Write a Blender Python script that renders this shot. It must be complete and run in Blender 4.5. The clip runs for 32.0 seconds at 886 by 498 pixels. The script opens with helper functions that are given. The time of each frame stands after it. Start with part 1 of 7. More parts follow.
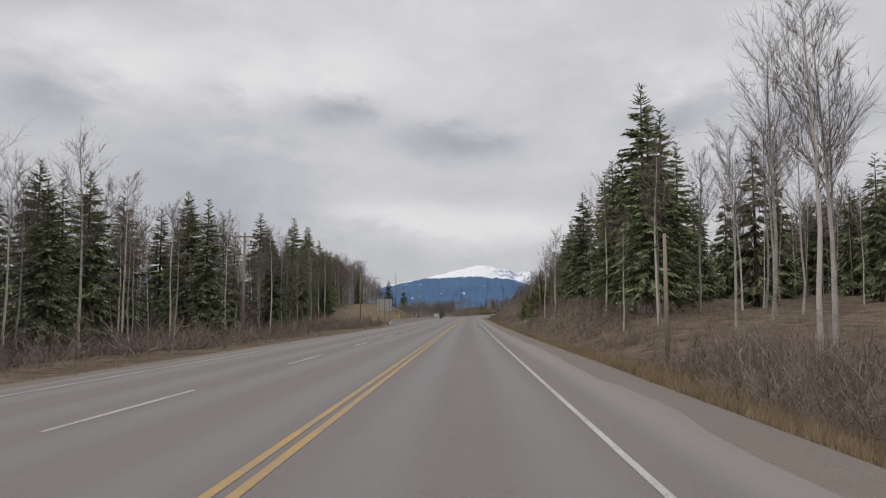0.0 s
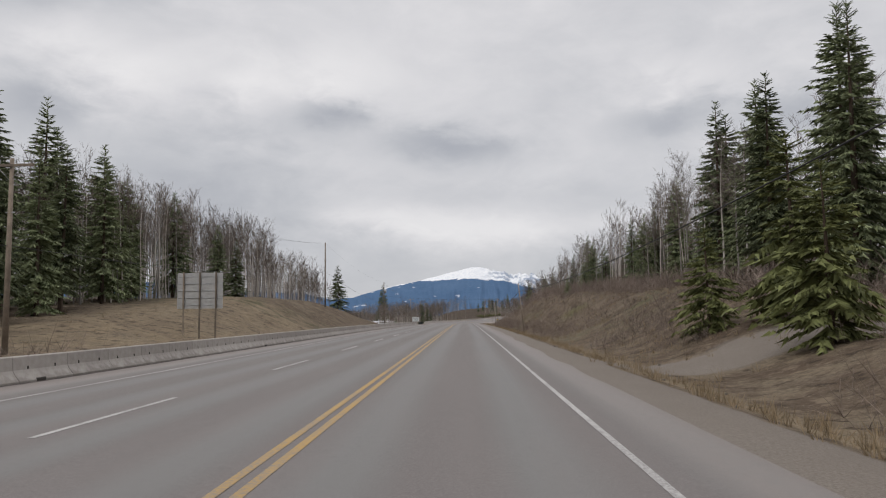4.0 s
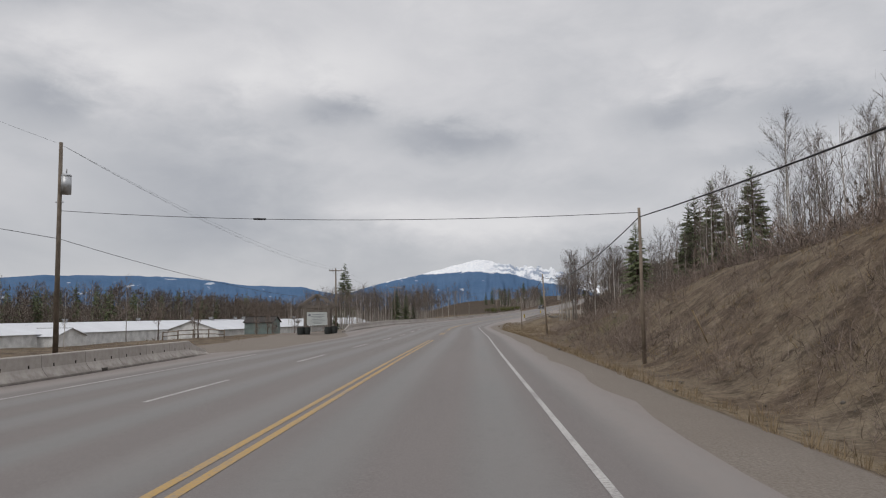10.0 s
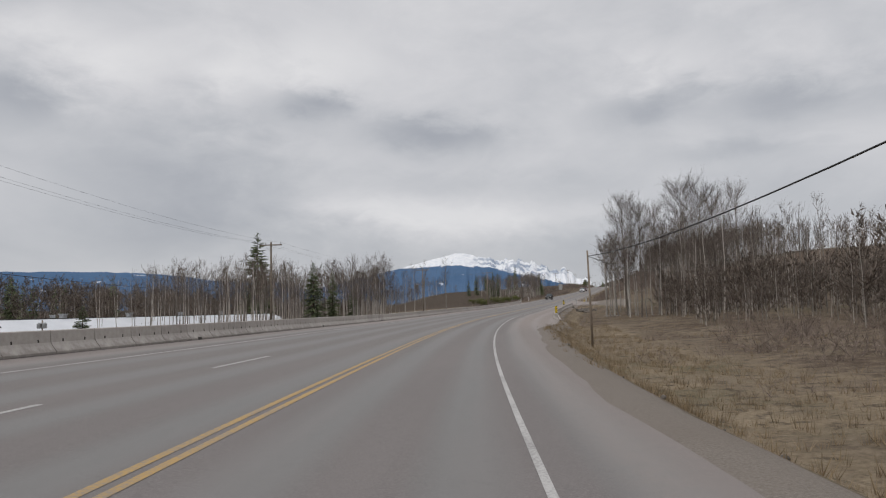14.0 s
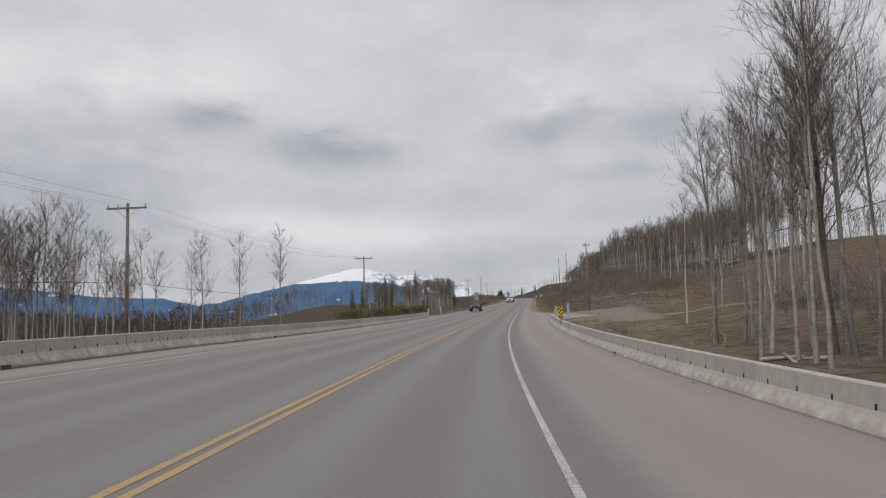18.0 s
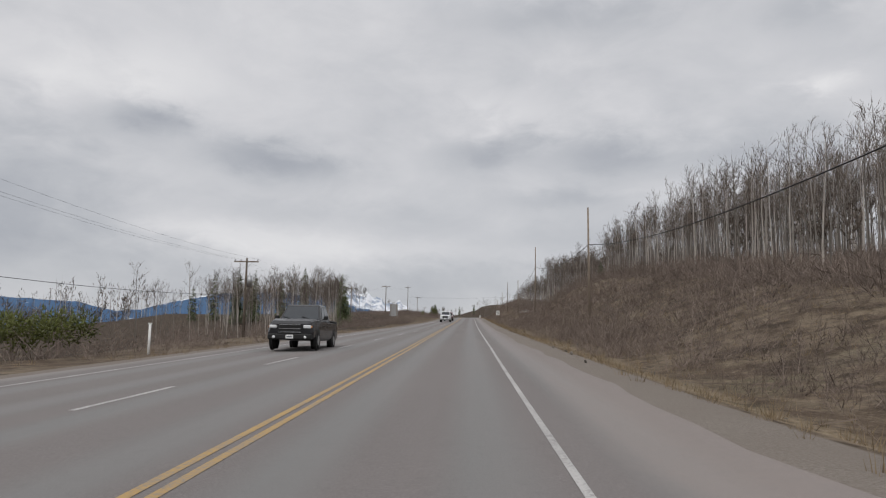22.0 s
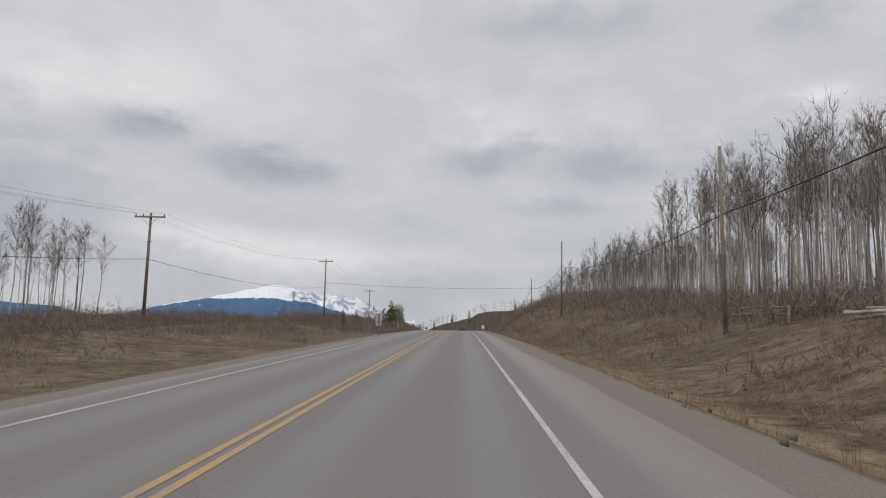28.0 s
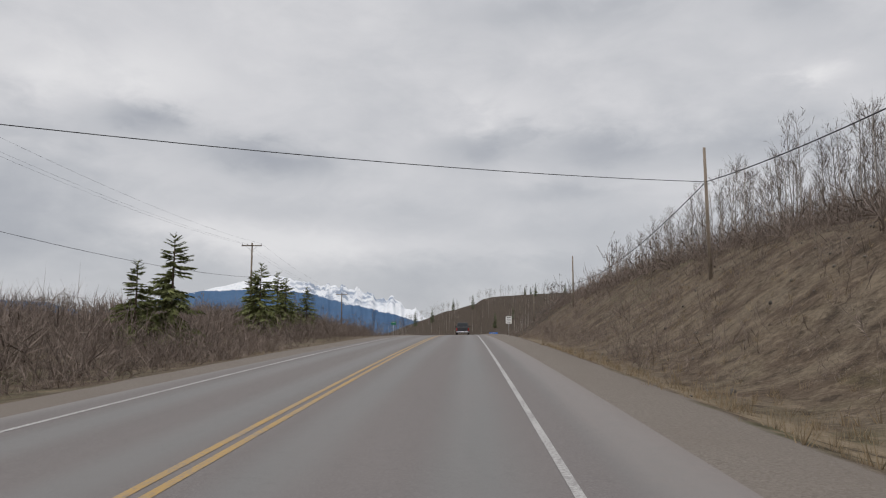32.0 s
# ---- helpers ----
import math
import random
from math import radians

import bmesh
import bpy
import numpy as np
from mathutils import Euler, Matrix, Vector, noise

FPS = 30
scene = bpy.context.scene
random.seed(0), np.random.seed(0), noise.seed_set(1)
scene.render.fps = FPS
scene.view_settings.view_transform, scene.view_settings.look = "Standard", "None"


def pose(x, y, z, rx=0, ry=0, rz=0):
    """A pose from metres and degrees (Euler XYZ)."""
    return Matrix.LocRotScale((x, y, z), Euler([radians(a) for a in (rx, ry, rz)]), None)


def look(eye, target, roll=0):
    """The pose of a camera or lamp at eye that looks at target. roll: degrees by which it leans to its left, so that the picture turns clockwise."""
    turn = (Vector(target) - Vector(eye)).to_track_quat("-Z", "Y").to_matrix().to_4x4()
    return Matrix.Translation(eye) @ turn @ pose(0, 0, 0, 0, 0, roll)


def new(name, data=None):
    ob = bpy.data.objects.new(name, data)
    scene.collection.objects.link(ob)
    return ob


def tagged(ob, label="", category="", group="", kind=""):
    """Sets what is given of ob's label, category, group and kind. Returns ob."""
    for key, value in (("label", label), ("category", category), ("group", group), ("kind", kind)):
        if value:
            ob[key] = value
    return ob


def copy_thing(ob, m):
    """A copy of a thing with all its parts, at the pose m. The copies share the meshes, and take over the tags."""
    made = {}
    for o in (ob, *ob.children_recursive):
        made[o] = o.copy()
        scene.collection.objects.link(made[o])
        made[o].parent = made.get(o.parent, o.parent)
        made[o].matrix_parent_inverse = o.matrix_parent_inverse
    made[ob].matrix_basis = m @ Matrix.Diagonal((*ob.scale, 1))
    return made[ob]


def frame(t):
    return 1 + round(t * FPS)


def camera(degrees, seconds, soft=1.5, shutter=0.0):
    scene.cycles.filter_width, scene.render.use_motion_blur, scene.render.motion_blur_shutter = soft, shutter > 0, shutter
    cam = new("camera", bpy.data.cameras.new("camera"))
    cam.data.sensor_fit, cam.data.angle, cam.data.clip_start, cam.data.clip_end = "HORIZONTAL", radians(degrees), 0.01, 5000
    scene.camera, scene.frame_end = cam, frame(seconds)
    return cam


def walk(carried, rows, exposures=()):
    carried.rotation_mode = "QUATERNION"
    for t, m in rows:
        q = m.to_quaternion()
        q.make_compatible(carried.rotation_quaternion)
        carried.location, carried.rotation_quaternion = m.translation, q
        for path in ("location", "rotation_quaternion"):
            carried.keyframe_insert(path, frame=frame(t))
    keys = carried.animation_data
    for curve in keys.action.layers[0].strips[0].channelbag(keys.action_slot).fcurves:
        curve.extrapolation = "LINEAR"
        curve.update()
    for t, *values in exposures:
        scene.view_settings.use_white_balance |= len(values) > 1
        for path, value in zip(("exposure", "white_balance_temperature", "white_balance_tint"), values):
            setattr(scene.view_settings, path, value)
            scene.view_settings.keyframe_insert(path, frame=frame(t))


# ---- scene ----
# ---- camera ----
cam = camera(60.08, 32.0, soft=1.15)
PATH = [
    (0.0, pose(0.00, 0.00, 1.440, 95.07, 0.14, 0.10)),
    (0.5, pose(0.42, 13.90, 1.474, 95.18, 0.10, 0.11)),
    (1.0, pose(0.84, 27.75, 1.512, 95.13, 0.02, 0.10)),
    (1.5, pose(1.25, 41.55, 1.554, 95.18, -0.05, 0.07)),
    (2.0, pose(1.68, 55.29, 1.598, 95.18, -0.00, 0.05)),
    (2.5, pose(2.11, 68.99, 1.646, 95.17, 0.27, -0.03)),
    (3.0, pose(2.58, 82.59, 1.700, 95.14, 0.60, -0.19)),
    (3.5, pose(3.06, 96.04, 1.760, 95.23, 0.59, -0.24)),
    (4.1, pose(3.66, 111.95, 1.838, 95.32, 0.72, -0.30)),
    (4.9, pose(4.47, 132.78, 1.959, 95.33, 0.87, -0.37)),
    (5.5, pose(5.09, 148.12, 2.054, 95.39, 1.00, -0.42)),
    (6.0, pose(5.61, 160.83, 2.129, 95.35, 1.10, -0.44)),
    (6.5, pose(6.12, 173.52, 2.197, 95.33, 1.18, -0.36)),
    (7.0, pose(6.62, 186.19, 2.260, 95.23, 1.20, -0.27)),
    (7.5, pose(7.10, 198.84, 2.314, 95.15, 1.32, -0.19)),
    (8.0, pose(7.56, 211.47, 2.359, 95.14, 1.23, -0.14)),
    (8.5, pose(8.01, 224.13, 2.393, 95.19, 0.93, -0.11)),
    (9.0, pose(8.45, 236.87, 2.414, 95.08, 0.82, -0.06)),
    (9.5, pose(8.88, 249.70, 2.422, 95.06, 0.80, -0.04)),
    (10.0, pose(9.30, 262.61, 2.420, 94.90, 0.85, 0.05)),
    (10.5, pose(9.72, 275.60, 2.405, 94.80, 0.85, 0.08)),
    (11.0, pose(10.15, 288.65, 2.379, 94.82, 0.78, -0.09)),
    (11.5, pose(10.62, 301.70, 2.341, 94.86, 0.86, -0.24)),
    (12.0, pose(11.11, 314.75, 2.297, 94.76, 0.93, -0.30)),
    (12.5, pose(11.61, 327.80, 2.245, 94.79, 0.93, -0.36)),
    (13.0, pose(12.14, 340.84, 2.183, 94.76, 0.95, -0.52)),
    (13.5, pose(12.74, 353.87, 2.111, 94.68, 1.05, -0.92)),
    (14.0, pose(13.44, 366.88, 2.036, 94.50, 1.31, -1.46)),
    (14.5, pose(14.28, 379.86, 1.959, 94.54, 1.97, -1.99)),
    (15.1, pose(15.47, 395.39, 1.894, 94.88, 2.17, -2.84)),
    (15.9, pose(17.43, 416.02, 1.891, 95.23, 2.46, -4.02)),
    (16.5, pose(19.21, 431.45, 1.953, 95.19, 2.62, -5.00)),
    (17.0, pose(20.94, 444.30, 2.037, 95.14, 2.26, -6.29)),
    (17.5, pose(22.97, 457.15, 2.138, 95.21, 1.63, -7.66)),
    (18.0, pose(25.29, 469.98, 2.258, 95.54, 1.59, -8.97)),
    (18.5, pose(27.90, 482.79, 2.414, 95.86, 1.55, -10.14)),
    (19.0, pose(30.75, 495.58, 2.607, 95.91, 1.46, -11.08)),
    (19.5, pose(33.81, 508.38, 2.851, 96.18, 0.82, -11.92)),
    (20.0, pose(37.03, 521.19, 3.134, 96.24, -0.07, -12.64)),
    (20.5, pose(40.38, 534.02, 3.459, 96.44, -0.79, -13.06)),
    (21.0, pose(43.79, 546.89, 3.820, 96.66, -0.92, -13.31)),
    (21.5, pose(47.30, 559.80, 4.224, 96.72, -0.98, -13.64)),
    (22.0, pose(50.86, 572.73, 4.658, 96.92, -0.96, -13.81)),
    (22.5, pose(54.45, 585.70, 5.116, 97.16, -1.10, -13.82)),
    (23.0, pose(58.07, 598.72, 5.583, 97.16, -1.22, -13.91)),
    (23.5, pose(61.72, 611.77, 6.062, 97.01, -1.11, -14.02)),
    (24.0, pose(65.41, 624.85, 6.549, 96.84, -0.87, -14.07)),
    (24.5, pose(69.12, 637.98, 7.040, 96.92, -0.96, -14.10)),
    (25.0, pose(72.85, 651.15, 7.532, 97.10, -1.00, -14.13)),
    (25.5, pose(76.60, 664.37, 8.031, 97.14, -1.23, -14.24)),
    (26.1, pose(81.13, 680.28, 8.649, 97.16, -1.32, -14.21)),
    (26.9, pose(87.18, 701.60, 9.514, 97.22, -1.37, -14.20)),
    (27.5, pose(91.74, 717.68, 10.194, 97.38, -1.41, -14.18)),
    (28.0, pose(95.56, 731.14, 10.774, 97.49, -1.41, -14.24)),
    (28.5, pose(99.41, 744.66, 11.355, 97.52, -1.30, -14.28)),
    (29.0, pose(103.28, 758.24, 11.934, 97.41, -1.28, -14.21)),
    (29.5, pose(107.15, 771.86, 12.505, 97.27, -1.24, -14.18)),
    (30.0, pose(111.01, 785.46, 13.060, 97.05, -1.13, -14.15)),
    (30.5, pose(114.86, 799.02, 13.582, 97.14, -0.93, -14.13)),
    (31.0, pose(118.69, 812.52, 14.075, 97.07, -0.90, -14.10)),
    (31.5, pose(122.50, 825.97, 14.535, 96.85, -0.59, -14.01)),
    (32.0, pose(126.28, 839.37, 14.977, 96.57, -0.08, -13.96)),
]
walk(cam, PATH, tuple((sec, stops, 6580 - 90 * min(1.0, sec / 14), 11.7 - 0.9 * min(1.0, sec / 14)) for sec, stops in ((0.0, 0.0), (1.0, 0.04), (2.0, 0.12), (3.5, 0.1), (6.5, -0.02), (10.0, -0.05), (14.0, -0.05), (17.0, -0.02), (32.0, -0.02))))

# ---- light ----
world = bpy.data.worlds.new("overcast_sky")
scene.world = world
world.use_nodes = True
wn, wl = world.node_tree.nodes, world.node_tree.links
wn.clear()


def wmath(op, a, b=None, c=None):
    n = wn.new("ShaderNodeMath")
    n.operation = op
    for i, v in enumerate((a, b, c)):
        if v is None:
            continue
        if isinstance(v, (int, float)):
            n.inputs[i].default_value = v
        else:
            wl.new(v, n.inputs[i])
    return n.outputs[0]


SUN_EL, SUN_AZ = 50.0, 222.0
w_co = wn.new("ShaderNodeTexCoord")
w_sep = wn.new("ShaderNodeSeparateXYZ")
wl.new(w_co.outputs["Generated"], w_sep.inputs[0])
wx, wy, wz = w_sep.outputs
az = wmath("MULTIPLY", wmath("ARCTAN2", wx, wy), 57.29578)
el = wmath("MULTIPLY", wmath("ARCSINE", wz), 57.29578)
# cloud deck: soft lumps at three scales, wider than high; bearing and height both in degrees
def lumps(scale, detail, rough, twist, seed):
    vec = wn.new("ShaderNodeCombineXYZ")
    wl.new(wmath("MULTIPLY", az, 0.5), vec.inputs[0])
    wl.new(el, vec.inputs[1])
    vec.inputs[2].default_value = seed
    n = wn.new("ShaderNodeTexNoise")
    n.inputs["Scale"].default_value, n.inputs["Detail"].default_value, n.inputs["Roughness"].default_value = scale, detail, rough
    n.inputs["Distortion"].default_value = twist
    wl.new(vec.outputs[0], n.inputs["Vector"])
    return wmath("SUBTRACT", n.outputs["Fac"], 0.5)


broad, lump, shred = lumps(0.07, 4.0, 0.5, 0.4, 1.7), lumps(0.22, 6.0, 0.55, 0.5, 4.1), lumps(0.75, 5.0, 0.6, 0.3, 8.3)
wob_a = wmath("ADD", wmath("MULTIPLY", lump, 7.0), wmath("MULTIPLY", shred, 4.0))
wob_e = wmath("ADD", wmath("MULTIPLY", broad, 2.0), wmath("MULTIPLY", shred, 1.9))
tone = wmath("ADD", wmath("ADD", wmath("MULTIPLY", broad, 0.50), wmath("MULTIPLY", lump, 0.34)), wmath("ADD", wmath("MULTIPLY", shred, 0.13), 0.57))
# single clouds: bearing, height, half widths in degrees, weight (dark below zero)
CLOUDS = [(-8.3, 15.2, 2.6, 1.1, -0.30), (0.8, 12.9, 4.2, 1.25, -0.30), (-2.2, 13.9, 2.6, 0.6, -0.10), (-28.0, 14.6, 3.6, 1.5, -0.24), (-19.5, 10.6, 8.5, 3.8, -0.18),
          (-28.5, 22.0, 6.0, 1.7, -0.24), (-38.0, 13.0, 8.0, 3.0, -0.14), (17.2, 13.9, 3.6, 1.2, -0.26), (20.4, 14.9, 1.8, 0.8, -0.12), (26.4, 13.7, 4.4, 1.5, -0.27), (36.0, 13.2, 5.0, 1.6, -0.2),
          (23.0, 10.8, 5.2, 0.8, -0.14), (9.0, 15.0, 8.0, 4.5, -0.06), (21.0, 23.6, 6.0, 1.4, -0.16), (40.0, 22.6, 3.0, 1.6, -0.16), (3.0, 9.6, 5.0, 0.8, -0.06),
          (-23.5, 17.8, 6.0, 2.4, 0.17), (-14.0, 16.6, 3.0, 1.6, 0.12), (-8.5, 18.2, 4.4, 2.2, 0.17), (2.6, 6.6, 6.5, 1.6, 0.21), (-3.5, 7.6, 4.0, 1.2, 0.12), (12.0, 6.6, 5.0, 1.2, 0.15), (21.0, 6.4, 5.0, 0.9, 0.08),
          (-20.0, 5.6, 11.0, 2.4, -0.12), (41.0, 17.5, 2.2, 0.9, 0.22), (18.6, 17.2, 2.6, 1.2, 0.1), (28.0, 19.0, 8.0, 3.0, 0.06)]
for b0, e0, wb, we, amt in CLOUDS:
    da = wmath("DIVIDE", wmath("SUBTRACT", wmath("ADD", az, wob_a), b0), wb)
    de = wmath("DIVIDE", wmath("SUBTRACT", wmath("ADD", el, wob_e), e0), we)
    r2 = wmath("ADD", wmath("MULTIPLY", da, da), wmath("MULTIPLY", de, de))
    tone = wmath("ADD", tone, wmath("MULTIPLY", wmath("EXPONENT", wmath("MULTIPLY", r2, -1.0)), amt * 1.2))
# the deck darkens towards the horizon
low = wmath("DIVIDE", wmath("SUBTRACT", el, 5.5), 5.0)
tone = wmath("SUBTRACT", tone, wmath("MULTIPLY", wmath("EXPONENT", wmath("MULTIPLY", wmath("MULTIPLY", low, low), -1.0)), 0.13))
ramp = wn.new("ShaderNodeValToRGB")
ramp.color_ramp.elements[0].position, ramp.color_ramp.elements[0].color = 0.1, (0.335, 0.354, 0.393, 1)
ramp.color_ramp.elements[1].position, ramp.color_ramp.elements[1].color = 0.95, (0.835, 0.83, 0.825, 1)
for p_, c_ in ((0.4, (0.480, 0.494, 0.520, 1)), (0.62, (0.617, 0.620, 0.637, 1))):
    e_ = ramp.color_ramp.elements.new(p_)
    e_.color = c_
wl.new(tone, ramp.inputs[0])
sky = wn.new("ShaderNodeTexSky")
sky.sky_type, sky.sun_disc = "NISHITA", False
sky.sun_elevation, sky.sun_rotation = radians(SUN_EL), radians(SUN_AZ)
nish = wn.new("ShaderNodeBackground")
wl.new(sky.outputs[0], nish.inputs[0])
nish.inputs[1].default_value = 0.05
over = wn.new("ShaderNodeBackground")
wl.new(ramp.outputs[0], over.inputs[0])
# an overcast sky is brightest overhead
wl.new(wmath("ADD", wmath("MULTIPLY", wmath("MULTIPLY", wmath("MAXIMUM", wmath("SUBTRACT", wz, 0.4), 0.0), 1.6), 1.1), 1.1), over.inputs[1])
mixw = wn.new("ShaderNodeMixShader")
mixw.inputs[0].default_value = 0.93
wl.new(nish.outputs[0], mixw.inputs[1])
wl.new(over.outputs[0], mixw.inputs[2])
wout = wn.new("ShaderNodeOutputWorld")
wl.new(mixw.outputs[0], wout.inputs[0])

sun = new("sun", bpy.data.lights.new("sun", "SUN"))
sun.data.energy, sun.data.angle, sun.data.color = 0.95, radians(25), (1.0, 0.96, 0.9)
sun.matrix_world = look((0, 0, 60), (-math.sin(radians(SUN_AZ)) * math.cos(radians(SUN_EL)) * 10, -math.cos(radians(SUN_AZ)) * math.cos(radians(SUN_EL)) * 10, 60 - math.sin(radians(SUN_EL)) * 10))


# ---- materials ----
def material(name, base, rough=0.8, metal=0.0, vary=0.25, scale=3.0, fine=40.0, bump=0.2, per_object=0.0, per_island=0.0, spec=0.3, tint=None):
    """A surface with variation at two scales, and fine relief."""
    m = bpy.data.materials.new(name)
    m.use_nodes = True
    nt = m.node_tree
    b = nt.nodes["Principled BSDF"]
    b.inputs["Roughness"].default_value, b.inputs["Metallic"].default_value = rough, metal
    b.inputs["Specular IOR Level"].default_value = spec
    co = nt.nodes.new("ShaderNodeTexCoord")
    big, small = nt.nodes.new("ShaderNodeTexNoise"), nt.nodes.new("ShaderNodeTexNoise")
    for n, s_, d_ in ((big, scale, 4.0), (small, fine, 3.0)):
        n.inputs["Scale"].default_value, n.inputs["Detail"].default_value = s_, d_
        nt.links.new(co.outputs["Object"], n.inputs["Vector"])
    add = nt.nodes.new("ShaderNodeMath")
    add.operation = "MULTIPLY_ADD"
    nt.links.new(big.outputs["Fac"], add.inputs[0])
    add.inputs[1].default_value = 0.6
    mul = nt.nodes.new("ShaderNodeMath")
    mul.operation = "MULTIPLY"
    mul.inputs[1].default_value = 0.4
    nt.links.new(small.outputs["Fac"], mul.inputs[0])
    nt.links.new(mul.outputs[0], add.inputs[2])
    val = add.outputs[0]
    for amount, source, output in ((per_object, "ShaderNodeObjectInfo", "Random"), (per_island, "ShaderNodeNewGeometry", "Random Per Island")):
        if amount:
            info = nt.nodes.new(source)
            m2 = nt.nodes.new("ShaderNodeMath")
            m2.operation = "MULTIPLY_ADD"
            nt.links.new(info.outputs[output], m2.inputs[0])
            m2.inputs[1].default_value = amount
            nt.links.new(val, m2.inputs[2])
            m3 = nt.nodes.new("ShaderNodeMath")
            m3.operation = "SUBTRACT"
            nt.links.new(m2.outputs[0], m3.inputs[0])
            m3.inputs[1].default_value = amount / 2
            val = m3.outputs[0]
    rampn = nt.nodes.new("ShaderNodeValToRGB")
    lo = [c * (1 - vary) for c in base]
    hi = [min(1, c * (1 + vary)) for c in (tint or base)]
    rampn.color_ramp.elements[0].position, rampn.color_ramp.elements[0].color = 0.3, (*lo, 1)
    rampn.color_ramp.elements[1].position, rampn.color_ramp.elements[1].color = 0.7, (*hi, 1)
    nt.links.new(val, rampn.inputs[0])
    nt.links.new(rampn.outputs[0], b.inputs["Base Color"])
    if bump:
        bn = nt.nodes.new("ShaderNodeBump")
        bn.inputs["Strength"].default_value, bn.inputs["Distance"].default_value = bump, 0.02
        nt.links.new(small.outputs["Fac"], bn.inputs["Height"])
        nt.links.new(bn.outputs[0], b.inputs["Normal"])
    return m


class Nodes:
    """Short hand for building node groups of one material."""

    def __init__(self, name):
        self.m = bpy.data.materials.new(name)
        self.m.use_nodes = True
        self.t = self.m.node_tree
        self.b = self.t.nodes["Principled BSDF"]
        self.co = self.t.nodes.new("ShaderNodeTexCoord")

    def noise(self, scale, detail=4.0, vec=None, rough=0.55):
        n = self.t.nodes.new("ShaderNodeTexNoise")
        n.inputs["Scale"].default_value, n.inputs["Detail"].default_value, n.inputs["Roughness"].default_value = scale, detail, rough
        self.t.links.new(vec or self.co.outputs["Object"], n.inputs["Vector"])
        return n.outputs["Fac"]

    def ramp(self, fac, *stops):
        r = self.t.nodes.new("ShaderNodeValToRGB")
        els = r.color_ramp.elements
        while len(els) < len(stops):
            els.new(0.5)
        for e, (p, c) in zip(els, stops):
            e.position = p
            e.color = (c, c, c, 1) if isinstance(c, (int, float)) else (*c, 1)
        self.t.links.new(fac, r.inputs[0])
        return r.outputs[0]

    def mix(self, fac, a, b, kind="MIX"):
        n = self.t.nodes.new("ShaderNodeMix")
        n.data_type, n.blend_type = "RGBA", kind
        for sock, v in ((n.inputs[0], fac), (n.inputs[6], a), (n.inputs[7], b)):
            if isinstance(v, (int, float)):
                sock.default_value = v
            elif isinstance(v, tuple):
                sock.default_value = (*v, 1)
            else:
                self.t.links.new(v, sock)
        return n.outputs[2]

    def math(self, op, a, b=0.0):
        n = self.t.nodes.new("ShaderNodeMath")
        n.operation = op
        for i, v in enumerate((a, b)):
            if isinstance(v, (int, float)):
                n.inputs[i].default_value = v
            else:
                self.t.links.new(v, n.inputs[i])
        return n.outputs[0]

    def attr(self, name):
        n = self.t.nodes.new("ShaderNodeAttribute")
        n.attribute_name = name
        return n

    def done(self, color, rough=0.85, height=None, strength=0.3, dist=0.03, spec=0.3):
        self.t.links.new(color, self.b.inputs["Base Color"])
        if isinstance(rough, (int, float)):
            self.b.inputs["Roughness"].default_value = rough
        else:
            self.t.links.new(rough, self.b.inputs["Roughness"])
        self.b.inputs["Specular IOR Level"].default_value = spec
        if height is not None:
            bn = self.t.nodes.new("ShaderNodeBump")
            bn.inputs["Strength"].default_value, bn.inputs["Distance"].default_value = strength, dist
            self.t.links.new(height, bn.inputs["Height"])
            self.t.links.new(bn.outputs[0], self.b.inputs["Normal"])
        return self.m


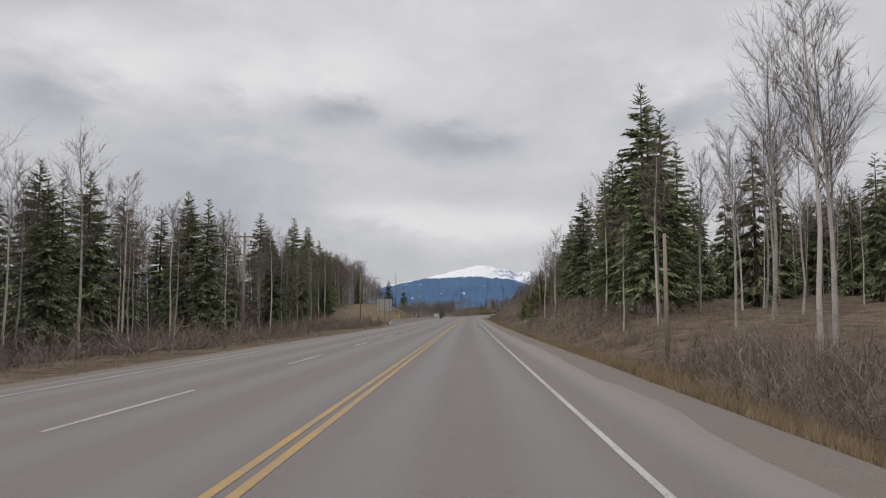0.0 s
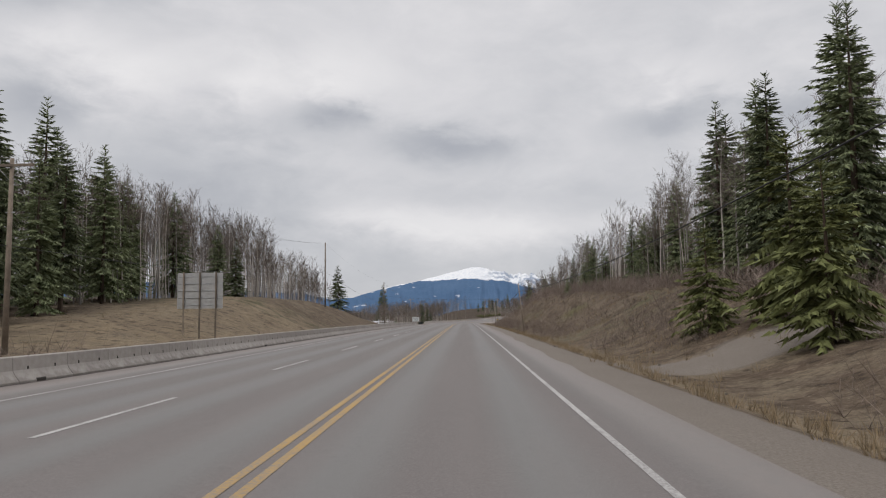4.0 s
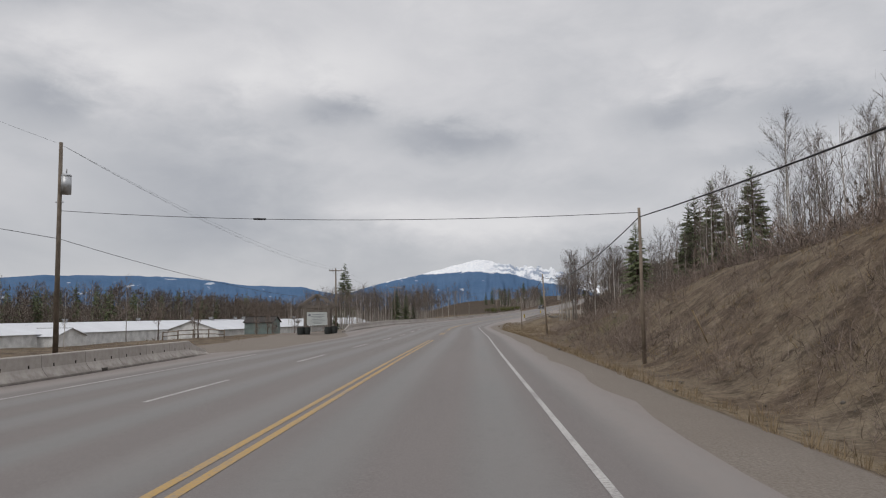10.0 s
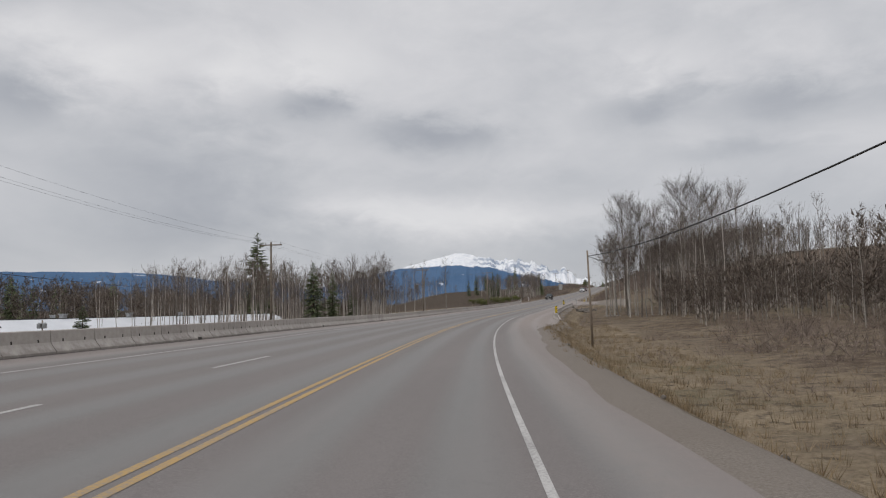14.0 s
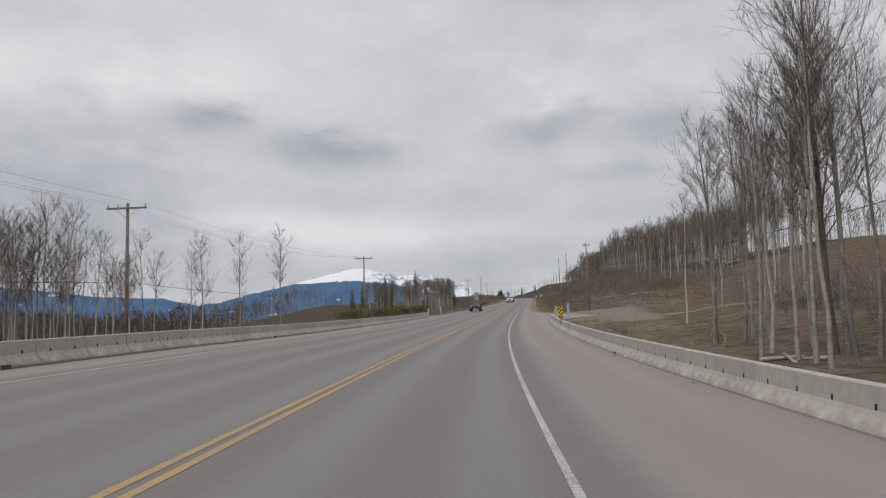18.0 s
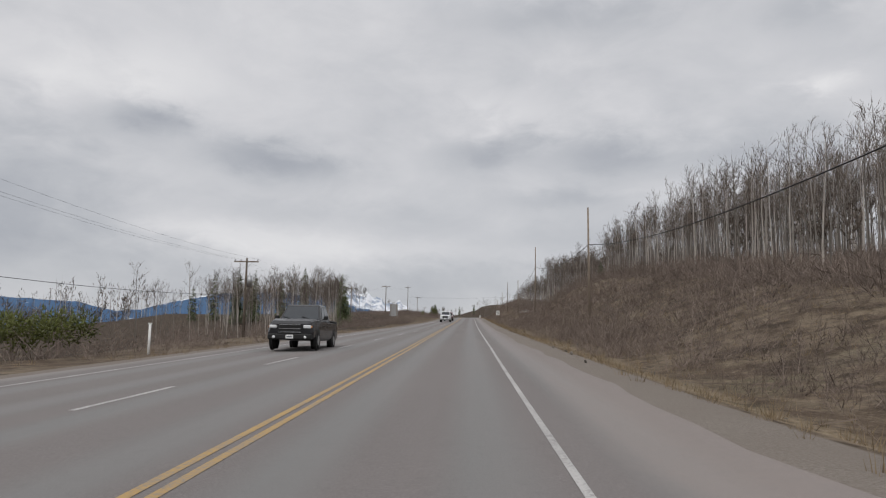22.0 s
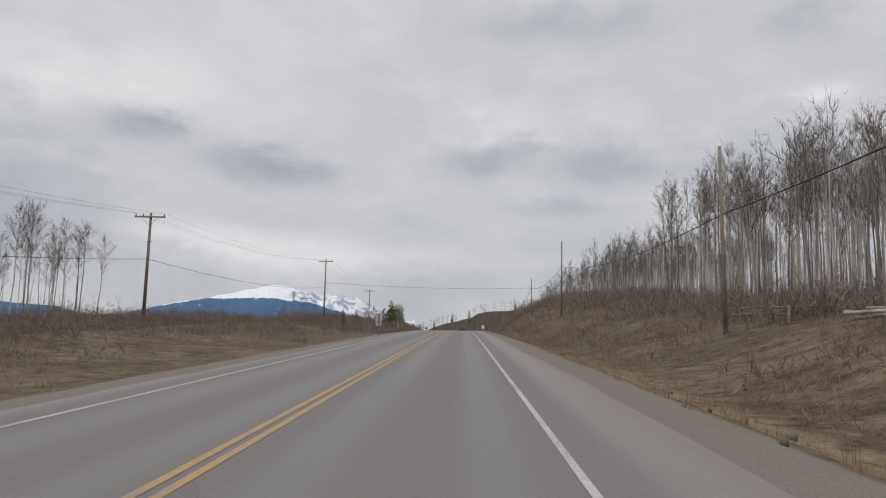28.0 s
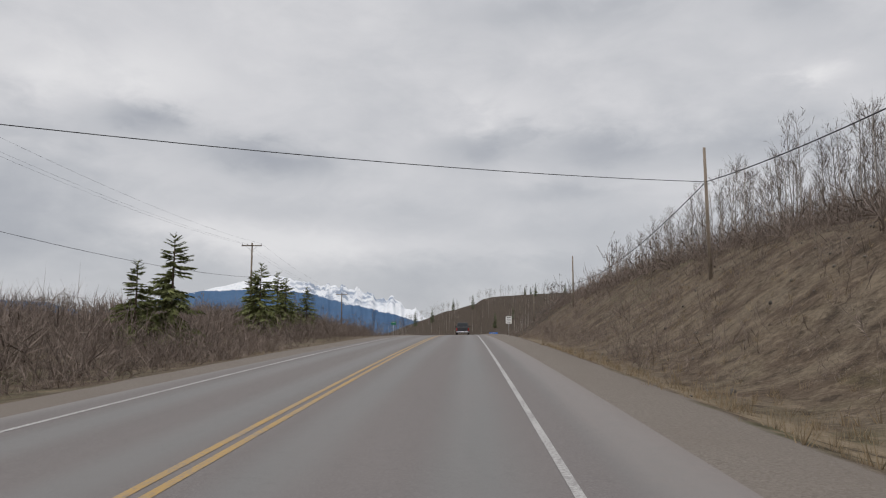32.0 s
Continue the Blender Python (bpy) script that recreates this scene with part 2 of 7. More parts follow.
def ground_material():
    k = Nodes("dry_ground")
    big, mid, fine = k.noise(0.035, 4), k.noise(0.45, 5), k.noise(7.0, 5, rough=0.7)
    straw = k.ramp(fine, (0.25, (0.088, 0.066, 0.044)), (0.5, (0.150, 0.118, 0.084)), (0.75, (0.222, 0.181, 0.131)))
    brown = k.ramp(fine, (0.25, (0.052, 0.038, 0.028)), (0.55, (0.108, 0.080, 0.058)), (0.8, (0.160, 0.124, 0.090)))
    moss = k.ramp(fine, (0.3, (0.043, 0.047, 0.022)), (0.75, (0.108, 0.108, 0.054)))
    col = k.mix(k.ramp(mid, (0.40, 0.0), (0.57, 1.0)), straw, brown)
    col = k.mix(k.math("MULTIPLY", k.ramp(big, (0.52, 0.0), (0.62, 1.0)), k.ramp(mid, (0.42, 0.75), (0.55, 0.0))), col, moss)
    patch = k.noise(0.16, 5, rough=0.65)
    pale = k.ramp(fine, (0.3, (0.105, 0.084, 0.061)), (0.7, (0.222, 0.184, 0.136)))
    col = k.mix(k.ramp(patch, (0.53, 0.0), (0.66, 0.8)), col, pale)
    col = k.mix(k.ramp(patch, (0.34, 0.75), (0.46, 0.0)), col, k.ramp(fine, (0.3, (0.060, 0.044, 0.033)), (0.7, (0.128, 0.097, 0.072))))
    col = k.mix(k.ramp(k.math("ADD", k.attr("moss").outputs["Fac"], k.math("SUBTRACT", mid, 0.5)), (0.45, 0.0), (0.8, 0.75)), col, k.ramp(fine, (0.3, (0.070, 0.074, 0.026)), (0.75, (0.150, 0.148, 0.066))))
    col = k.mix(k.ramp(k.math("ADD", k.attr("straw").outputs["Fac"], k.math("MULTIPLY", k.math("SUBTRACT", mid, 0.5), 1.4)), (0.35, 0.0), (0.8, 0.85)), col, k.ramp(fine, (0.25, (0.130, 0.100, 0.066)), (0.75, (0.330, 0.265, 0.180))))
    litter = k.ramp(fine, (0.25, (0.025, 0.019, 0.014)), (0.75, (0.086, 0.065, 0.049)))
    soil = k.ramp(k.math("ADD", k.math("MULTIPLY", fine, 0.5), k.math("MULTIPLY", mid, 0.5)), (0.35, (0.072, 0.052, 0.038)), (0.65, (0.132, 0.096, 0.070)))
    stones = k.noise(28.0, 4, rough=0.75)
    gravel = k.ramp(stones, (0.25, (0.112, 0.096, 0.081)), (0.55, (0.212, 0.186, 0.161)), (0.8, (0.300, 0.268, 0.238)))
    gravel = k.mix(k.ramp(mid, (0.35, 0.0), (0.7, 0.6)), gravel, (0.178, 0.152, 0.130))
    edge = k.math("MULTIPLY", k.math("SUBTRACT", mid, 0.5), 0.9)
    tuft, speck = k.noise(1.3, 5, rough=0.68), k.noise(4.0, 4, rough=0.7)
    for name, colour in (("litter", litter), ("soil", soil), ("gravel", gravel)):
        if name == "gravel":
            col = k.mix(k.ramp(tuft, (0.36, 0.75), (0.47, 0.0)), col, (0.040, 0.030, 0.022))
            col = k.mix(k.ramp(tuft, (0.55, 0.0), (0.66, 0.6)), col, (0.225, 0.178, 0.128))
            col = k.mix(k.ramp(speck, (0.62, 0.0), (0.70, 0.6)), col, (0.27, 0.225, 0.175))
        a = k.math("ADD", k.attr(name).outputs["Fac"], k.math("MULTIPLY", edge, 1.0))
        col = k.mix(k.ramp(a, (0.42, 0.0), (0.62, 1.0)), col, colour)
    return k.done(col, 0.95, k.math("ADD", fine, k.math("MULTIPLY", mid, 2.0)), 0.6, 0.12, spec=0.1)


def road_material():
    k = Nodes("worn_asphalt")
    u = k.attr("lane")           # metres across from the centre line, and along
    sep = k.t.nodes.new("ShaderNodeSeparateXYZ")
    k.t.links.new(u.outputs["Vector"], sep.inputs[0])
    across, along = sep.outputs[0], sep.outputs[1]
    stretch = k.t.nodes.new("ShaderNodeMapping")
    stretch.inputs["Scale"].default_value = (0.860, 0.052, 0.860)
    k.t.links.new(u.outputs["Vector"], stretch.inputs["Vector"])
    streak = k.noise(1.3, 4, stretch.outputs[0])
    patch = k.noise(0.22, 4, stretch.outputs[0])
    agg = k.noise(120.0, 3, rough=0.8)
    mid = k.noise(5.0, 5, rough=0.7)
    col = k.ramp(agg, (0.25, (0.114, 0.103, 0.099)), (0.5, (0.163, 0.147, 0.141)), (0.78, (0.244, 0.223, 0.214)))
    grit = k.noise(34.0, 4, rough=0.8)
    col = k.mix(k.ramp(grit, (0.52, 0.0), (0.68, 0.55)), col, (0.265, 0.252, 0.244))
    col = k.mix(k.ramp(grit, (0.32, 0.5), (0.46, 0.0)), col, (0.085, 0.080, 0.078))
    # two polished wheel tracks in each lane
    wob = k.math("ADD", across, k.math("MULTIPLY", k.math("SUBTRACT", patch, 0.5), 0.8))
    lane = k.math("FRACT", k.math("DIVIDE", k.math("ADD", wob, 14.4), 3.6))
    track = k.math("ABSOLUTE", k.math("SUBTRACT", k.math("ABSOLUTE", k.math("SUBTRACT", lane, 0.5)), 0.26))
    track = k.ramp(track, (0.05, 1.0), (0.17, 0.0))
    col = k.mix(k.math("MULTIPLY", track, 0.75), col, k.ramp(agg, (0.3, (0.144, 0.144, 0.139)), (0.7, (0.205, 0.204, 0.197))))
    col = k.mix(k.ramp(streak, (0.4, 0.0), (0.72, 0.5)), col, (0.194, 0.176, 0.168))
    col = k.mix(k.ramp(mid, (0.55, 0.0), (0.8, 0.35)), col, (0.112, 0.107, 0.105))
    dust = k.math("ADD", k.attr("dust").outputs["Fac"], k.math("MULTIPLY", k.math("SUBTRACT", mid, 0.5), 0.5))
    col = k.mix(k.ramp(dust, (0.2, 0.0), (0.9, 0.85)), col, k.ramp(agg, (0.3, (0.212, 0.178, 0.161)), (0.7, (0.305, 0.266, 0.243))))
    rough = k.ramp(track, (0.0, 0.92), (1.0, 0.72))
    return k.done(col, rough, agg, 0.35, 0.012, spec=0.25)


def paint_material(name, base):
    k = Nodes(name)
    chip = k.noise(22.0, 5, rough=0.75)
    wide = k.noise(0.8, 3)
    gone = k.ramp(k.math("ADD", k.math("MULTIPLY", chip, 0.7), k.math("MULTIPLY", wide, 0.3)), (0.46, 0.0), (0.6, 0.85))
    return k.done(k.mix(gone, base, (0.19, 0.18, 0.175)), 0.7, chip, 0.2, 0.005)


def concrete_material():
    k = Nodes("weathered_concrete")
    big, mid, fine = k.noise(0.5, 3), k.noise(4.0, 5), k.noise(60.0, 3)
    col = k.ramp(k.math("ADD", k.math("MULTIPLY", mid, 0.6), k.math("MULTIPLY", fine, 0.4)), (0.3, (0.27, 0.243, 0.22)), (0.55, (0.385, 0.352, 0.322)), (0.75, (0.46, 0.427, 0.395)))
    sep = k.t.nodes.new("ShaderNodeSeparateXYZ")
    k.t.links.new(k.co.outputs["Object"], sep.inputs[0])
    splash = k.math("SUBTRACT", k.ramp(sep.outputs[2], (0.02, 1.0), (0.33, 0.0)), k.ramp(mid, (0.35, 0.0), (0.65, 0.8)))
    col = k.mix(k.ramp(splash, (0.0, 0.0), (0.5, 0.65)), col, (0.2, 0.175, 0.155))
    info = k.t.nodes.new("ShaderNodeObjectInfo")
    col = k.mix(0.22, col, k.ramp(info.outputs["Random"], (0.0, (0.25, 0.235, 0.22)), (1.0, (0.55, 0.52, 0.48))))
    return k.done(col, 0.9, k.math("ADD", fine, mid), 0.25, 0.01, spec=0.2)


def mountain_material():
    k = Nodes("haze_tinted_rock_and_snow")
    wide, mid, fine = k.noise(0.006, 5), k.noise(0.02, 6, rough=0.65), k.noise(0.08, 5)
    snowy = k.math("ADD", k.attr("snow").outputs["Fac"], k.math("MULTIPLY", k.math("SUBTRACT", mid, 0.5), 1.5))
    # distance haze is put into the colours: blue woods, bluish rock, muted snow
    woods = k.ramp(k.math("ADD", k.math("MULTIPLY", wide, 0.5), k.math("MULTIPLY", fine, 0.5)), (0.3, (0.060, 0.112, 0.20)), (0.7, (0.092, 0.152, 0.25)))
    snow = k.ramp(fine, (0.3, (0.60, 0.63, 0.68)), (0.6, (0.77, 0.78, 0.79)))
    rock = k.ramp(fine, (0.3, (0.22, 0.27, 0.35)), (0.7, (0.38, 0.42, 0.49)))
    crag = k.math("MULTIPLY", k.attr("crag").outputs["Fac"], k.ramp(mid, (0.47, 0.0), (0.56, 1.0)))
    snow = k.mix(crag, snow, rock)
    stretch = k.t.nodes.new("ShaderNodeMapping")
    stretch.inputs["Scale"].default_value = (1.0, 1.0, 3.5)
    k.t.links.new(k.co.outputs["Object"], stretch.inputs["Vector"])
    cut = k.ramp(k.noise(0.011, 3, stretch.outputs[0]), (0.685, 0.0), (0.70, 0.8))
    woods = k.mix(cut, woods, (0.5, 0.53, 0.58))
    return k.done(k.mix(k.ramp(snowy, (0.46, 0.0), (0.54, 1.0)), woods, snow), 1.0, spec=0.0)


GROUND, ROAD = ground_material(), road_material()
YELLOW, WHITE = paint_material("yellow_road_paint", (0.38, 0.245, 0.085)), paint_material("white_road_paint", (0.43, 0.42, 0.405))
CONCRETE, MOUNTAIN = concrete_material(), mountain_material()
ASPEN_BARK = material("pale_aspen_bark", (0.34, 0.315, 0.285), 0.9, vary=0.5, scale=1.4, fine=14, bump=0.4, per_object=0.35, spec=0.1)
COTTON_BARK = material("furrowed_grey_brown_bark", (0.185, 0.158, 0.135), 0.95, vary=0.45, scale=1.4, fine=12, bump=0.5, per_object=0.3, spec=0.1)
TWIG = material("bare_grey_twig", (0.150, 0.126, 0.110), 0.95, vary=0.35, scale=0.3, fine=3, bump=0, per_object=0.5, spec=0.05)
WOOD_FAR = material("leafless_woodland", (0.152, 0.126, 0.107), 0.95, vary=0.45, scale=0.02, fine=0.3, bump=0, per_island=0.5, spec=0.05)
TRUNK_FAR = material("pale_far_trunk", (0.33, 0.30, 0.268), 0.95, vary=0.5, scale=0.05, fine=0.5, bump=0, per_island=0.5, spec=0.05)
SPRUCE_BARK = material("grey_brown_spruce_bark", (0.10, 0.075, 0.058), 0.95, vary=0.4, scale=2, fine=18, bump=0.5, spec=0.1)
NEEDLE = material("dark_spruce_needles", (0.128, 0.150, 0.088), 0.75, vary=0.45, scale=0.5, fine=6, bump=0, per_object=0.35, per_island=0.5, spec=0.15, tint=(0.150, 0.172, 0.092))
PINE_NEEDLE = material("yellow_green_pine_needles", (0.130, 0.142, 0.056), 0.75, vary=0.4, scale=0.5, fine=6, bump=0, per_object=0.3, per_island=0.5, spec=0.15)
BRUSH = material("leafless_brush", (0.202, 0.163, 0.139), 0.95, vary=0.4, scale=0.15, fine=2, bump=0, per_island=0.45, spec=0.05)
STRAW = material("dry_straw_grass", (0.235, 0.18, 0.115), 0.9, vary=0.4, scale=0.3, fine=3, bump=0, per_island=0.4, spec=0.1)
POLE_WOOD = material("weathered_pole_wood", (0.205, 0.168, 0.132), 0.9, vary=0.4, scale=2.0, fine=25, bump=0.4, per_object=0.3)
WIRE = material("dark_cable", (0.025, 0.025, 0.027), 0.6, vary=0.2, bump=0)
STEEL = material("galvanised_steel", (0.42, 0.43, 0.44), 0.45, metal=0.8, vary=0.2, scale=4, fine=50, bump=0.1)
SIGN_BACK = material("bare_aluminium_sign_back", (0.40, 0.40, 0.395), 0.55, metal=0.35, vary=0.2, scale=3, fine=30, bump=0.05)
SIGN_WHITE = material("white_sign_sheeting", (0.78, 0.78, 0.76), 0.5, vary=0.08, bump=0.02)
SIGN_YELLOW = material("yellow_sign_sheeting", (0.80, 0.58, 0.02), 0.5, vary=0.1, bump=0.02)
BLACK = material("black_sheeting", (0.02, 0.02, 0.02), 0.5, vary=0.2, bump=0.02)
GLASS_INS = material("grey_ceramic", (0.25, 0.25, 0.25), 0.3, vary=0.1, bump=0)


# ---- plan: the road's line, height and cross fall ----
KN = np.arange(-200, 1081, 40.0)
HEAD = np.r_[[1.72] * 5, 1.72, 1.75, 1.9, 2.05, 2.08, 1.95, 1.92, 1.96, 2.05, 2.73, 5.13, 8.03, 11.73, 14.11, 15.2, 15.59, 15.81, 15.87, 15.84, [15.8] * 9]
RISE = np.r_[-0.5, -0.4, -0.3, -0.2, -0.1, 0.0, 0.11, 0.25, 0.44, 0.68, 0.88, 0.98, 0.96, 0.84, 0.64, 0.44, 0.56, 0.92, 1.61, 2.67, 3.99, 5.41, 6.87, 8.43, 10.08, 11.68, 13.08, 14.3, 15.13, 15.33, 14.84, 13.29, 10.85]
S_LINE = np.arange(-400.0, 5200.0, 1.0)


def smooth(v, width):
    k = np.ones(width) / width
    return np.convolve(np.pad(v, (width // 2, width - 1 - width // 2), "edge"), k, "valid")


H_LINE = np.radians(smooth(np.interp(S_LINE, KN, HEAD), 25))
Z_LINE = smooth(np.interp(S_LINE, KN, RISE), 31)
X_LINE, Y_LINE = np.cumsum(np.sin(H_LINE)), np.cumsum(np.cos(H_LINE))
X_LINE, Y_LINE = X_LINE - X_LINE[400] - 1.97, Y_LINE - Y_LINE[400] + 0.06
MEAN_HEAD = radians(8.0)


def table(s, *pairs):
    return np.interp(s, [p[0] for p in pairs], [p[1] for p in pairs])


def step(v, a, b):
    t = np.clip((v - a) / (b - a), 0, 1)
    return t * t * (3 - 2 * t)


def plan(s, n):
    """World x, y of a place s metres along the centre line and n metres to its right."""
    s, n = np.asarray(s, float), np.asarray(n, float)
    h = np.interp(s, S_LINE, H_LINE)
    h = h + (MEAN_HEAD - h) * step(np.abs(n), 60, 300)
    n = n - table(s, (0, -0.08), (83, -0.1), (140, -0.05), (186, 0.03), (237, 0.03), (290, -0.1), (318, -0.26), (340, -0.05), (367, 0.3), (445, 0.32), (471, 0.42), (500, 0.27), (524, 0.16), (556, -0.02), (578, -0.02), (605, 0.0), (664, 0.0), (742, -0.04), (855, 0.1))
    return np.interp(s, S_LINE, X_LINE) + n * np.cos(h), np.interp(s, S_LINE, Y_LINE) - n * np.sin(h)


def fall_left(s):
    return table(s, (330, -0.018), (350, 0.02), (378, 0.046), (410, 0.044), (450, 0.030), (500, 0.026), (590, -0.018))


def fall_right(s):
    return table(s, (340, -0.016), (395, -0.036), (500, -0.034), (590, 0.012), (700, 0.014), (760, 0.012))


def surface(s, n):
    """Height of the paved surface."""
    s, n = np.asarray(s, float), np.asarray(n, float)
    return np.interp(s, S_LINE, Z_LINE) + np.where(n < 0, -n * fall_left(s), n * fall_right(s)) - 2.4 * fall_right(s) - np.clip(n - 3.8, 0, 6) * table(s, (425, 0.0), (450, 0.045), (545, 0.045), (570, 0.0))


def left_edge(s):
    """White edge line of the far side."""
    return table(s, (590, -7.0), (620, -6.5), (670, -4.75), (720, -3.55), (745, -3.45))


def paved_left(s):
    return left_edge(s) - table(s, (100, 0.9), (114, 1.2), (117, 3.6), (130, 2.85), (288, 2.85), (299, 3.6), (302, 1.0), (329, 1.2), (343, 4.1), (352, 3.6), (365, 3.2), (380, 3.0), (570, 2.85), (587, 3.4), (591, 1.2), (740, 1.0))


def paved_right(s):
    return table(s, (-40, 5.0), (380, 5.0), (430, 6.5), (446, 8.4), (464, 8.95), (470, 8.35), (480, 7.9), (500, 7.4), (530, 6.95), (552, 7.1), (557, 10.0), (562, 13.0), (569, 11.5), (574, 7.8), (585, 5.6), (640, 5.2), (1000, 5.0))


def value_noise(x, y, scale, seed=0):
    """Smooth noise between -1 and 1."""
    rng = np.random.RandomState(seed)
    g = rng.uniform(-1, 1, (64, 64))
    u, v = np.asarray(x) / scale, np.asarray(y) / scale
    i, j = np.floor(u).astype(int), np.floor(v).astype(int)
    a, b = u - i, v - j
    a, b = a * a * (3 - 2 * a), b * b * (3 - 2 * b)
    i0, i1, j0, j1 = i % 64, (i + 1) % 64, j % 64, (j + 1) % 64
    return (g[i0, j0] * (1 - a) + g[i1, j0] * a) * (1 - b) + (g[i0, j1] * (1 - a) + g[i1, j1] * a) * b


def bank_right(s):
    """Height over the road of the ground some 20 m to the right."""
    return table(s, (-40, -0.6), (30, -0.4), (55, 1.3), (90, 2.5), (105, 2.7), (118, 2.0), (135, 0.5), (150, 2.3), (165, 3.5), (200, 4.3), (250, 5.5), (280, 5.4), (300, 4.2),
                 (325, 3.0), (345, 1.0), (365, -0.9), (450, -1.3), (550, -0.7), (577, 0.0), (592, 1.8), (620, 3.4), (660, 6.0), (700, 7.4), (735, 6.0), (757, 2.0), (790, 1.9),
                 (820, 3.1), (860, 5.1), (910, 6.3), (1000, 6.0), (1100, 4.0))


def bank_left(s):
    return table(s, (-40, -1.6), (100, -1.5), (132, -0.8), (150, 0.6), (172, 2.4), (190, 3.5), (206, 4.3), (232, 4.4), (262, 3.0), (287, 1.0), (303, -0.4), (340, -0.6), (362, -2.6), (440, -3.2),
                 (580, -2.6), (602, -1.0), (640, -1.3), (700, -2.0), (738, -1.4), (765, 0.2), (820, 1.1), (900, 1.4), (1000, 1.6))


def ground(s, n):
    """Height of the open ground."""
    s, n = np.asarray(s, float), np.asarray(n, float)
    x, y = plan(s, n)
    base = np.interp(s, S_LINE, Z_LINE)
    # right-hand side
    pr = paved_right(s)
    toe, top = pr + 3.6, table(s, (140, 15.0), (170, 19.0), (330, 18.0), (560, 20.0), (600, 24.0), (740, 24.0), (760, 20.0), (900, 22.0))
    ditch = table(s, (-40, -0.9), (60, -0.7), (150, -0.45), (340, -0.7), (370, -1.1), (440, -1.1), (556, -0.8), (562, -0.05), (578, -0.05), (590, -0.5), (760, -0.6), (1000, -0.5))
    hr = bank_right(s)
    r = np.where(n < toe, ditch * step(n, pr + 0.6, toe), ditch + (hr - ditch) * step(n, toe + 0.5, top) ** 0.9)
    slope = table(s, (0, 0.06), (60, 0.045), (140, 0.05), (330, 0.05), (380, 0.035), (500, 0.05), (560, 0.15), (640, 0.14), (720, 0.1), (760, 0.06), (1000, 0.07))
    r = r + slope * np.clip(n - top, 0, 60) + 0.25 * slope * np.clip(n - top - 60, 0, 200)
    # left-hand side
    pl = paved_left(s)
    toe_l = pl - 2.5
    hl = bank_left(s)
    far = table(s, (-40, -2.2), (140, -1.0), (190, 4.4), (240, 3.0), (285, -2.5), (330, -4.6), (600, -4.2), (680, -3.0), (760, -1.0), (860, 0.4), (1000, 2.0))
    park = table(s, (292, 0.0), (303, 1.0), (338, 1.0), (352, 0.0))
    top_l = table(s, (150, -24.0), (290, -24.0), (300, -34.0), (345, -34.0), (370, -24.0))
    shelf = toe_l - 9.0 * park
    cut = np.where(n > toe_l, -0.15 * step(-n, -pl + 0.5, -toe_l), -0.15)
    l = cut + (hl + 0.15) * step(-n, -shelf, -top_l)
    l = l + (far - hl) * step(-n, 26, 75)
    rough = value_noise(x, y, 7.0, 3) * 0.22 + value_noise(x, y, 2.3, 4) * 0.1 + value_noise(x, y, 31.0, 5) * 0.5 + value_noise(x, y, 4.2, 6) * np.where(n > 8, 0.24, 0.0)
    away = np.where(n > 0, step(n, pr + 0.8, pr + 6), step(-n, -pl + 0.8, -pl + 7))
    far_rough = step(np.abs(n), 10, 60)
    h = np.where(n > 0, r, l) + rough * away * (0.6 + 0.4 * far_rough)
    # under the paving the ground lies a little lower
    under = np.where(n > 0, 1 - step(n, pr - 0.9, pr - 0.2), 1 - step(-n, -pl - 0.9, -pl - 0.2))
    edge = np.where(n > 0, surface(s, np.clip(n, 0, 12)), surface(s, np.clip(n, -12, 0)))
    fade = np.where(n > 0, step(n, pr, toe + 14), step(-n, -pl, -toe_l + 14))
    h = edge * (1 - fade) + base * fade + h - 0.13 * under - 0.02
    # wooded ridge where the road leads, and the level valley far out
    ridge = 54 * np.exp(-((s - 1750) / 330) ** 2) * step(n, -150, 40) * (1 - 0.5 * step(n, 250, 700))
    near_l = table(s, (560, 45), (680, 50), (720, 70), (830, 85), (900, 50))
    valley = step(-n, near_l, near_l + 75) * step(s, 560, 640) * (1 - step(s, 1000, 1250))
    h = h * (1 - valley) + (-4.6 + value_noise(x, y, 60, 9) * 0.8) * valley
    out = step(np.abs(n), 200, 900) * (1 - step(s, 900, 1200))
    beyond = step(s, 1080, 1400)
    h = h * (1 - out) + (-4.5 + value_noise(x, y, 160, 8) * 2.5) * out
    rise = 12.0 * step(-n, 290, 480) * (1 - step(s, 900, 1150)) * step(s, -300, 0)
    shelf_l = 9.5 * step(-n, 108, 215) * step(s, 230, 340) * (1 - step(s, 680, 860))
    return h + ridge + rise + shelf_l - 9.0 * beyond


def place(s, n, dz=0.0):
    x, y = plan(s, n)
    return Vector((float(x), float(y), float(ground(s, n)) + dz))


def on_road(s, n, dz=0.0):
    x, y = plan(s, n)
    return Vector((float(x), float(y), float(surface(s, n)) + dz))


def heading(s):
    """Turn about z, in degrees, of a thing whose y axis runs along the road."""
    return -math.degrees(float(np.interp(s, S_LINE, H_LINE)))


def mesh_from(name, verts, faces, mats, smooth_shade=False, slots=None):
    me = bpy.data.meshes.new(name)
    me.from_pydata([tuple(v) for v in verts] if not isinstance(verts, np.ndarray) else verts.tolist(), [], faces if isinstance(faces, list) else faces.tolist())
    for m in mats if isinstance(mats, (list, tuple)) else [mats]:
        me.materials.append(m)
    if slots is not None:
        me.polygons.foreach_set("material_index", np.asarray(slots, np.int32))
    if smooth_shade:
        me.polygons.foreach_set("use_smooth", np.ones(len(me.polygons), bool))
    me.update()
    return me


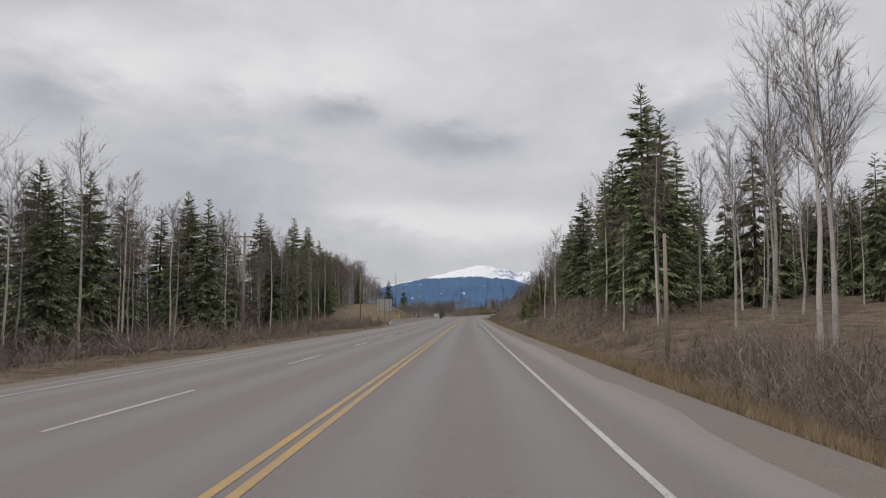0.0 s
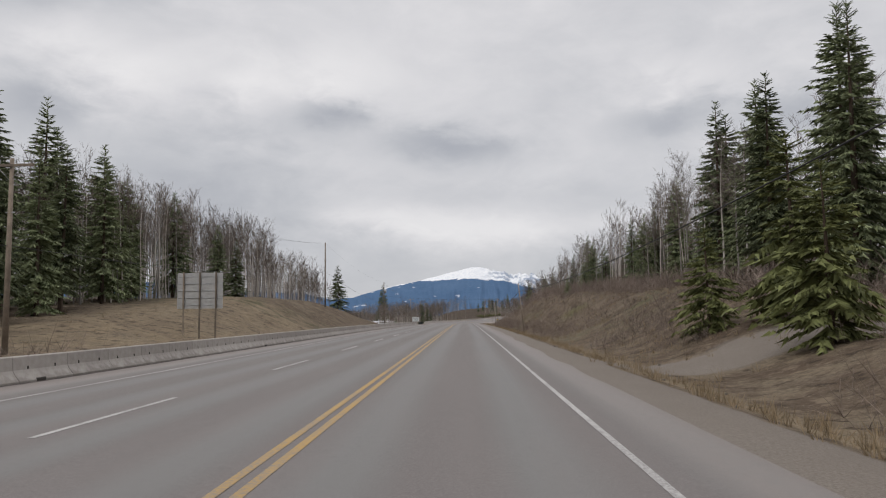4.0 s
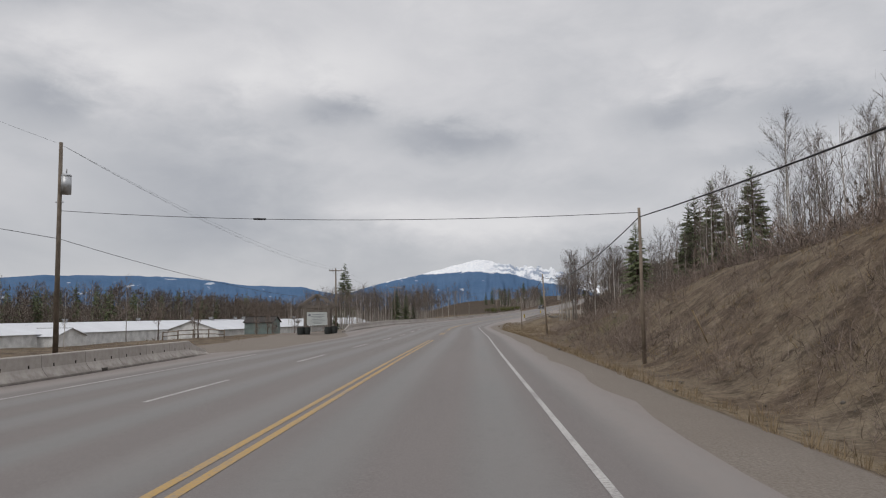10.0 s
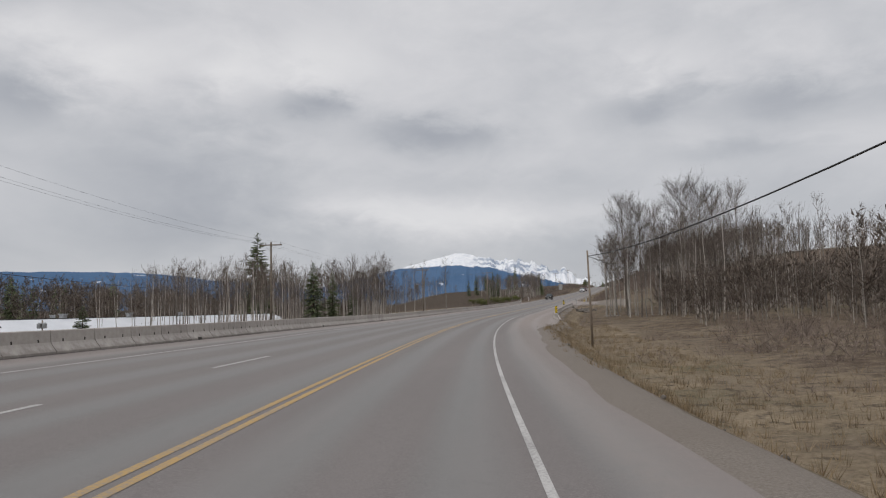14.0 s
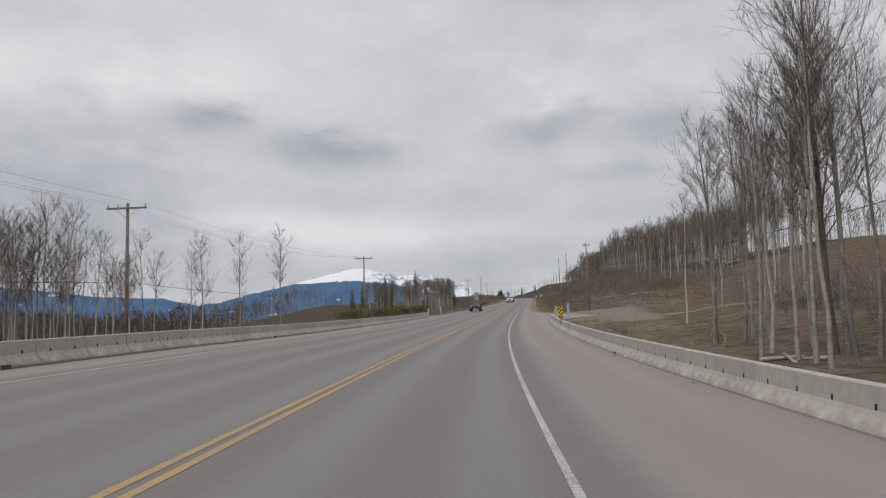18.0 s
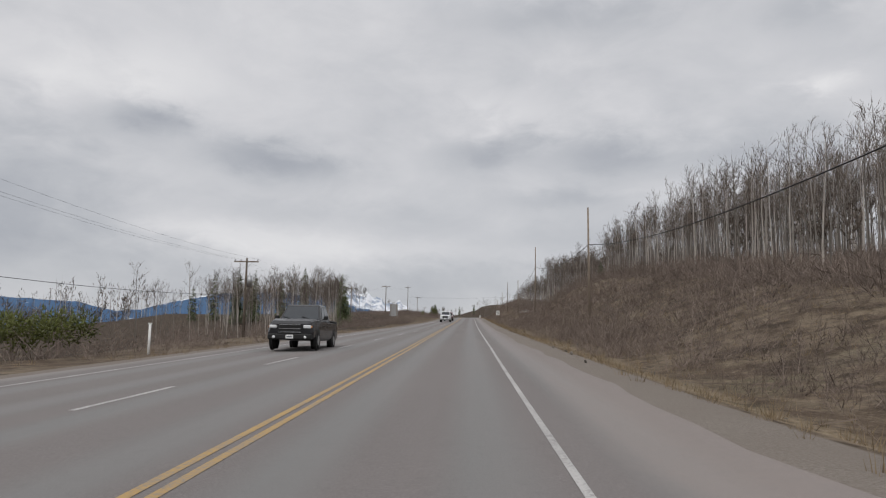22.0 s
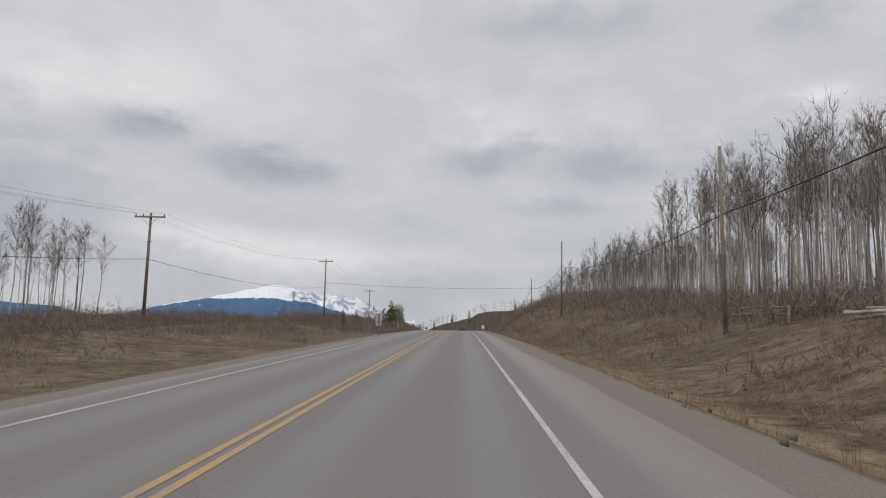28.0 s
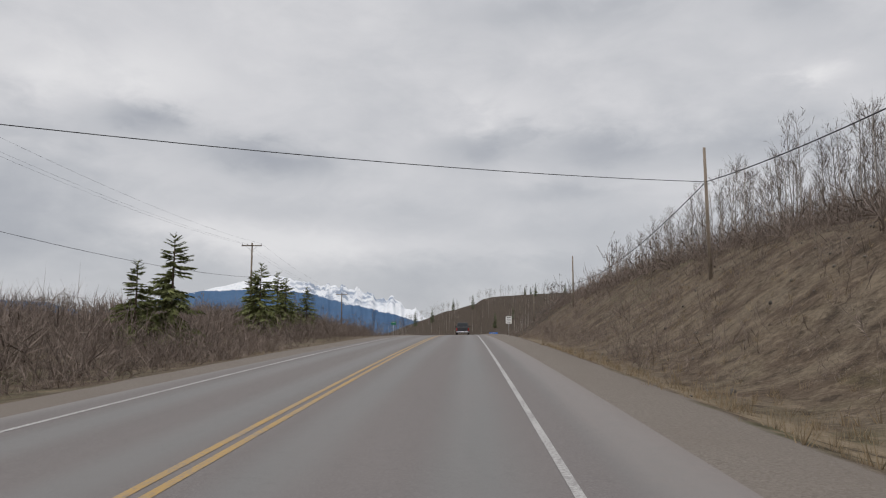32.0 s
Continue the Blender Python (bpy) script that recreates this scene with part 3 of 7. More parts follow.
def point_attr(me, name, values, kind="FLOAT"):
    a = me.attributes.new(name, kind, "POINT")
    a.data.foreach_set("value" if kind == "FLOAT" else "vector", np.asarray(values, np.float32).ravel())


def grid_faces(rows, cols):
    i = np.arange(rows - 1)[:, None] * cols + np.arange(cols - 1)[None]
    return np.stack([i, i + 1, i + cols + 1, i + cols], -1).reshape(-1, 4)


# ---- large structure ----
def build_ground():
    ss = np.r_[np.arange(-380, -60, 20.0), np.arange(-60, 1000, 2.0), np.arange(1000, 1300, 6.0), np.arange(1300, 2200, 25.0), np.arange(2200, 5100, 180.0)]
    nr = np.r_[-4800, -3200, -2200, -1500, -1100, -800, -600, -450, np.arange(-350, -120, 22.0), np.arange(-120, -60, 6.0), np.arange(-60, -30, 2.5), np.arange(-30, -16, 1.0), np.arange(-16, -3, 0.6), 0.0]
    nr = np.r_[nr, np.arange(3.4, 16, 0.55), np.arange(16, 32, 1.0), np.arange(32, 62, 2.5), np.arange(62, 122, 6.0), np.arange(122, 350, 22.0), 450, 600, 800, 1100, 1500, 2200, 3200, 4800]
    s, n = np.meshgrid(ss, nr, indexing="ij")
    x, y = plan(s, n)
    z = ground(s, n)
    me = mesh_from("ground", np.stack([x, y, z], -1).reshape(-1, 3), grid_faces(len(ss), len(nr))[:, ::-1], GROUND, True)
    pr, pl = paved_right(s), paved_left(s)
    gravel = np.where(n > 0, 1 - step(n, pr + 0.7, pr + 2.3), 1 - step(-n, -pl + 0.6, -pl + 1.9))
    park = step(s, 294, 302) * (1 - step(s, 340, 352)) * step(n, -19, -16) * (n < 0)
    drive = step(s, 555, 561) * (1 - step(s, 578, 588)) * (n > 0) * (1 - step(n, 16, 24))
    track = np.exp(-((s - 570 + (n - 16) * 0.9) / 1.5) ** 2) * step(n, 14, 18) * (1 - step(n, 60, 90))
    side = np.exp(-((s - 137) / 2.6) ** 2) * (n > 5) * (1 - step(n, 30, 50))
    gravel = gravel * (s < 1100)
    g = np.clip(np.maximum.reduce([gravel, park, drive, track, side]), 0, 1)
    soil = step(n, 25, 29) * step(s - 0.5 * n, 520, 532) * (1 - step(s - 1.3 * (n - 24), 584, 591)) * (1 - step(n, 140, 170))
    soil = np.maximum(soil, 0.5 * step(s, 312, 322) * (1 - step(s, 338, 350)) * step(n, 9, 11) * (1 - step(n, 16, 19)))
    soil = np.maximum(soil, 0.55 * step(s, 655, 670) * (1 - step(s, 725, 740)) * step(n, 10, 12) * (1 - step(n, 17, 24)))
    soil = np.maximum(soil, 0.5 * step(s, 205, 230) * (1 - step(s, 268, 285)) * step(-n, 13, 17) * (1 - step(-n, 26, 32)))
    far_out = step(np.abs(n), 25, 70)
    sj = s + (value_noise(x, y, 38, 71) * 26 + value_noise(x, y, 11, 72) * 9) * far_out
    nj = n + (value_noise(x, y, 45, 73) * 24 + value_noise(x, y, 9, 74) * 7) * far_out
    litter = np.maximum((1 - step(sj, 115, 135)) * step(-nj, 14, 20), step(nj, 22, 30) * step(sj, 95, 110) * (1 - step(sj, 335, 355)))
    litter = np.maximum(litter, step(-nj, 14, 18) * step(sj, 598, 610))
    litter = np.maximum(litter, step(-n, 8.0, 9.6) * step(s, 650, 665) * (1 - step(s, 735, 755)))
    litter = np.maximum(litter, step(nj, 36, 44) * step(sj, 600, 640))
    litter = np.maximum(litter, step(sj, 960, 985) * ((np.abs(nj) > 9.5) | (s > 1180)))
    litter = np.maximum(litter, step(-nj, 105, 150))
    litter = np.maximum(litter, 0.8 * step(nj, 60, 110) * step(value_noise(x, y, 90, 75), -0.15, 0.2))
    for a, b, amount in ((140, 345, 0.36), (592, 762, 0.46), (778, 1000, 0.38)):
        litter = np.maximum(litter, amount * step(s, a, a + 12) * (1 - step(s, b - 12, b)) * step(n, pr + 4.5, pr + 7.0))
    litter = np.maximum(litter, 0.4 * step(s, 742, 760) * (1 - step(s, 980, 1000)) * step(-n, 9, 12))
    litter = np.where(soil > 0.3, 0, litter)
    straw = step(n, pr + 1.2, pr + 2.2) * (1 - step(n, pr + 3.0, pr + 4.5)) * 0.75
    straw = np.maximum(straw, 0.62 * step(s, 345, 362) * (1 - step(s, 462, 476)) * step(n, pr + 1.0, pr + 2.0) * (1 - step(n, 15, 21)))
    straw = np.maximum(straw, 0.62 * step(s, 135, 150) * (1 - step(s, 185, 225)) * step(-n, 11, 13) * (1 - step(-n, 26, 32)))
    straw = np.maximum(straw, 0.3 * step(s, 140, 165) * (1 - step(s, 290, 300)) * step(-n, 11, 13) * (1 - step(-n, 28, 34)))
    moss = np.exp(-((s - 321) / 5) ** 2 - ((n - 12.8) / 1.6) ** 2) + 0.9 * np.exp(-((s - 860) / 14) ** 2 - ((n - 11.5) / 1.7) ** 2) + 0.8 * np.exp(-((s - 243) / 9) ** 2 - ((n - 12) / 2.0) ** 2) + 0.8 * np.exp(-((s - 196) / 7) ** 2 - ((n - 14) / 2.5) ** 2) + 0.7 * np.exp(-((s - 606) / 12) ** 2 - ((n - 22) / 2.5) ** 2)
    for name, v in (("gravel", g), ("soil", soil), ("litter", litter), ("moss", moss), ("straw", straw)):
        point_attr(me, name, v)
    ob = new("ground", me)
    tagged(ob, "dry brown grass, gravel verge and earth banks in early spring", "ground", kind="structure")


def build_road():
    ss = np.r_[np.arange(-200, 1100, 2.0)]
    cols = 26
    lo, hi = paved_left(ss), paved_right(ss)
    f = np.linspace(0, 1, cols)
    n = lo[:, None] + (hi - lo)[:, None] * f
    n[:, 14] = 0.0
    n.sort(axis=1)
    wig = value_noise(ss[:, None] * np.ones(cols), n * 9, 3.0, 21) * 0.16
    n[:, [0, -1]] += wig[:, [0, -1]]
    s = ss[:, None] * np.ones(cols)
    x, y = plan(s, n)
    z = surface(s, n)
    top = np.stack([x, y, z], -1).reshape(-1, 3)
    me = mesh_from("road", top, grid_faces(len(ss), cols)[:, ::-1], ROAD, True)
    point_attr(me, "lane", np.stack([n, s, 0 * s], -1), "FLOAT_VECTOR")
    dust = np.where(n > 0, step(n, 3.75, 4.5), step(-n, -left_edge(s) + 0.2, -left_edge(s) + 1.1))
    dust = dust * table(s, (420, 0.55), (446, 0.85), (575, 0.85), (600, 0.55))
    point_attr(me, "dust", dust)
    ob = new("road", me)
    tagged(ob, "worn grey asphalt highway with dusty paved shoulders", "road", kind="structure")
    return ob


def strip(s0, s1, n0, n1, lift=0.005, step_m=2.0):
    """A painted band on the road between two lines n0(s) and n1(s)."""
    s = np.linspace(s0, s1, max(2, int(abs(s1 - s0) / step_m) + 1))
    a, b = (np.array([f(v) if callable(f) else f for v in s], float) for f in (n0, n1))
    pts = []
    for n in (a, b):
        x, y = plan(s, n)
        pts.append(np.stack([x, y, surface(s, n) + lift], -1))
    v = np.stack(pts, 1).reshape(-1, 3)
    return v, grid_faces(len(s), 2)


TAR = material("black_crack_sealant", (0.05, 0.047, 0.045), 0.6, vary=0.2, bump=0.05)


DIRT_AND_SHADE = material("damp_gutter_dirt_and_shade", (0.062, 0.053, 0.047), 0.95, vary=0.5, scale=0.6, fine=9, bump=0.3)
FAR_BARRIER = lambda s: table(s, (116, -10.2), (130, -9.45), (285, -9.45), (299, -10.2))
VALLEY_BARRIER = lambda s: table(s, (341.5, -10.7), (352, -10.2), (362, -9.9), (380, -9.6), (570, -9.45), (588, -10.0))


def build_markings(road):
    def mark(name, s0, s1, n0, n1, mat):
        v, f = strip(s0, s1, n0, n1)
        o = new(name, mesh_from(name, v, f[:, ::-1], mat))
        o.parent = road
        return o

    middle = lambda q: table(q, (8, -0.04), (91, 0.05), (169, 0.0), (245, -0.11), (323, -0.11), (375, -0.17), (430, -0.28), (460, -0.30), (507, -0.05), (560, -0.09), (613, -0.03), (668, -0.10), (807, -0.06))
    for a, b in ((-200, 309), (323.5, 331), (341, 343.5), (346, 1100)):
        for side in (-0.108, 0.108):
            mark("yellow_line", a, b, lambda q: middle(q) + side - 0.054, lambda q: middle(q) + side + 0.054, YELLOW)
    right_edge = lambda q: table(q, (8, 3.5), (91, 3.64), (169, 3.63), (245, 3.62), (300, 3.45), (323, 3.40), (375, 3.45), (454, 3.34), (507, 3.43), (560, 3.36), (613, 3.57), (668, 3.53), (807, 3.53))
    mark("edge_line", -200, 1100, lambda q: right_edge(q) - 0.045, lambda q: right_edge(q) + 0.045, WHITE)
    mark("edge_line", -200, 296, lambda q: left_edge(q) - 0.05, lambda q: left_edge(q) + 0.05, WHITE)
    mark("edge_line", 350, 1100, lambda q: left_edge(q) - 0.05, lambda q: left_edge(q) + 0.05, WHITE)
    for q, n0, n1 in ((250.6, -0.05, 0.75), (250.2, 1.35, 2.5)):
        mark("tar_seal", q - 0.05, q + 0.08, n0, n1, TAR)
    # gutter dirt, with the barriers' dark foot shadow put into the same colour
    for a, b, line in ((120, 296, FAR_BARRIER), (346, 585, VALLEY_BARRIER)):
        mark("dirt_strip", a, b, lambda q: line(q) + 0.25, lambda q: line(q) + 0.40, DIRT_AND_SHADE)
    starts = [9.7 + 13.3 * i for i in range(-15, 8)] + [252.3 + 12.12 * i for i in range(-11, 27)] + [589.0 + 11.07 * i for i in range(-1, 10)]
    for s0 in starts:
        if 392 < s0 < 556:
            continue
        off = lambda q: table(q, (540, -3.5), (600, -3.42), (625, -2.85), (650, -2.05), (680, -1.15))
        mark("lane_dash", s0, s0 + (5.4 if s0 < 110 else 4.8 if s0 < 400 else 4.0), lambda q: off(q) - 0.055, lambda q: off(q) + 0.055, WHITE)


def build_mountains():
    ref = np.array([55.0, 440.0])
    crest = lambda b: table(b, (-75, 1.6), (-50, 2.2), (-36, 2.6), (-29, 3.15), (-23, 3.15), (-19, 2.9), (-15.5, 2.45), (-11.5, 2.3), (-9, 1.75), (-7.5, 1.9), (-4, 2.85), (-2.2, 3.2), (0.2, 3.85), (1.9, 4.24), (2.6, 4.2), (3.7, 3.95),
                            (5.0, 3.6), (6.2, 3.72), (7.4, 3.55), (8.6, 3.2), (9.3, 2.75), (10.2, 2.85), (11.0, 2.4), (12.8, 1.5), (14.5, 0.8), (22, 0.6), (40, 1.0), (75, 1.2))
    b = np.r_[np.arange(-75, -32, 0.5), np.arange(-32, 16, 0.09), np.arange(16, 75, 0.6)]
    d = np.linspace(0, 1, 34)
    bb, dd = np.meshgrid(b, d, indexing="ij")
    dist = 3680 + 800 * dd
    jag = step(bb, 2.6, 4.5) * (1 - step(bb, 12.5, 14)) * 1.0
    c = crest(bb) + jag * (value_noise(bb * 40, bb * 0, 13.0, 31) * 0.16 + value_noise(bb * 40, bb * 0, 5.0, 32) * 0.1) + value_noise(bb * 40, 0 * bb, 30, 33) * 0.05
    top = 4480 * np.tan(np.radians(c))
    shape = dd ** 1.25
    gully = value_noise(bb * 60, dd * 90, 26.0, 34) * 26 + value_noise(bb * 60, dd * 90, 11.0, 35) * 13
    z = -25 + (top + 25) * shape + gully * dd * (1 - dd) * 2.2
    a = np.radians(bb)
    x, y = ref[0] + dist * np.sin(a), ref[1] + dist * np.cos(a)
    v = np.stack([x, y, z], -1).reshape(-1, 3)
    f = grid_faces(len(b), len(d))
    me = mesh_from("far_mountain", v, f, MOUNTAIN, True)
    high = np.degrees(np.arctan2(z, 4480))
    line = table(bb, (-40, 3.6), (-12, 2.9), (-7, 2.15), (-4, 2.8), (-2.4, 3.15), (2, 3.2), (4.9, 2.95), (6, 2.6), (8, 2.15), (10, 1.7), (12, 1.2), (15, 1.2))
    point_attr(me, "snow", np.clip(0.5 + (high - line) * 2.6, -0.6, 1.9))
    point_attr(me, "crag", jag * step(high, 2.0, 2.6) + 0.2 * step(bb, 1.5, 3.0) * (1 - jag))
    tagged(new("far_mountain", me), "distant forested ridge tinted haze-blue, with a snow-covered summit", "mountain", kind="structure")


build_ground()
road_ob = build_road()
build_markings(road_ob)
build_mountains()


# ---- plants ----
def part(name, me, parent, label="", at=None):
    """One mesh as a part of a thing."""
    o = new(name, me)
    o.parent = parent
    if at is not None:
        o.matrix_basis = at
    if label:
        o["label"] = label
    return o


def tri_mesh(name, v, f, mats, slots=None):
    """A mesh of triangles from arrays."""
    me = bpy.data.meshes.new(name)
    v, f = np.asarray(v, np.float32), np.asarray(f, np.int32)
    me.vertices.add(len(v))
    me.vertices.foreach_set("co", v.ravel())
    me.loops.add(f.size)
    me.loops.foreach_set("vertex_index", f.ravel())
    me.polygons.add(len(f))
    me.polygons.foreach_set("loop_start", np.arange(0, f.size, 3, dtype=np.int32))
    me.polygons.foreach_set("loop_total", np.full(len(f), 3, np.int32))
    for m in mats if isinstance(mats, (list, tuple)) else [mats]:
        me.materials.append(m)
    if slots is not None:
        me.polygons.foreach_set("material_index", np.asarray(slots, np.int32))
    me.update(calc_edges=True)
    return me


def basis(d):
    d = d / np.maximum(np.linalg.norm(d, axis=-1, keepdims=True), 1e-9)
    ref = np.where(np.abs(d[..., 2:3]) < 0.9, np.array([0, 0, 1.0]), np.array([1.0, 0, 0]))
    a = np.cross(d, ref)
    a /= np.linalg.norm(a, axis=-1, keepdims=True)
    return a, np.cross(d, a)


def cones(p0, p1, r, sides=3, flat=1.0):
    """Many slim cones at once."""
    p0, p1, r = np.asarray(p0, float), np.asarray(p1, float), np.broadcast_to(r, (len(p0),))
    a, b = basis(p1 - p0)
    ang = np.arange(sides) * 2 * np.pi / sides
    ring = p0[:, None] + r[:, None, None] * (np.cos(ang)[None, :, None] * a[:, None] + flat * np.sin(ang)[None, :, None] * b[:, None])
    v = np.concatenate([ring, p1[:, None]], 1).reshape(-1, 3)
    k = np.arange(len(p0))[:, None, None] * (sides + 1)
    f = np.stack([np.arange(sides), (np.arange(sides) + 1) % sides, np.full(sides, sides)], -1)[None] + k
    return v, f.reshape(-1, 3)


def slivers(p0, p1, r, rng):
    """Many hair-thin twigs, one triangle each."""
    p0, p1 = np.asarray(p0, float), np.asarray(p1, float)
    a, b = basis(p1 - p0)
    ang = rng.rand(len(p0), 1) * np.pi
    off = (np.cos(ang) * a + np.sin(ang) * b) * np.broadcast_to(r, (len(p0),))[:, None]
    v = np.stack([p0 - off, p0 + off, p1], 1).reshape(-1, 3)
    return v, np.arange(len(v)).reshape(-1, 3)


def tube(points, radii, sides=6):
    points = np.asarray(points, float)
    d = np.gradient(points, axis=0)
    a, b = basis(d)
    ang = np.arange(sides) * 2 * np.pi / sides
    v = points[:, None] + np.asarray(radii)[:, None, None] * (np.cos(ang)[None, :, None] * a[:, None] + np.sin(ang)[None, :, None] * b[:, None])
    q = []
    for i in range(len(points) - 1):
        for j in range(sides):
            k = (j + 1) % sides
            q += [(i * sides + j, i * sides + k, (i + 1) * sides + k), (i * sides + j, (i + 1) * sides + k, (i + 1) * sides + j)]
    return v.reshape(-1, 3), np.array(q)


def joined(chunks):
    vs, fs, n = [], [], 0
    for v, f in chunks:
        vs.append(v)
        fs.append(f + n)
        n += len(v)
    return np.concatenate(vs), np.concatenate(fs)


def aspen_shape(seed, h, branches=32, twigs=11, crown=0.4, spread=0.2, sides=6, stout=1.0, twig_r=0.0095, fine_limbs=False, steep=(38, 70)):
    """A leafless tree: a straight slim trunk, limbs that rise steeply, and a haze of fine upright twigs."""
    rng = np.random.RandomState(seed)
    k = 7
    z = np.linspace(0, 1, k)
    lean = rng.normal(0, 0.016, 2)
    wob = np.cumsum(rng.normal(0, 0.006, (k, 2)), 0)
    spine = np.stack([(lean[0] * z + wob[:, 0]) * h, (lean[1] * z + wob[:, 1]) * h, z * h], -1)
    spine[0, :2] = 0
    r0 = (0.0054 * h + 0.014) * stout
    rad = r0 * (1 - z) ** 0.8 + 0.010
    rad[0] *= 1.25
    spine[0, 2] = -0.35
    trunk = tube(spine, rad, sides)
    f = crown + (0.985 - crown) * rng.rand(branches) ** 0.8
    base = np.stack([np.interp(f, z, spine[:, i]) for i in range(3)], -1)
    az = rng.rand(branches) * 2 * np.pi
    up = np.radians(rng.uniform(*steep, branches))
    ln = (h * spread * (1.05 - f) ** 0.55 * (0.4 + 0.8 * np.clip((f - crown) / 0.2, 0, 1)) + 0.3) * rng.uniform(0.6, 1.25, branches)
    d = np.stack([np.cos(az) * np.cos(up), np.sin(az) * np.cos(up), np.sin(up)], -1)
    mid = base + d * ln[:, None] * 0.5
    d2 = d + np.array([0, 0, 0.4]) + rng.normal(0, 0.13, d.shape)
    d2 /= np.linalg.norm(d2, axis=1, keepdims=True)
    tip = mid + d2 * ln[:, None] * 0.55
    br = np.interp(f, z, rad) * 0.27 + 0.004
    limb = (lambda a, b, r: slivers(a, b, r * 1.3, rng)) if fine_limbs else cones
    chunks = [limb(base, mid + (mid - base) * 0.25, br), limb(mid, tip, br * 0.6)]
    if twigs:
        i = np.repeat(np.arange(branches), twigs)
        g = rng.uniform(0.2, 1.0, len(i))[:, None]
        st = np.where(g < 0.5, base[i] + (mid - base)[i] * g * 2, mid[i] + (tip - mid)[i] * (g * 2 - 1))
        td = d2[i] * 0.8 + rng.normal(0, 0.42, (len(i), 3)) + np.array([0, 0, 0.4])
        td /= np.linalg.norm(td, axis=1, keepdims=True)
        en = st + td * (ln[i] * rng.uniform(0.2, 0.48, len(i)) + 0.16)[:, None]
        chunks.append(slivers(st, en, twig_r * 1.2, rng))
        j = rng.randint(0, len(st), len(st))
        gg = rng.uniform(0.25, 0.9, len(st))[:, None]
        s2 = st[j] + (en - st)[j] * gg
        t2 = td[j] + rng.normal(0, 0.5, td.shape)
        t2 /= np.linalg.norm(t2, axis=1, keepdims=True)
        chunks.append(slivers(s2, s2 + t2 * np.linalg.norm(en - st, axis=1)[j][:, None] * 0.6, twig_r, rng))
    chunks.append(cones(spine[-1:] - [0, 0, 0.3], spine[-1:] + [0, 0, 0.6], 0.012))
    # a few dead stubs below the crown
    sf = rng.uniform(0.12, crown, 5)
    sb = np.stack([np.interp(sf, z, spine[:, i]) for i in range(3)], -1)
    sa = rng.rand(5) * 6.28
    chunks.append(cones(sb, sb + np.stack([np.cos(sa), np.sin(sa), 0.1 + 0 * sa], -1) * rng.uniform(0.2, 0.9, 5)[:, None], 0.009))
    return trunk, joined(chunks)


def spruce_shape(seed, h, width=0.15, bare=0.08, per=7, sprays=8, tiers=2.0, clump=0.15, ragged=0.3):
    rng = np.random.RandomState(seed)
    trunk = tube([(0, 0, -0.4), (0, 0, h * 0.5), (0, 0, h * 0.97)], [0.012 * h + 0.03, 0.007 * h + 0.02, 0.012], 6)
    n_t = int(h * tiers)
    chunks = []
    # limbs
    tz = np.repeat(np.linspace(bare, 0.985, n_t), per) + rng.normal(0, 0.35 / n_t, n_t * per)
    tz = np.clip(tz, bare, 0.99)
    az = rng.rand(len(tz)) * 2 * np.pi
    prof = (1 - tz) ** 0.85 * np.clip(0.55 + (tz - bare) * 4, 0, 1)
    ln = h * width * prof * rng.uniform(1 - ragged, 1 + ragged * 0.6, len(tz)) + 0.18
    drop = np.interp(tz, [0, 0.5, 0.85, 1], [-0.5, -0.3, 0.05, 0.7]) + rng.normal(0, 0.1, len(tz))
    out = np.stack([np.cos(az), np.sin(az), drop], -1)
    base = np.stack([0 * tz, 0 * tz, tz * h], -1)
    tip = base + out * ln[:, None]
    tip[:, 2] += 0.1 * ln
    chunks.append(cones(base, tip, 0.02))
    i = np.repeat(np.arange(len(tz)), sprays)
    g = (np.tile(np.arange(sprays), len(tz)) + rng.rand(len(i))) / sprays
    g = 0.18 + 0.82 * g
    st = base[i] + (tip - base)[i] * g[:, None]
    side = np.where(np.arange(len(i)) % 2 == 0, 1.0, -1.0) * rng.uniform(0.3, 1.1, len(i))
    lat = np.stack([-np.sin(az), np.cos(az), 0 * az], -1)[i]
    dd = out[i] / np.linalg.norm(out[i], axis=1, keepdims=True) * 0.75 + lat * side[:, None] + np.stack([0 * g, 0 * g, rng.uniform(-0.55, 0.05, len(i))], -1)
    size = clump * (0.6 + 0.5 * (1 - g)) * np.clip(ln[i] / 0.9, 0.45, 1.25) * np.clip((1 - tz[i]) * 5 + 0.3, 0.3, 1)
    en = st + dd / np.linalg.norm(dd, axis=1, keepdims=True) * (size * rng.uniform(1.9, 3.4, len(i)))[:, None]
    chunks.append(slivers(st, en, size * 0.5, rng))
    return trunk, joined(chunks)


def tree_proto(kind, name, label, category, shape, trunk_mat, crown_mat):
    root = new(name)
    tr, cr = shape
    part("trunk", tri_mesh("trunk", *tr, trunk_mat), root)
    part("crown", tri_mesh("crown", *cr, crown_mat), root)
    tagged(root, label, category, group=kind)
    root.location = (0, 0, -500)
    return root


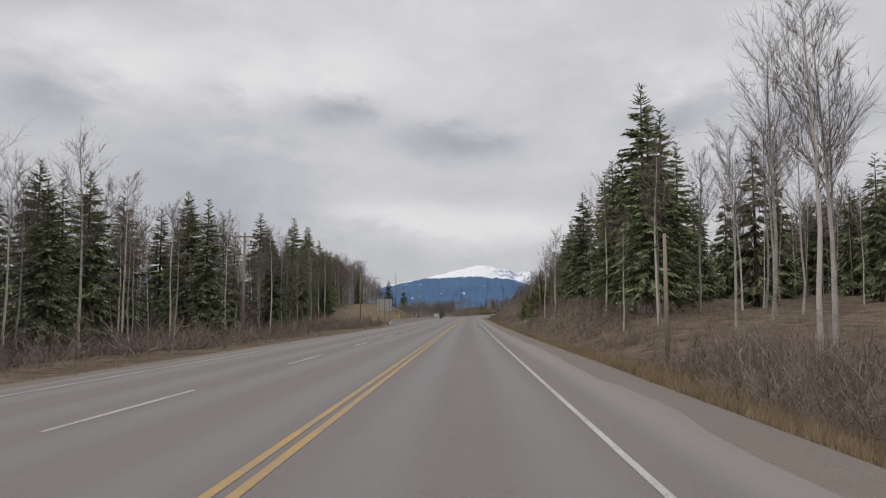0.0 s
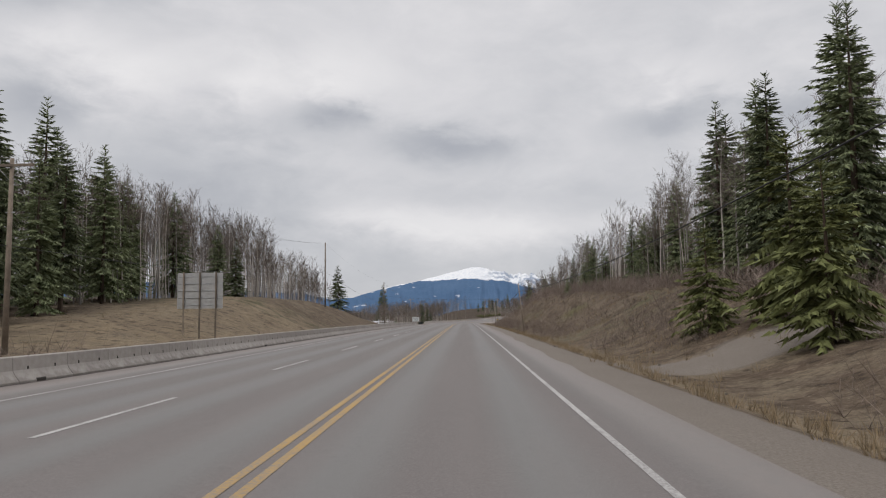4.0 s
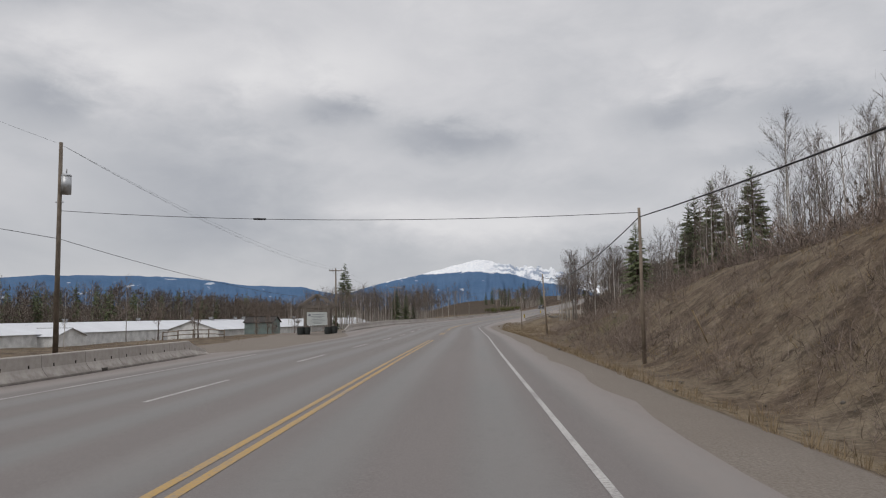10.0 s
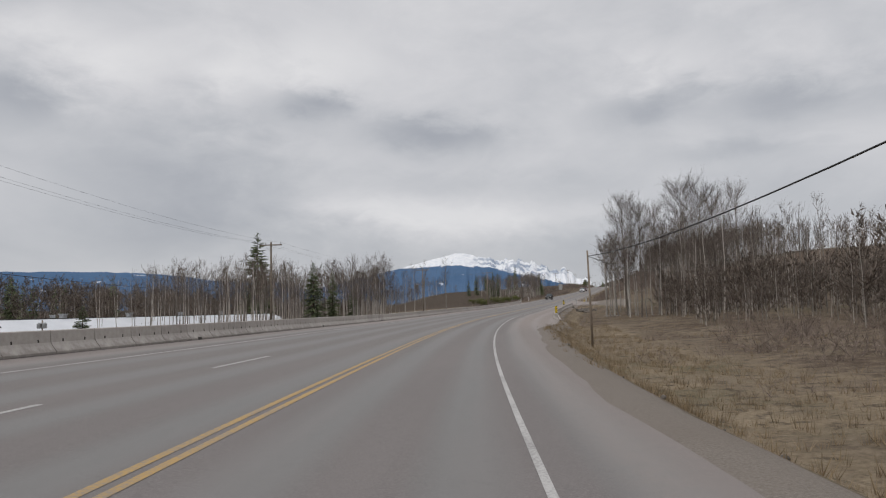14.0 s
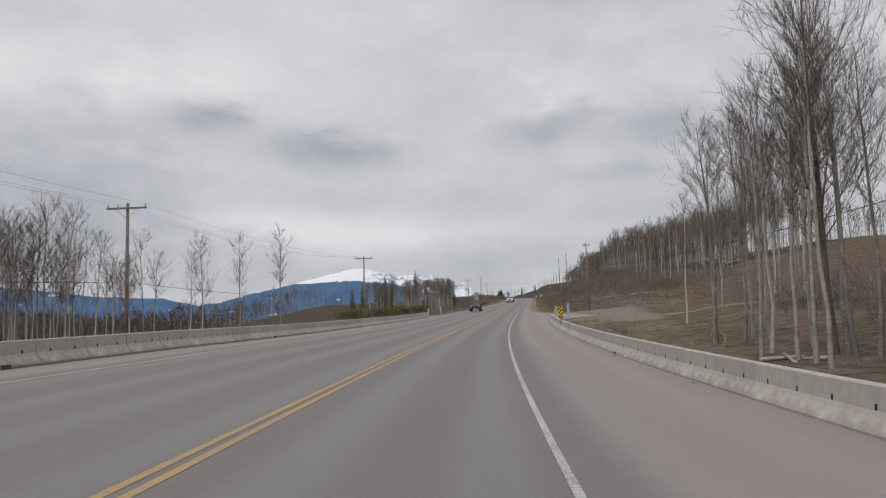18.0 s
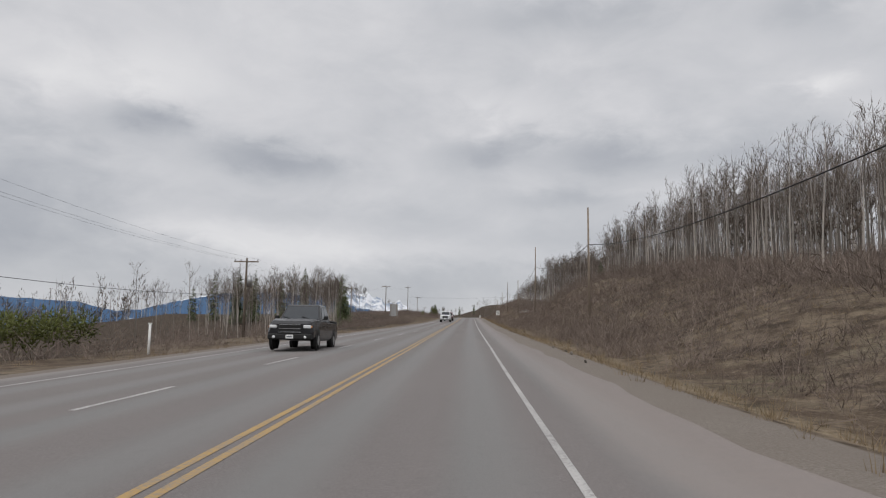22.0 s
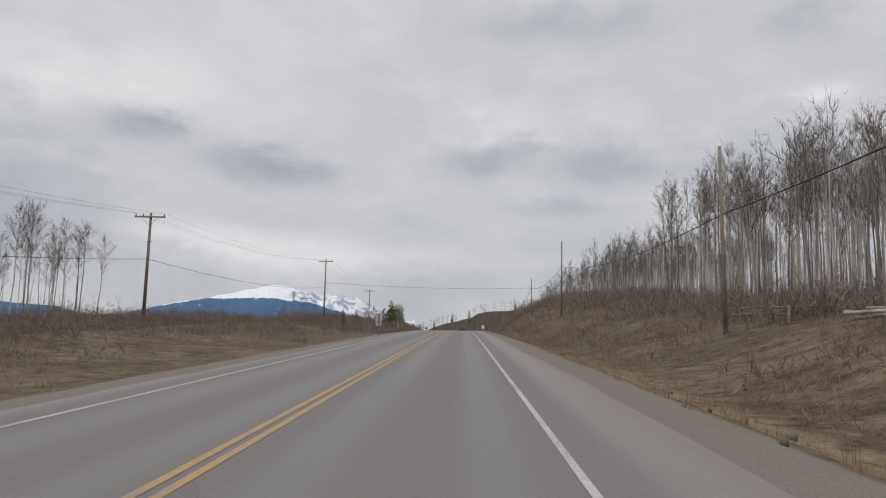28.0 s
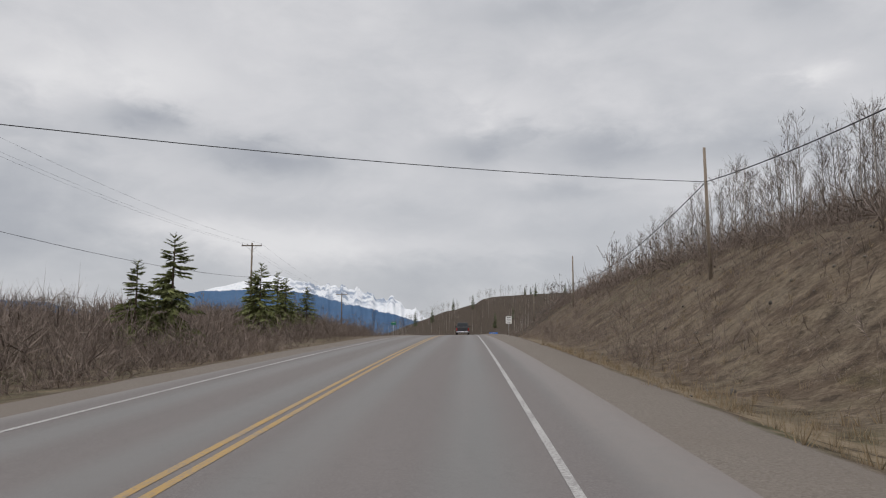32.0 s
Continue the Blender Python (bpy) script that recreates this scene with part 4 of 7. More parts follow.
ASPENS = [tree_proto("roadside aspens", "aspen_tree", "leafless pale-barked aspen with fine grey twigs", "tree",
                     aspen_shape(40 + i, 10.0, 36 + 3 * (i % 3), 17, 0.36 + 0.07 * (i % 4), 0.2 + 0.03 * (i % 3), twig_r=0.0052, steep=(30, 64)), ASPEN_BARK, TWIG) for i in range(7)]
COTTONS = [tree_proto("tall cottonwoods", "cottonwood_tree", "tall leafless cottonwood with spreading grey limbs", "tree",
                      aspen_shape(80 + i, 10.0, 76, 26, 0.24, 0.34, 7, 1.2, 0.0046, steep=(32, 64)), COTTON_BARK, TWIG) for i in range(3)]
SPRUCES = [tree_proto("roadside spruces", "spruce_tree", "dark green narrow spruce with drooping branches", "tree",
                      spruce_shape(120 + i, 10.0, 0.175 + 0.03 * (i % 3), (0.05, 0.14, 0.09)[i % 3], 8, 22, 3.4, 0.135), SPRUCE_BARK, NEEDLE) for i in range(6)]
PINES = [tree_proto("young pines", "young_pine_tree", "young yellow-green pine with open whorled branches", "tree",
                    spruce_shape(160 + i, 4.0, 0.36, 0.08, 8, 20, 4.0, 0.13, 0.35), SPRUCE_BARK, PINE_NEEDLE) for i in range(3)]


def plant(protos, s, n, h, rng, base_h, sink=0.05, girth=1.0):
    p = protos[rng.randint(len(protos))]
    k = h / base_h
    m = Matrix.LocRotScale(place(s, n, -sink), Euler((rng.normal(0, 0.012), rng.normal(0, 0.012), rng.rand() * 6.28)), None)
    o = copy_thing(p, m)
    o.scale = (k * girth, k * girth, k)
    return o


def scatter(rng, count, s0, s1, n0, n1, gap=1.6, tries=30):
    got = []
    for _ in range(count * tries):
        if len(got) >= count:
            break
        s, n = rng.uniform(s0, s1), rng.uniform(n0, n1)
        if all((s - a) ** 2 + (n - b) ** 2 > gap * gap for a, b in got[-80:]):
            got.append((s, n))
    return got


rng_t = np.random.RandomState(7)
COPSE_DROP = lambda s: table(s, (650, 5.4), (685, 4.9), (696, 2.9), (715, 2.4), (735, 3.4), (770, 3.4), (800, 3.8))
for i in range(42):
    s = 652 + 4.2 * i + rng_t.uniform(-1.5, 1.5)
    plant(ASPENS, s, float(table(s, (652, -15.5), (676, -16.0), (700, -17.5), (740, -25.5), (800, -35.5), (832, -40.5))) - rng_t.uniform(0, 4), rng_t.uniform(9.5, 12.5) - COPSE_DROP(s), rng_t, 10.0)
for zone in [  # count, s0, s1, n0, n1, height low, high
    (34, 8, 62, -26, -18, 8.5, 11.5), (20, 62, 132, -27, -19, 9.5, 12), (34, 178, 296, -42, -29, 8.5, 11.5), (8, 286, 312, -42, -31, 8, 11),
    (14, 40, 118, 13, 26, 9, 13), (24, 142, 235, 21, 27, 8.0, 11.2), (34, 235, 345, 21, 27, 6.4, 9.2), (6, 378, 410, 25, 33, 9.5, 12.5), (15, 502, 523, 15.5, 21, 12.0, 15), (9, 547, 561, 26, 34, 16, 19),
    (10, 540, 562, -50, -36, 10, 13), (22, 500, 532, -38, -26, 11, 14), (16, 664, 752, 24, 31, 7.0, 9.8), (18, 772, 830, 26, 33, 12, 15), (14, 850, 960, 24, 31, 5.5, 7.5), (6, 486, 500, 18, 26, 12, 15)]:
    c, s0, s1, n0, n1, lo, hi = zone
    for s, n in scatter(rng_t, c, s0, s1, n0, n1, 1.4):
        plant(ASPENS, s, n, rng_t.uniform(lo, hi), rng_t, 10.0)
for s, n, h in [(31.6, 16.1, 15.5), (33.5, 17.6, 14.0), (48.0, 20.6, 17.0), (36.0, 18.8, 13.0), (58.0, 24.0, 14.5), (44, 17, 11), (62, 15, 9), (28, 20, 13), (53, 12.5, 8), (542.5, 19.0, 11.5),
                (550, 24, 9.5), (574, -29, 15.0), (576.5, -35.6, 14.5), (560, -34, 13.0), (566, -38, 12.0), (548, -40, 13.0), (824.6, -7.5, 2.8), (825.2, -7.9, 2.6), (825.6, -7.3, 2.9), (824.9, -8.3, 2.7), (826.2, -7.8, 2.5), (824.0, -8.0, 2.3), (854.8, -6.9, 3.8), (855.3, -7.1, 4.0), (855.6, -6.8, 3.6), (854.5, -7.3, 3.5), (855.9, -7.4, 3.7), (854.0, -7.0, 3.1), (892, -31, 5.2), (889, -29, 4.4), (886, -30, 5.4), (884, -27.5, 4.6), (899, -30, 4.2), (394, 22.5, 12.5), (389, 25, 12.5), (386.5, 27.5, 12.5), (390, 31, 13.0), (396, 30, 13.0), (398, 27, 11.0), (97, 11.5, 9.0), (91, 12, 7.5), (336, -31, 6.5), (334, -36, 6), (796, -29, 7.6), (799, -30.5, 8.2), (803, -28.5, 7.2), (806, -31.5, 8.0), (801, -33, 8.4), (809, -30, 6.6), (812, -33.5, 7.6)]:
    plant(ASPENS, s, n, h, rng_t, 10.0)
for s, n, h in [(511, 19.5, 20.0), (493, 21.0, 16.5), (500, 24.5, 17.0), (488, 27.0, 19.0), (507, 31.7, 20.0), (482, 31.0, 16.0), (503, 38.0, 19.0)]:
    plant(COTTONS, s, n, h, rng_t, 10.0)
for s, n, h in [(146, -29, 14), (150, -26.5, 11), (153, -31, 15), (157, -28, 13), (160, -35, 16), (163, -28.5, 12), (169, -30, 13.5), (172, -40, 16), (178, -31, 13), (184, -32, 12), (190, -34, 11), (145, -36, 16), (156, -39, 17), (212, -29, 8.0), (115, -41, 20.0), (119, -31, 18.5), (164, -33, 18.5), (168, -37, 20.5), (175, -35, 18.5), (181, -37, 17), (186, -35, 16), (193, -36, 13.5), (131, -26, 6.5), (200, -33, 13), (47, -22, 12), (66, -21, 13), (92, -22, 12), (112, -23, 13), (44, -29, 14), (52, -26, 12.5), (57, -31, 15), (63, -27, 13), (70, -24, 14.5),
                (36, -24, 12), (30, -27, 13), (78, -30, 14), (86, -25, 12.5), (95, -29, 15), (103, -24, 11.5), (109, -27, 15), (22, -22, 10), (27, -21, 9.5), (33, -22.5, 11), (40, -20.5, 10), (19, -23, 9.5), (16, -25, 11), (24, -34, 15), (303, -30.4, 15.5), (198, -27, 8.5), (206, -34, 7), (554, -75, 25), (492, -33, 12.5), (496, -31, 11), (515, -34, 9),
                (60, 16.0, 16.5), (63, 16.3, 19), (65, 18.5, 17.5), (71, 15.5, 14), (79, 18, 16), (88, 22.5, 13), (101, 22, 18), (107, 21, 18.5), (113, 25, 15), (74, 22, 16), (84, 23, 15), (99, 16.8, 14.5), (104, 17.8, 13.0), (125, 18.4, 15), (126, 20.3, 14.5), (125, 23.6, 15), (130, 20, 12.5),
                (149, 22, 15), (154, 24, 16.5), (160, 22, 14), (166, 24, 15), (173, 23, 15.5), (180, 26, 16), (192, 25, 12), (204, 24, 9.5), (207.5, 26.5, 10.5), (211, 24, 9.5), (238, 23.5, 8.5), (257, 25.7, 11), (234, 36, 17), (246, 27, 8), (301, 28.8, 12), (309, 30, 10.5), (330, 27, 11.5), (336, 25.5, 12), (342, 25.5, 12), (347, 26, 12.5), (352, 28, 12), (357, 22.8, 12.6), (349, 31, 12),
                (783, -42, 13), (795, -61, 10), (722.5, -21.9, 10.5), (706, -18.6, 6.5), (736, -46, 12.0), (716, 26, 4.5), (748, -40, 10), (427, -30.5, 5.6), (398, -28, 3.0), (232, 21, 5), (222, 17, 3), (44, 36, 13), (36, 40, 12), (56, 42, 13)]:
    plant(SPRUCES, s, n, h, rng_t, 10.0, girth=1.0 if h > 8 else 1.35)
for s, n, h in [(892, -12.0, 4.9), (890.5, -13.1, 3.6), (910, -12.5, 4.6), (914, -14.0, 4.2), (918, -12.5, 4.0), (922, -14.2, 4.4), (927, -12.6, 3.6), (134, 13.5, 5.0), (140, 15.0, 6.5), (143, 12.5, 4.0), (846, -14, 2.2), (866, -15.0, 2.0)]:
    plant(PINES, s, n, h * 1.15, rng_t, 4.0)
FRUITS = [tree_proto("pull-out fruit trees", "fruit_tree", "small leafless wide-branched fruit tree beside the pull-out", "tree", aspen_shape(180 + i, 3.0, 26, 10, 0.28, 0.5, 6, 2.0, 0.006), SPRUCE_BARK, BRUSH) for i in range(2)]
for s, n, h in [(347, -21.3, 3.0), (350.3, -21.0, 2.3), (361, -23.2, 2.9), (331.3, -22.3, 3.0), (343.5, -27.0, 2.8), (359.6, -20.0, 2.6), (356, -24, 2.3), (329, -25, 2.6)]:
    plant(FRUITS, s, n, h, rng_t, 3.0)
for p in ASPENS + COTTONS + SPRUCES + PINES + FRUITS:
    for c in list(p.children):
        bpy.data.objects.remove(c)
    bpy.data.objects.remove(p)


def stamp(name, label, category, shapes, spots, mats, slots_of=None):
    """Many plants, too many to count, as one object. shapes: (verts, faces, slots); spots: x, y, z, scale, turn, which."""
    vs, fs, sl, n = [], [], [], 0
    for x, y, z, k, a, w in spots:
        v, f, s_ = shapes[int(w) % len(shapes)]
        c, s = math.cos(a), math.sin(a)
        kk = k if isinstance(k, tuple) else (k, k)
        r = np.stack([(v[:, 0] * c - v[:, 1] * s) * kk[0] + x, (v[:, 0] * s + v[:, 1] * c) * kk[0] + y, v[:, 2] * kk[1] + z], -1)
        vs.append(r)
        fs.append(f + n)
        sl.append(s_)
        n += len(v)
    o = new(name, tri_mesh(name, np.concatenate(vs), np.concatenate(fs), mats, np.concatenate(sl)))
    return tagged(o, label, category, kind="stuff")


def two_tone(trunk, crown):
    v, f = joined([trunk, crown])
    return v, f, np.r_[np.zeros(len(trunk[1]), int), np.ones(len(crown[1]), int)]


MID = [two_tone(*aspen_shape(200 + i, 10.0, 22, 5, 0.43 + 0.05 * (i % 3), 0.225, 4, 0.78, 0.0118, True, (34, 68))) for i in range(8)]
FAR = [two_tone(*aspen_shape(230 + i, 10.0, 14, 2, 0.26, 0.23, 3, 1.1, 0.055, True, (32, 66))) for i in range(6)]
DENSE = [two_tone(*aspen_shape(245 + i, 10.0, 22, 6, 0.05, 0.27, 3, 0.9, 0.062, True, (25, 62))) for i in range(5)]
FIR = [two_tone(*spruce_shape(260 + i, 10.0, 0.16, 0.06, 7, 6, 1.7, 0.3)) for i in range(4)]


def spots_in(rng, count, s0, s1, n0, n1, lo, hi, base=10.0):
    s, n = rng.uniform(s0, s1, count), rng.uniform(n0, n1, count)
    x, y = plan(s, n)
    z = ground(s, n) - 0.1
    k = rng.uniform(lo, hi, count) / base
    off_road = (n > paved_right(s) + 0.25) | (n < paved_left(s) - 0.2)
    return [p for p, ok in zip(zip(x, y, z, k, rng.rand(count) * 6.28, rng.randint(0, 99, count)), off_road) if ok]


rng_w = np.random.RandomState(11)
W = lambda *a: spots_in(rng_w, *a)
cs = np.r_[rng_w.uniform(676, 832, 240), rng_w.uniform(650, 720, 110)]
cn = table(cs, (650, -16), (676, -16.5), (700, -18), (740, -25.5), (800, -36), (832, -41)) + rng_w.rand(350) ** 1.3 * table(cs, (680, -17), (740, -29), (832, -34))
cx, cy = plan(cs, cn)
COPSE = list(zip(cx, cy, ground(cs, cn) - 0.1, rng_w.uniform(1.0, 1.3, 350) - 0.1 * COPSE_DROP(cs), rng_w.rand(350) * 6.28, rng_w.randint(0, 99, 350)))
COPSE = [p for i, p in enumerate(COPSE) if cs[i] > 715 or i % 10 < 7]
rng_f = np.random.RandomState(77)
stamp("aspen_woodland", "dense leafless aspen and birch wood beside the highway", "woodland", MID,
      W(210, -40, 140, -64, -23, 10, 14) + spots_in(rng_f, 120, 70, 112, 40, 66, 9.5, 13) + W(330, 170, 300, -58, -31, 10, 13.5) + spots_in(rng_f, 170, 180, 245, -46, -30, 10.5, 13) + W(180, 142, 235, 23, 50, 9.5, 12.5) + W(300, 235, 345, 23, 50, 7.6, 10.4) + W(90, 345, 420, 30, 70, 9, 13) + W(85, 476, 530, 26, 56, 10, 15)
      + COPSE + W(300, 662, 764, 28, 60, 8.5, 11.5) + W(330, 766, 850, 28, 62, 12, 15.5) + W(230, 844, 890, 25, 58, 8, 10.5) + W(290, 890, 990, 25, 58, 6.2, 8.8) + spots_in(rng_f, 260, 850, 960, 24, 44, 5.6, 8.0) + W(120, 480, 545, -68, -37, 11, 14) + spots_in(rng_f, 170, 470, 545, -60, -30, 9.5, 12.5) + spots_in(rng_f, 210, 655, 748, 26, 46, 8.5, 11.0) + W(25, 40, 140, 25, 45, 9, 13)
      + W(250, 634, 725, 40, 68, 10.8, 13.6) + W(75, 618, 664, 28, 46, 9.6, 12), [TRUNK_FAR, WOOD_FAR])
stamp("far_deciduous_woods", "brown leafless woods across the valley and over the ridge", "woodland", FAR,
      W(200, 665, 780, 66, 120, 10, 13) + W(330, -30, 110, 55, 110, 10, 14) + W(460, 200, 900, -340, -190, 10, 14) + W(220, 650, 1000, -190, -90, 8, 13) + W(140, 400, 520, 75, 150, 9, 13) + W(30, 720, 820, -115, -80, 9, 12)
      + W(620, 1350, 1750, -120, 420, 9, 13) + W(260, 990, 1250, 22, 130, 8, 12) + W(220, 1000, 1300, -170, -25, 6, 10) + W(140, 900, 1000, 60, 120, 8, 11) + W(520, 120, 1150, -520, -340, 11, 15) + W(120, 140, 345, 50, 90, 9, 13), [TRUNK_FAR, WOOD_FAR])
stamp("field_edge_wood", "dense brown leafless wood beyond the dry field", "woodland", DENSE, spots_in(rng_f, 230, 62, 165, 47, 84, 9.5, 12.5), [TRUNK_FAR, WOOD_FAR])
stamp("valley_wood", "dense brown leafless wood behind the farm buildings", "woodland", DENSE, W(430, 360, 700, -190, -106, 9.5, 12.5) + W(300, 440, 780, -150, -104, 8, 10.5) + W(260, 640, 870, -190, -108, 8, 11.5), [TRUNK_FAR, WOOD_FAR])
stamp("hillside_thicket", "dense reddish-brown leafless thicket on the hillside", "thicket", DENSE, spots_in(rng_f, 320, 446, 519, 24, 62, 4.2, 7.5) + spots_in(rng_f, 240, 345, 446, 33, 68, 5.5, 8.5), [TRUNK_FAR, WOOD_FAR])
rng_d = np.random.RandomState(91)
stamp("bank_top_thicket", "dense brown leafless undergrowth and young aspens on top of the bank", "thicket", DENSE,
      spots_in(rng_d, 150, 140, 235, 27, 46, 5.5, 8.5) + spots_in(rng_d, 190, 235, 345, 28, 48, 4.2, 6.4) + spots_in(rng_d, 150, 348, 440, 31, 62, 6.5, 9) + spots_in(rng_d, 110, 14, 110, -40, -21, 3.5, 6.5) + spots_in(rng_d, 110, 640, 764, 34, 54, 5, 7.5), [TRUNK_FAR, WOOD_FAR])
stamp("hilltop_aspens", "row of slender leafless aspens along the grassy hilltop", "woodland", MID, spots_in(rng_d, 95, 228, 298, -46, -31, 9, 11.5), [TRUNK_FAR, WOOD_FAR])
stamp("far_conifers", "dark spruces scattered through the far woods", "woodland", FIR,
      W(30, -30, 130, -60, -28, 11, 16) + W(40, 250, 800, -560, -330, 13, 18) + W(60, 420, 560, -180, -118, 10, 15) + W(14, -40, 70, 80, 130, 9, 13) + W(30, 60, 140, 24, 48, 11, 15) + W(16, 150, 345, 32, 60, 9, 13) + W(40, 1300, 1900, -50, 380, 9, 14)
      + W(6, 690, 800, -62, -40, 8, 12) + spots_in(rng_f, 14, 78, 108, 40, 60, 9, 13), [SPRUCE_BARK, NEEDLE])


# ---- brush and grass ----
def bush_shape(seed, stems, h=1.0, r=0.005):
    """A low mass of thin rising stems, each with a spray of finer twigs."""
    rng = np.random.RandomState(seed)
    a, t = rng.rand(stems) * 6.28, rng.uniform(0.05, 0.95, stems)
    base = np.stack([rng.normal(0, 0.5, stems), rng.normal(0, 0.5, stems), np.full(stems, -0.08)], -1)
    d = np.stack([np.cos(a) * np.sin(t), np.sin(a) * np.sin(t), np.cos(t)], -1)
    ln = h * rng.uniform(0.4, 1.05, stems)
    tip = base + d * ln[:, None]
    i = np.repeat(np.arange(stems), 9)
    g = rng.uniform(0.1, 0.95, len(i))[:, None]
    st = base[i] + (tip - base)[i] * g
    td = d[i] + rng.normal(0, 0.55, (len(i), 3))
    v, f = joined([slivers(base, tip, r, rng), slivers(st, st + td * (0.38 * ln[i])[:, None], r, rng)])
    return v, f, np.zeros(len(f), int)


def grass_shape(seed, blades=12):
    rng = np.random.RandomState(seed)
    a, t = rng.rand(blades) * 6.28, rng.uniform(0.05, 0.8, blades)
    base = np.stack([rng.normal(0, 0.1, blades), rng.normal(0, 0.1, blades), np.full(blades, -0.03)], -1)
    ln = rng.uniform(0.45, 1.0, blades)
    tip = base + np.stack([np.cos(a) * np.sin(t), np.sin(a) * np.sin(t), np.cos(t)], -1) * ln[:, None]
    v, f = slivers(base, tip, 0.02, rng)
    return v, f, np.zeros(len(f), int)


def clumped(spots, keep, scale, seed):
    """Thins a scatter by smooth noise, so that it grows in drifts."""
    return [p for p in spots if value_noise(p[0], p[1], scale, seed) > keep]


BUSHES = [bush_shape(300 + i, 12, 1.0, 0.0056) for i in range(9)]
B = lambda count, s0, s1, n0, n1, lo, hi: spots_in(rng_w, count, s0, s1, n0, n1, lo, hi, 1.0)
brush = clumped(B(360, -20, 125, 8.6, 17, 0.6, 1.6) + B(900, 142, 345, 10, 24, 0.7, 1.7) + B(260, 340, 470, 9.5, 34, 0.5, 1.3) + B(60, 495, 560, 12, 40, 0.5, 1.2) + B(1150, 584, 770, 9.5, 30, 0.7, 1.7) + B(1050, 770, 1010, 9, 30, 0.7, 1.7)
                + B(480, -30, 138, -17.5, -11.5, 0.7, 1.8) + B(230, 600, 740, -14.5, -9.5, 0.7, 1.6) + B(2300, 742, 1010, -28, -7.0, 0.4, 1.0) + B(150, 160, 300, -34, -15, 0.3, 0.7) + B(220, 360, 600, -30, -12, 0.6, 1.4) + B(520, 600, 760, -24, -11, 0.7, 1.5) + B(160, 672, 742, -16, -9.3, 0.9, 1.7) + B(260, 660, 815, -34, -24, 1.0, 2.2), -0.22, 6.0, 51)
brush += clumped(B(420, 598, 755, 8.6, 12.5, 0.9, 1.7) + B(260, 142, 330, 8.8, 12, 0.8, 1.5) + B(240, 790, 960, 8.6, 12, 0.7, 1.4), 0.12, 7.0, 57) + B(60, 10, 27, 9.6, 13.5, 0.9, 1.5) + B(14, 43, 47, 11, 13, 1.2, 1.7) + B(520, 745, 850, -30, -11.5, 0.5, 1.0) + B(520, 142, 345, 9.5, 20, 0.5, 1.1) + B(620, 590, 765, 9.5, 21, 0.5, 1.1) + B(420, 800, 930, 10, 20, 0.4, 0.9) + B(26, 234, 242, 8.8, 11, 1.4, 2.1) + B(420, 840, 935, -24, -8.5, 1.3, 2.3) + B(420, 598, 690, 22, 42, 1.1, 2.3) + B(380, 690, 762, 19, 31, 1.2, 2.3) + B(420, 142, 345, 17, 27, 1.2, 2.4) + B(120, 30, 120, 14, 22, 0.8, 1.6) + B(220, 345, 440, 22, 45, 1.0, 2.2) + B(760, 770, 1000, 18, 29, 1.2, 2.3) + B(230, 504, 552, 27, 46, 2.0, 4.0)
rng_b = np.random.RandomState(83)
for count, s0, s1, n0, n1, lo, hi in ((640, 142, 345, 17.5, 28, 1.1, 2.1), (560, 600, 765, 21, 34, 1.1, 2.2), (860, 775, 1000, 18, 29, 1.1, 2.2), (300, 745, 850, -32, -12.5, 0.6, 1.1), (300, 850, 960, -26, -11, 0.9, 1.7), (260, 60, 135, 13, 22, 0.8, 1.6)):
    brush += spots_in(rng_b, count, s0, s1, n0, n1, lo, hi, 1.0)
OLIVE = material("olive_green_leaves", (0.085, 0.095, 0.022), 0.8, vary=0.35, scale=2, fine=20, bump=0.1, per_island=0.5)


def shrub_shape(seed, leaves=520):
    """A broad leafy dome of unit height: stems and many small leaf tufts, with gaps."""
    rng = np.random.RandomState(seed)
    sub = rng.normal(0, 0.42, (7, 3)) * [1, 1, 0] + np.stack([0 * rng.rand(7), 0 * rng.rand(7), rng.uniform(0.45, 0.72, 7)], -1)
    i = rng.randint(0, 7, leaves)
    d = rng.normal(0, 1, (leaves, 3))
    d /= np.linalg.norm(d, axis=1, keepdims=True)
    st = sub[i] + d * rng.uniform(0.12, 0.34, (leaves, 1))
    st[:, 2] = np.maximum(st[:, 2], 0.04)
    stems = cones(np.zeros((7, 3)) + rng.normal(0, 0.08, (7, 3)) * [1, 1, 0], sub, 0.02)
    tufts = cones(st, st + (d * 0.6 + rng.normal(0, 0.5, d.shape) + [0, 0, 0.3]) * 0.11, 0.034, 3, 0.4)
    return stems, tufts


def shrub(s, n, h, wide, seed):
    root = new("willow_shrub")
    st, tu = shrub_shape(seed)
    part("stems", tri_mesh("stems", *st, BRUSH), root)
    part("foliage", tri_mesh("foliage", *tu, OLIVE), root)
    tagged(root, "rounded olive-green willow shrub below the shoulder", "shrub", group="willow shrubs")
    root.location = place(s, n, -0.05)
    root.scale = (h * wide, h * wide, h)


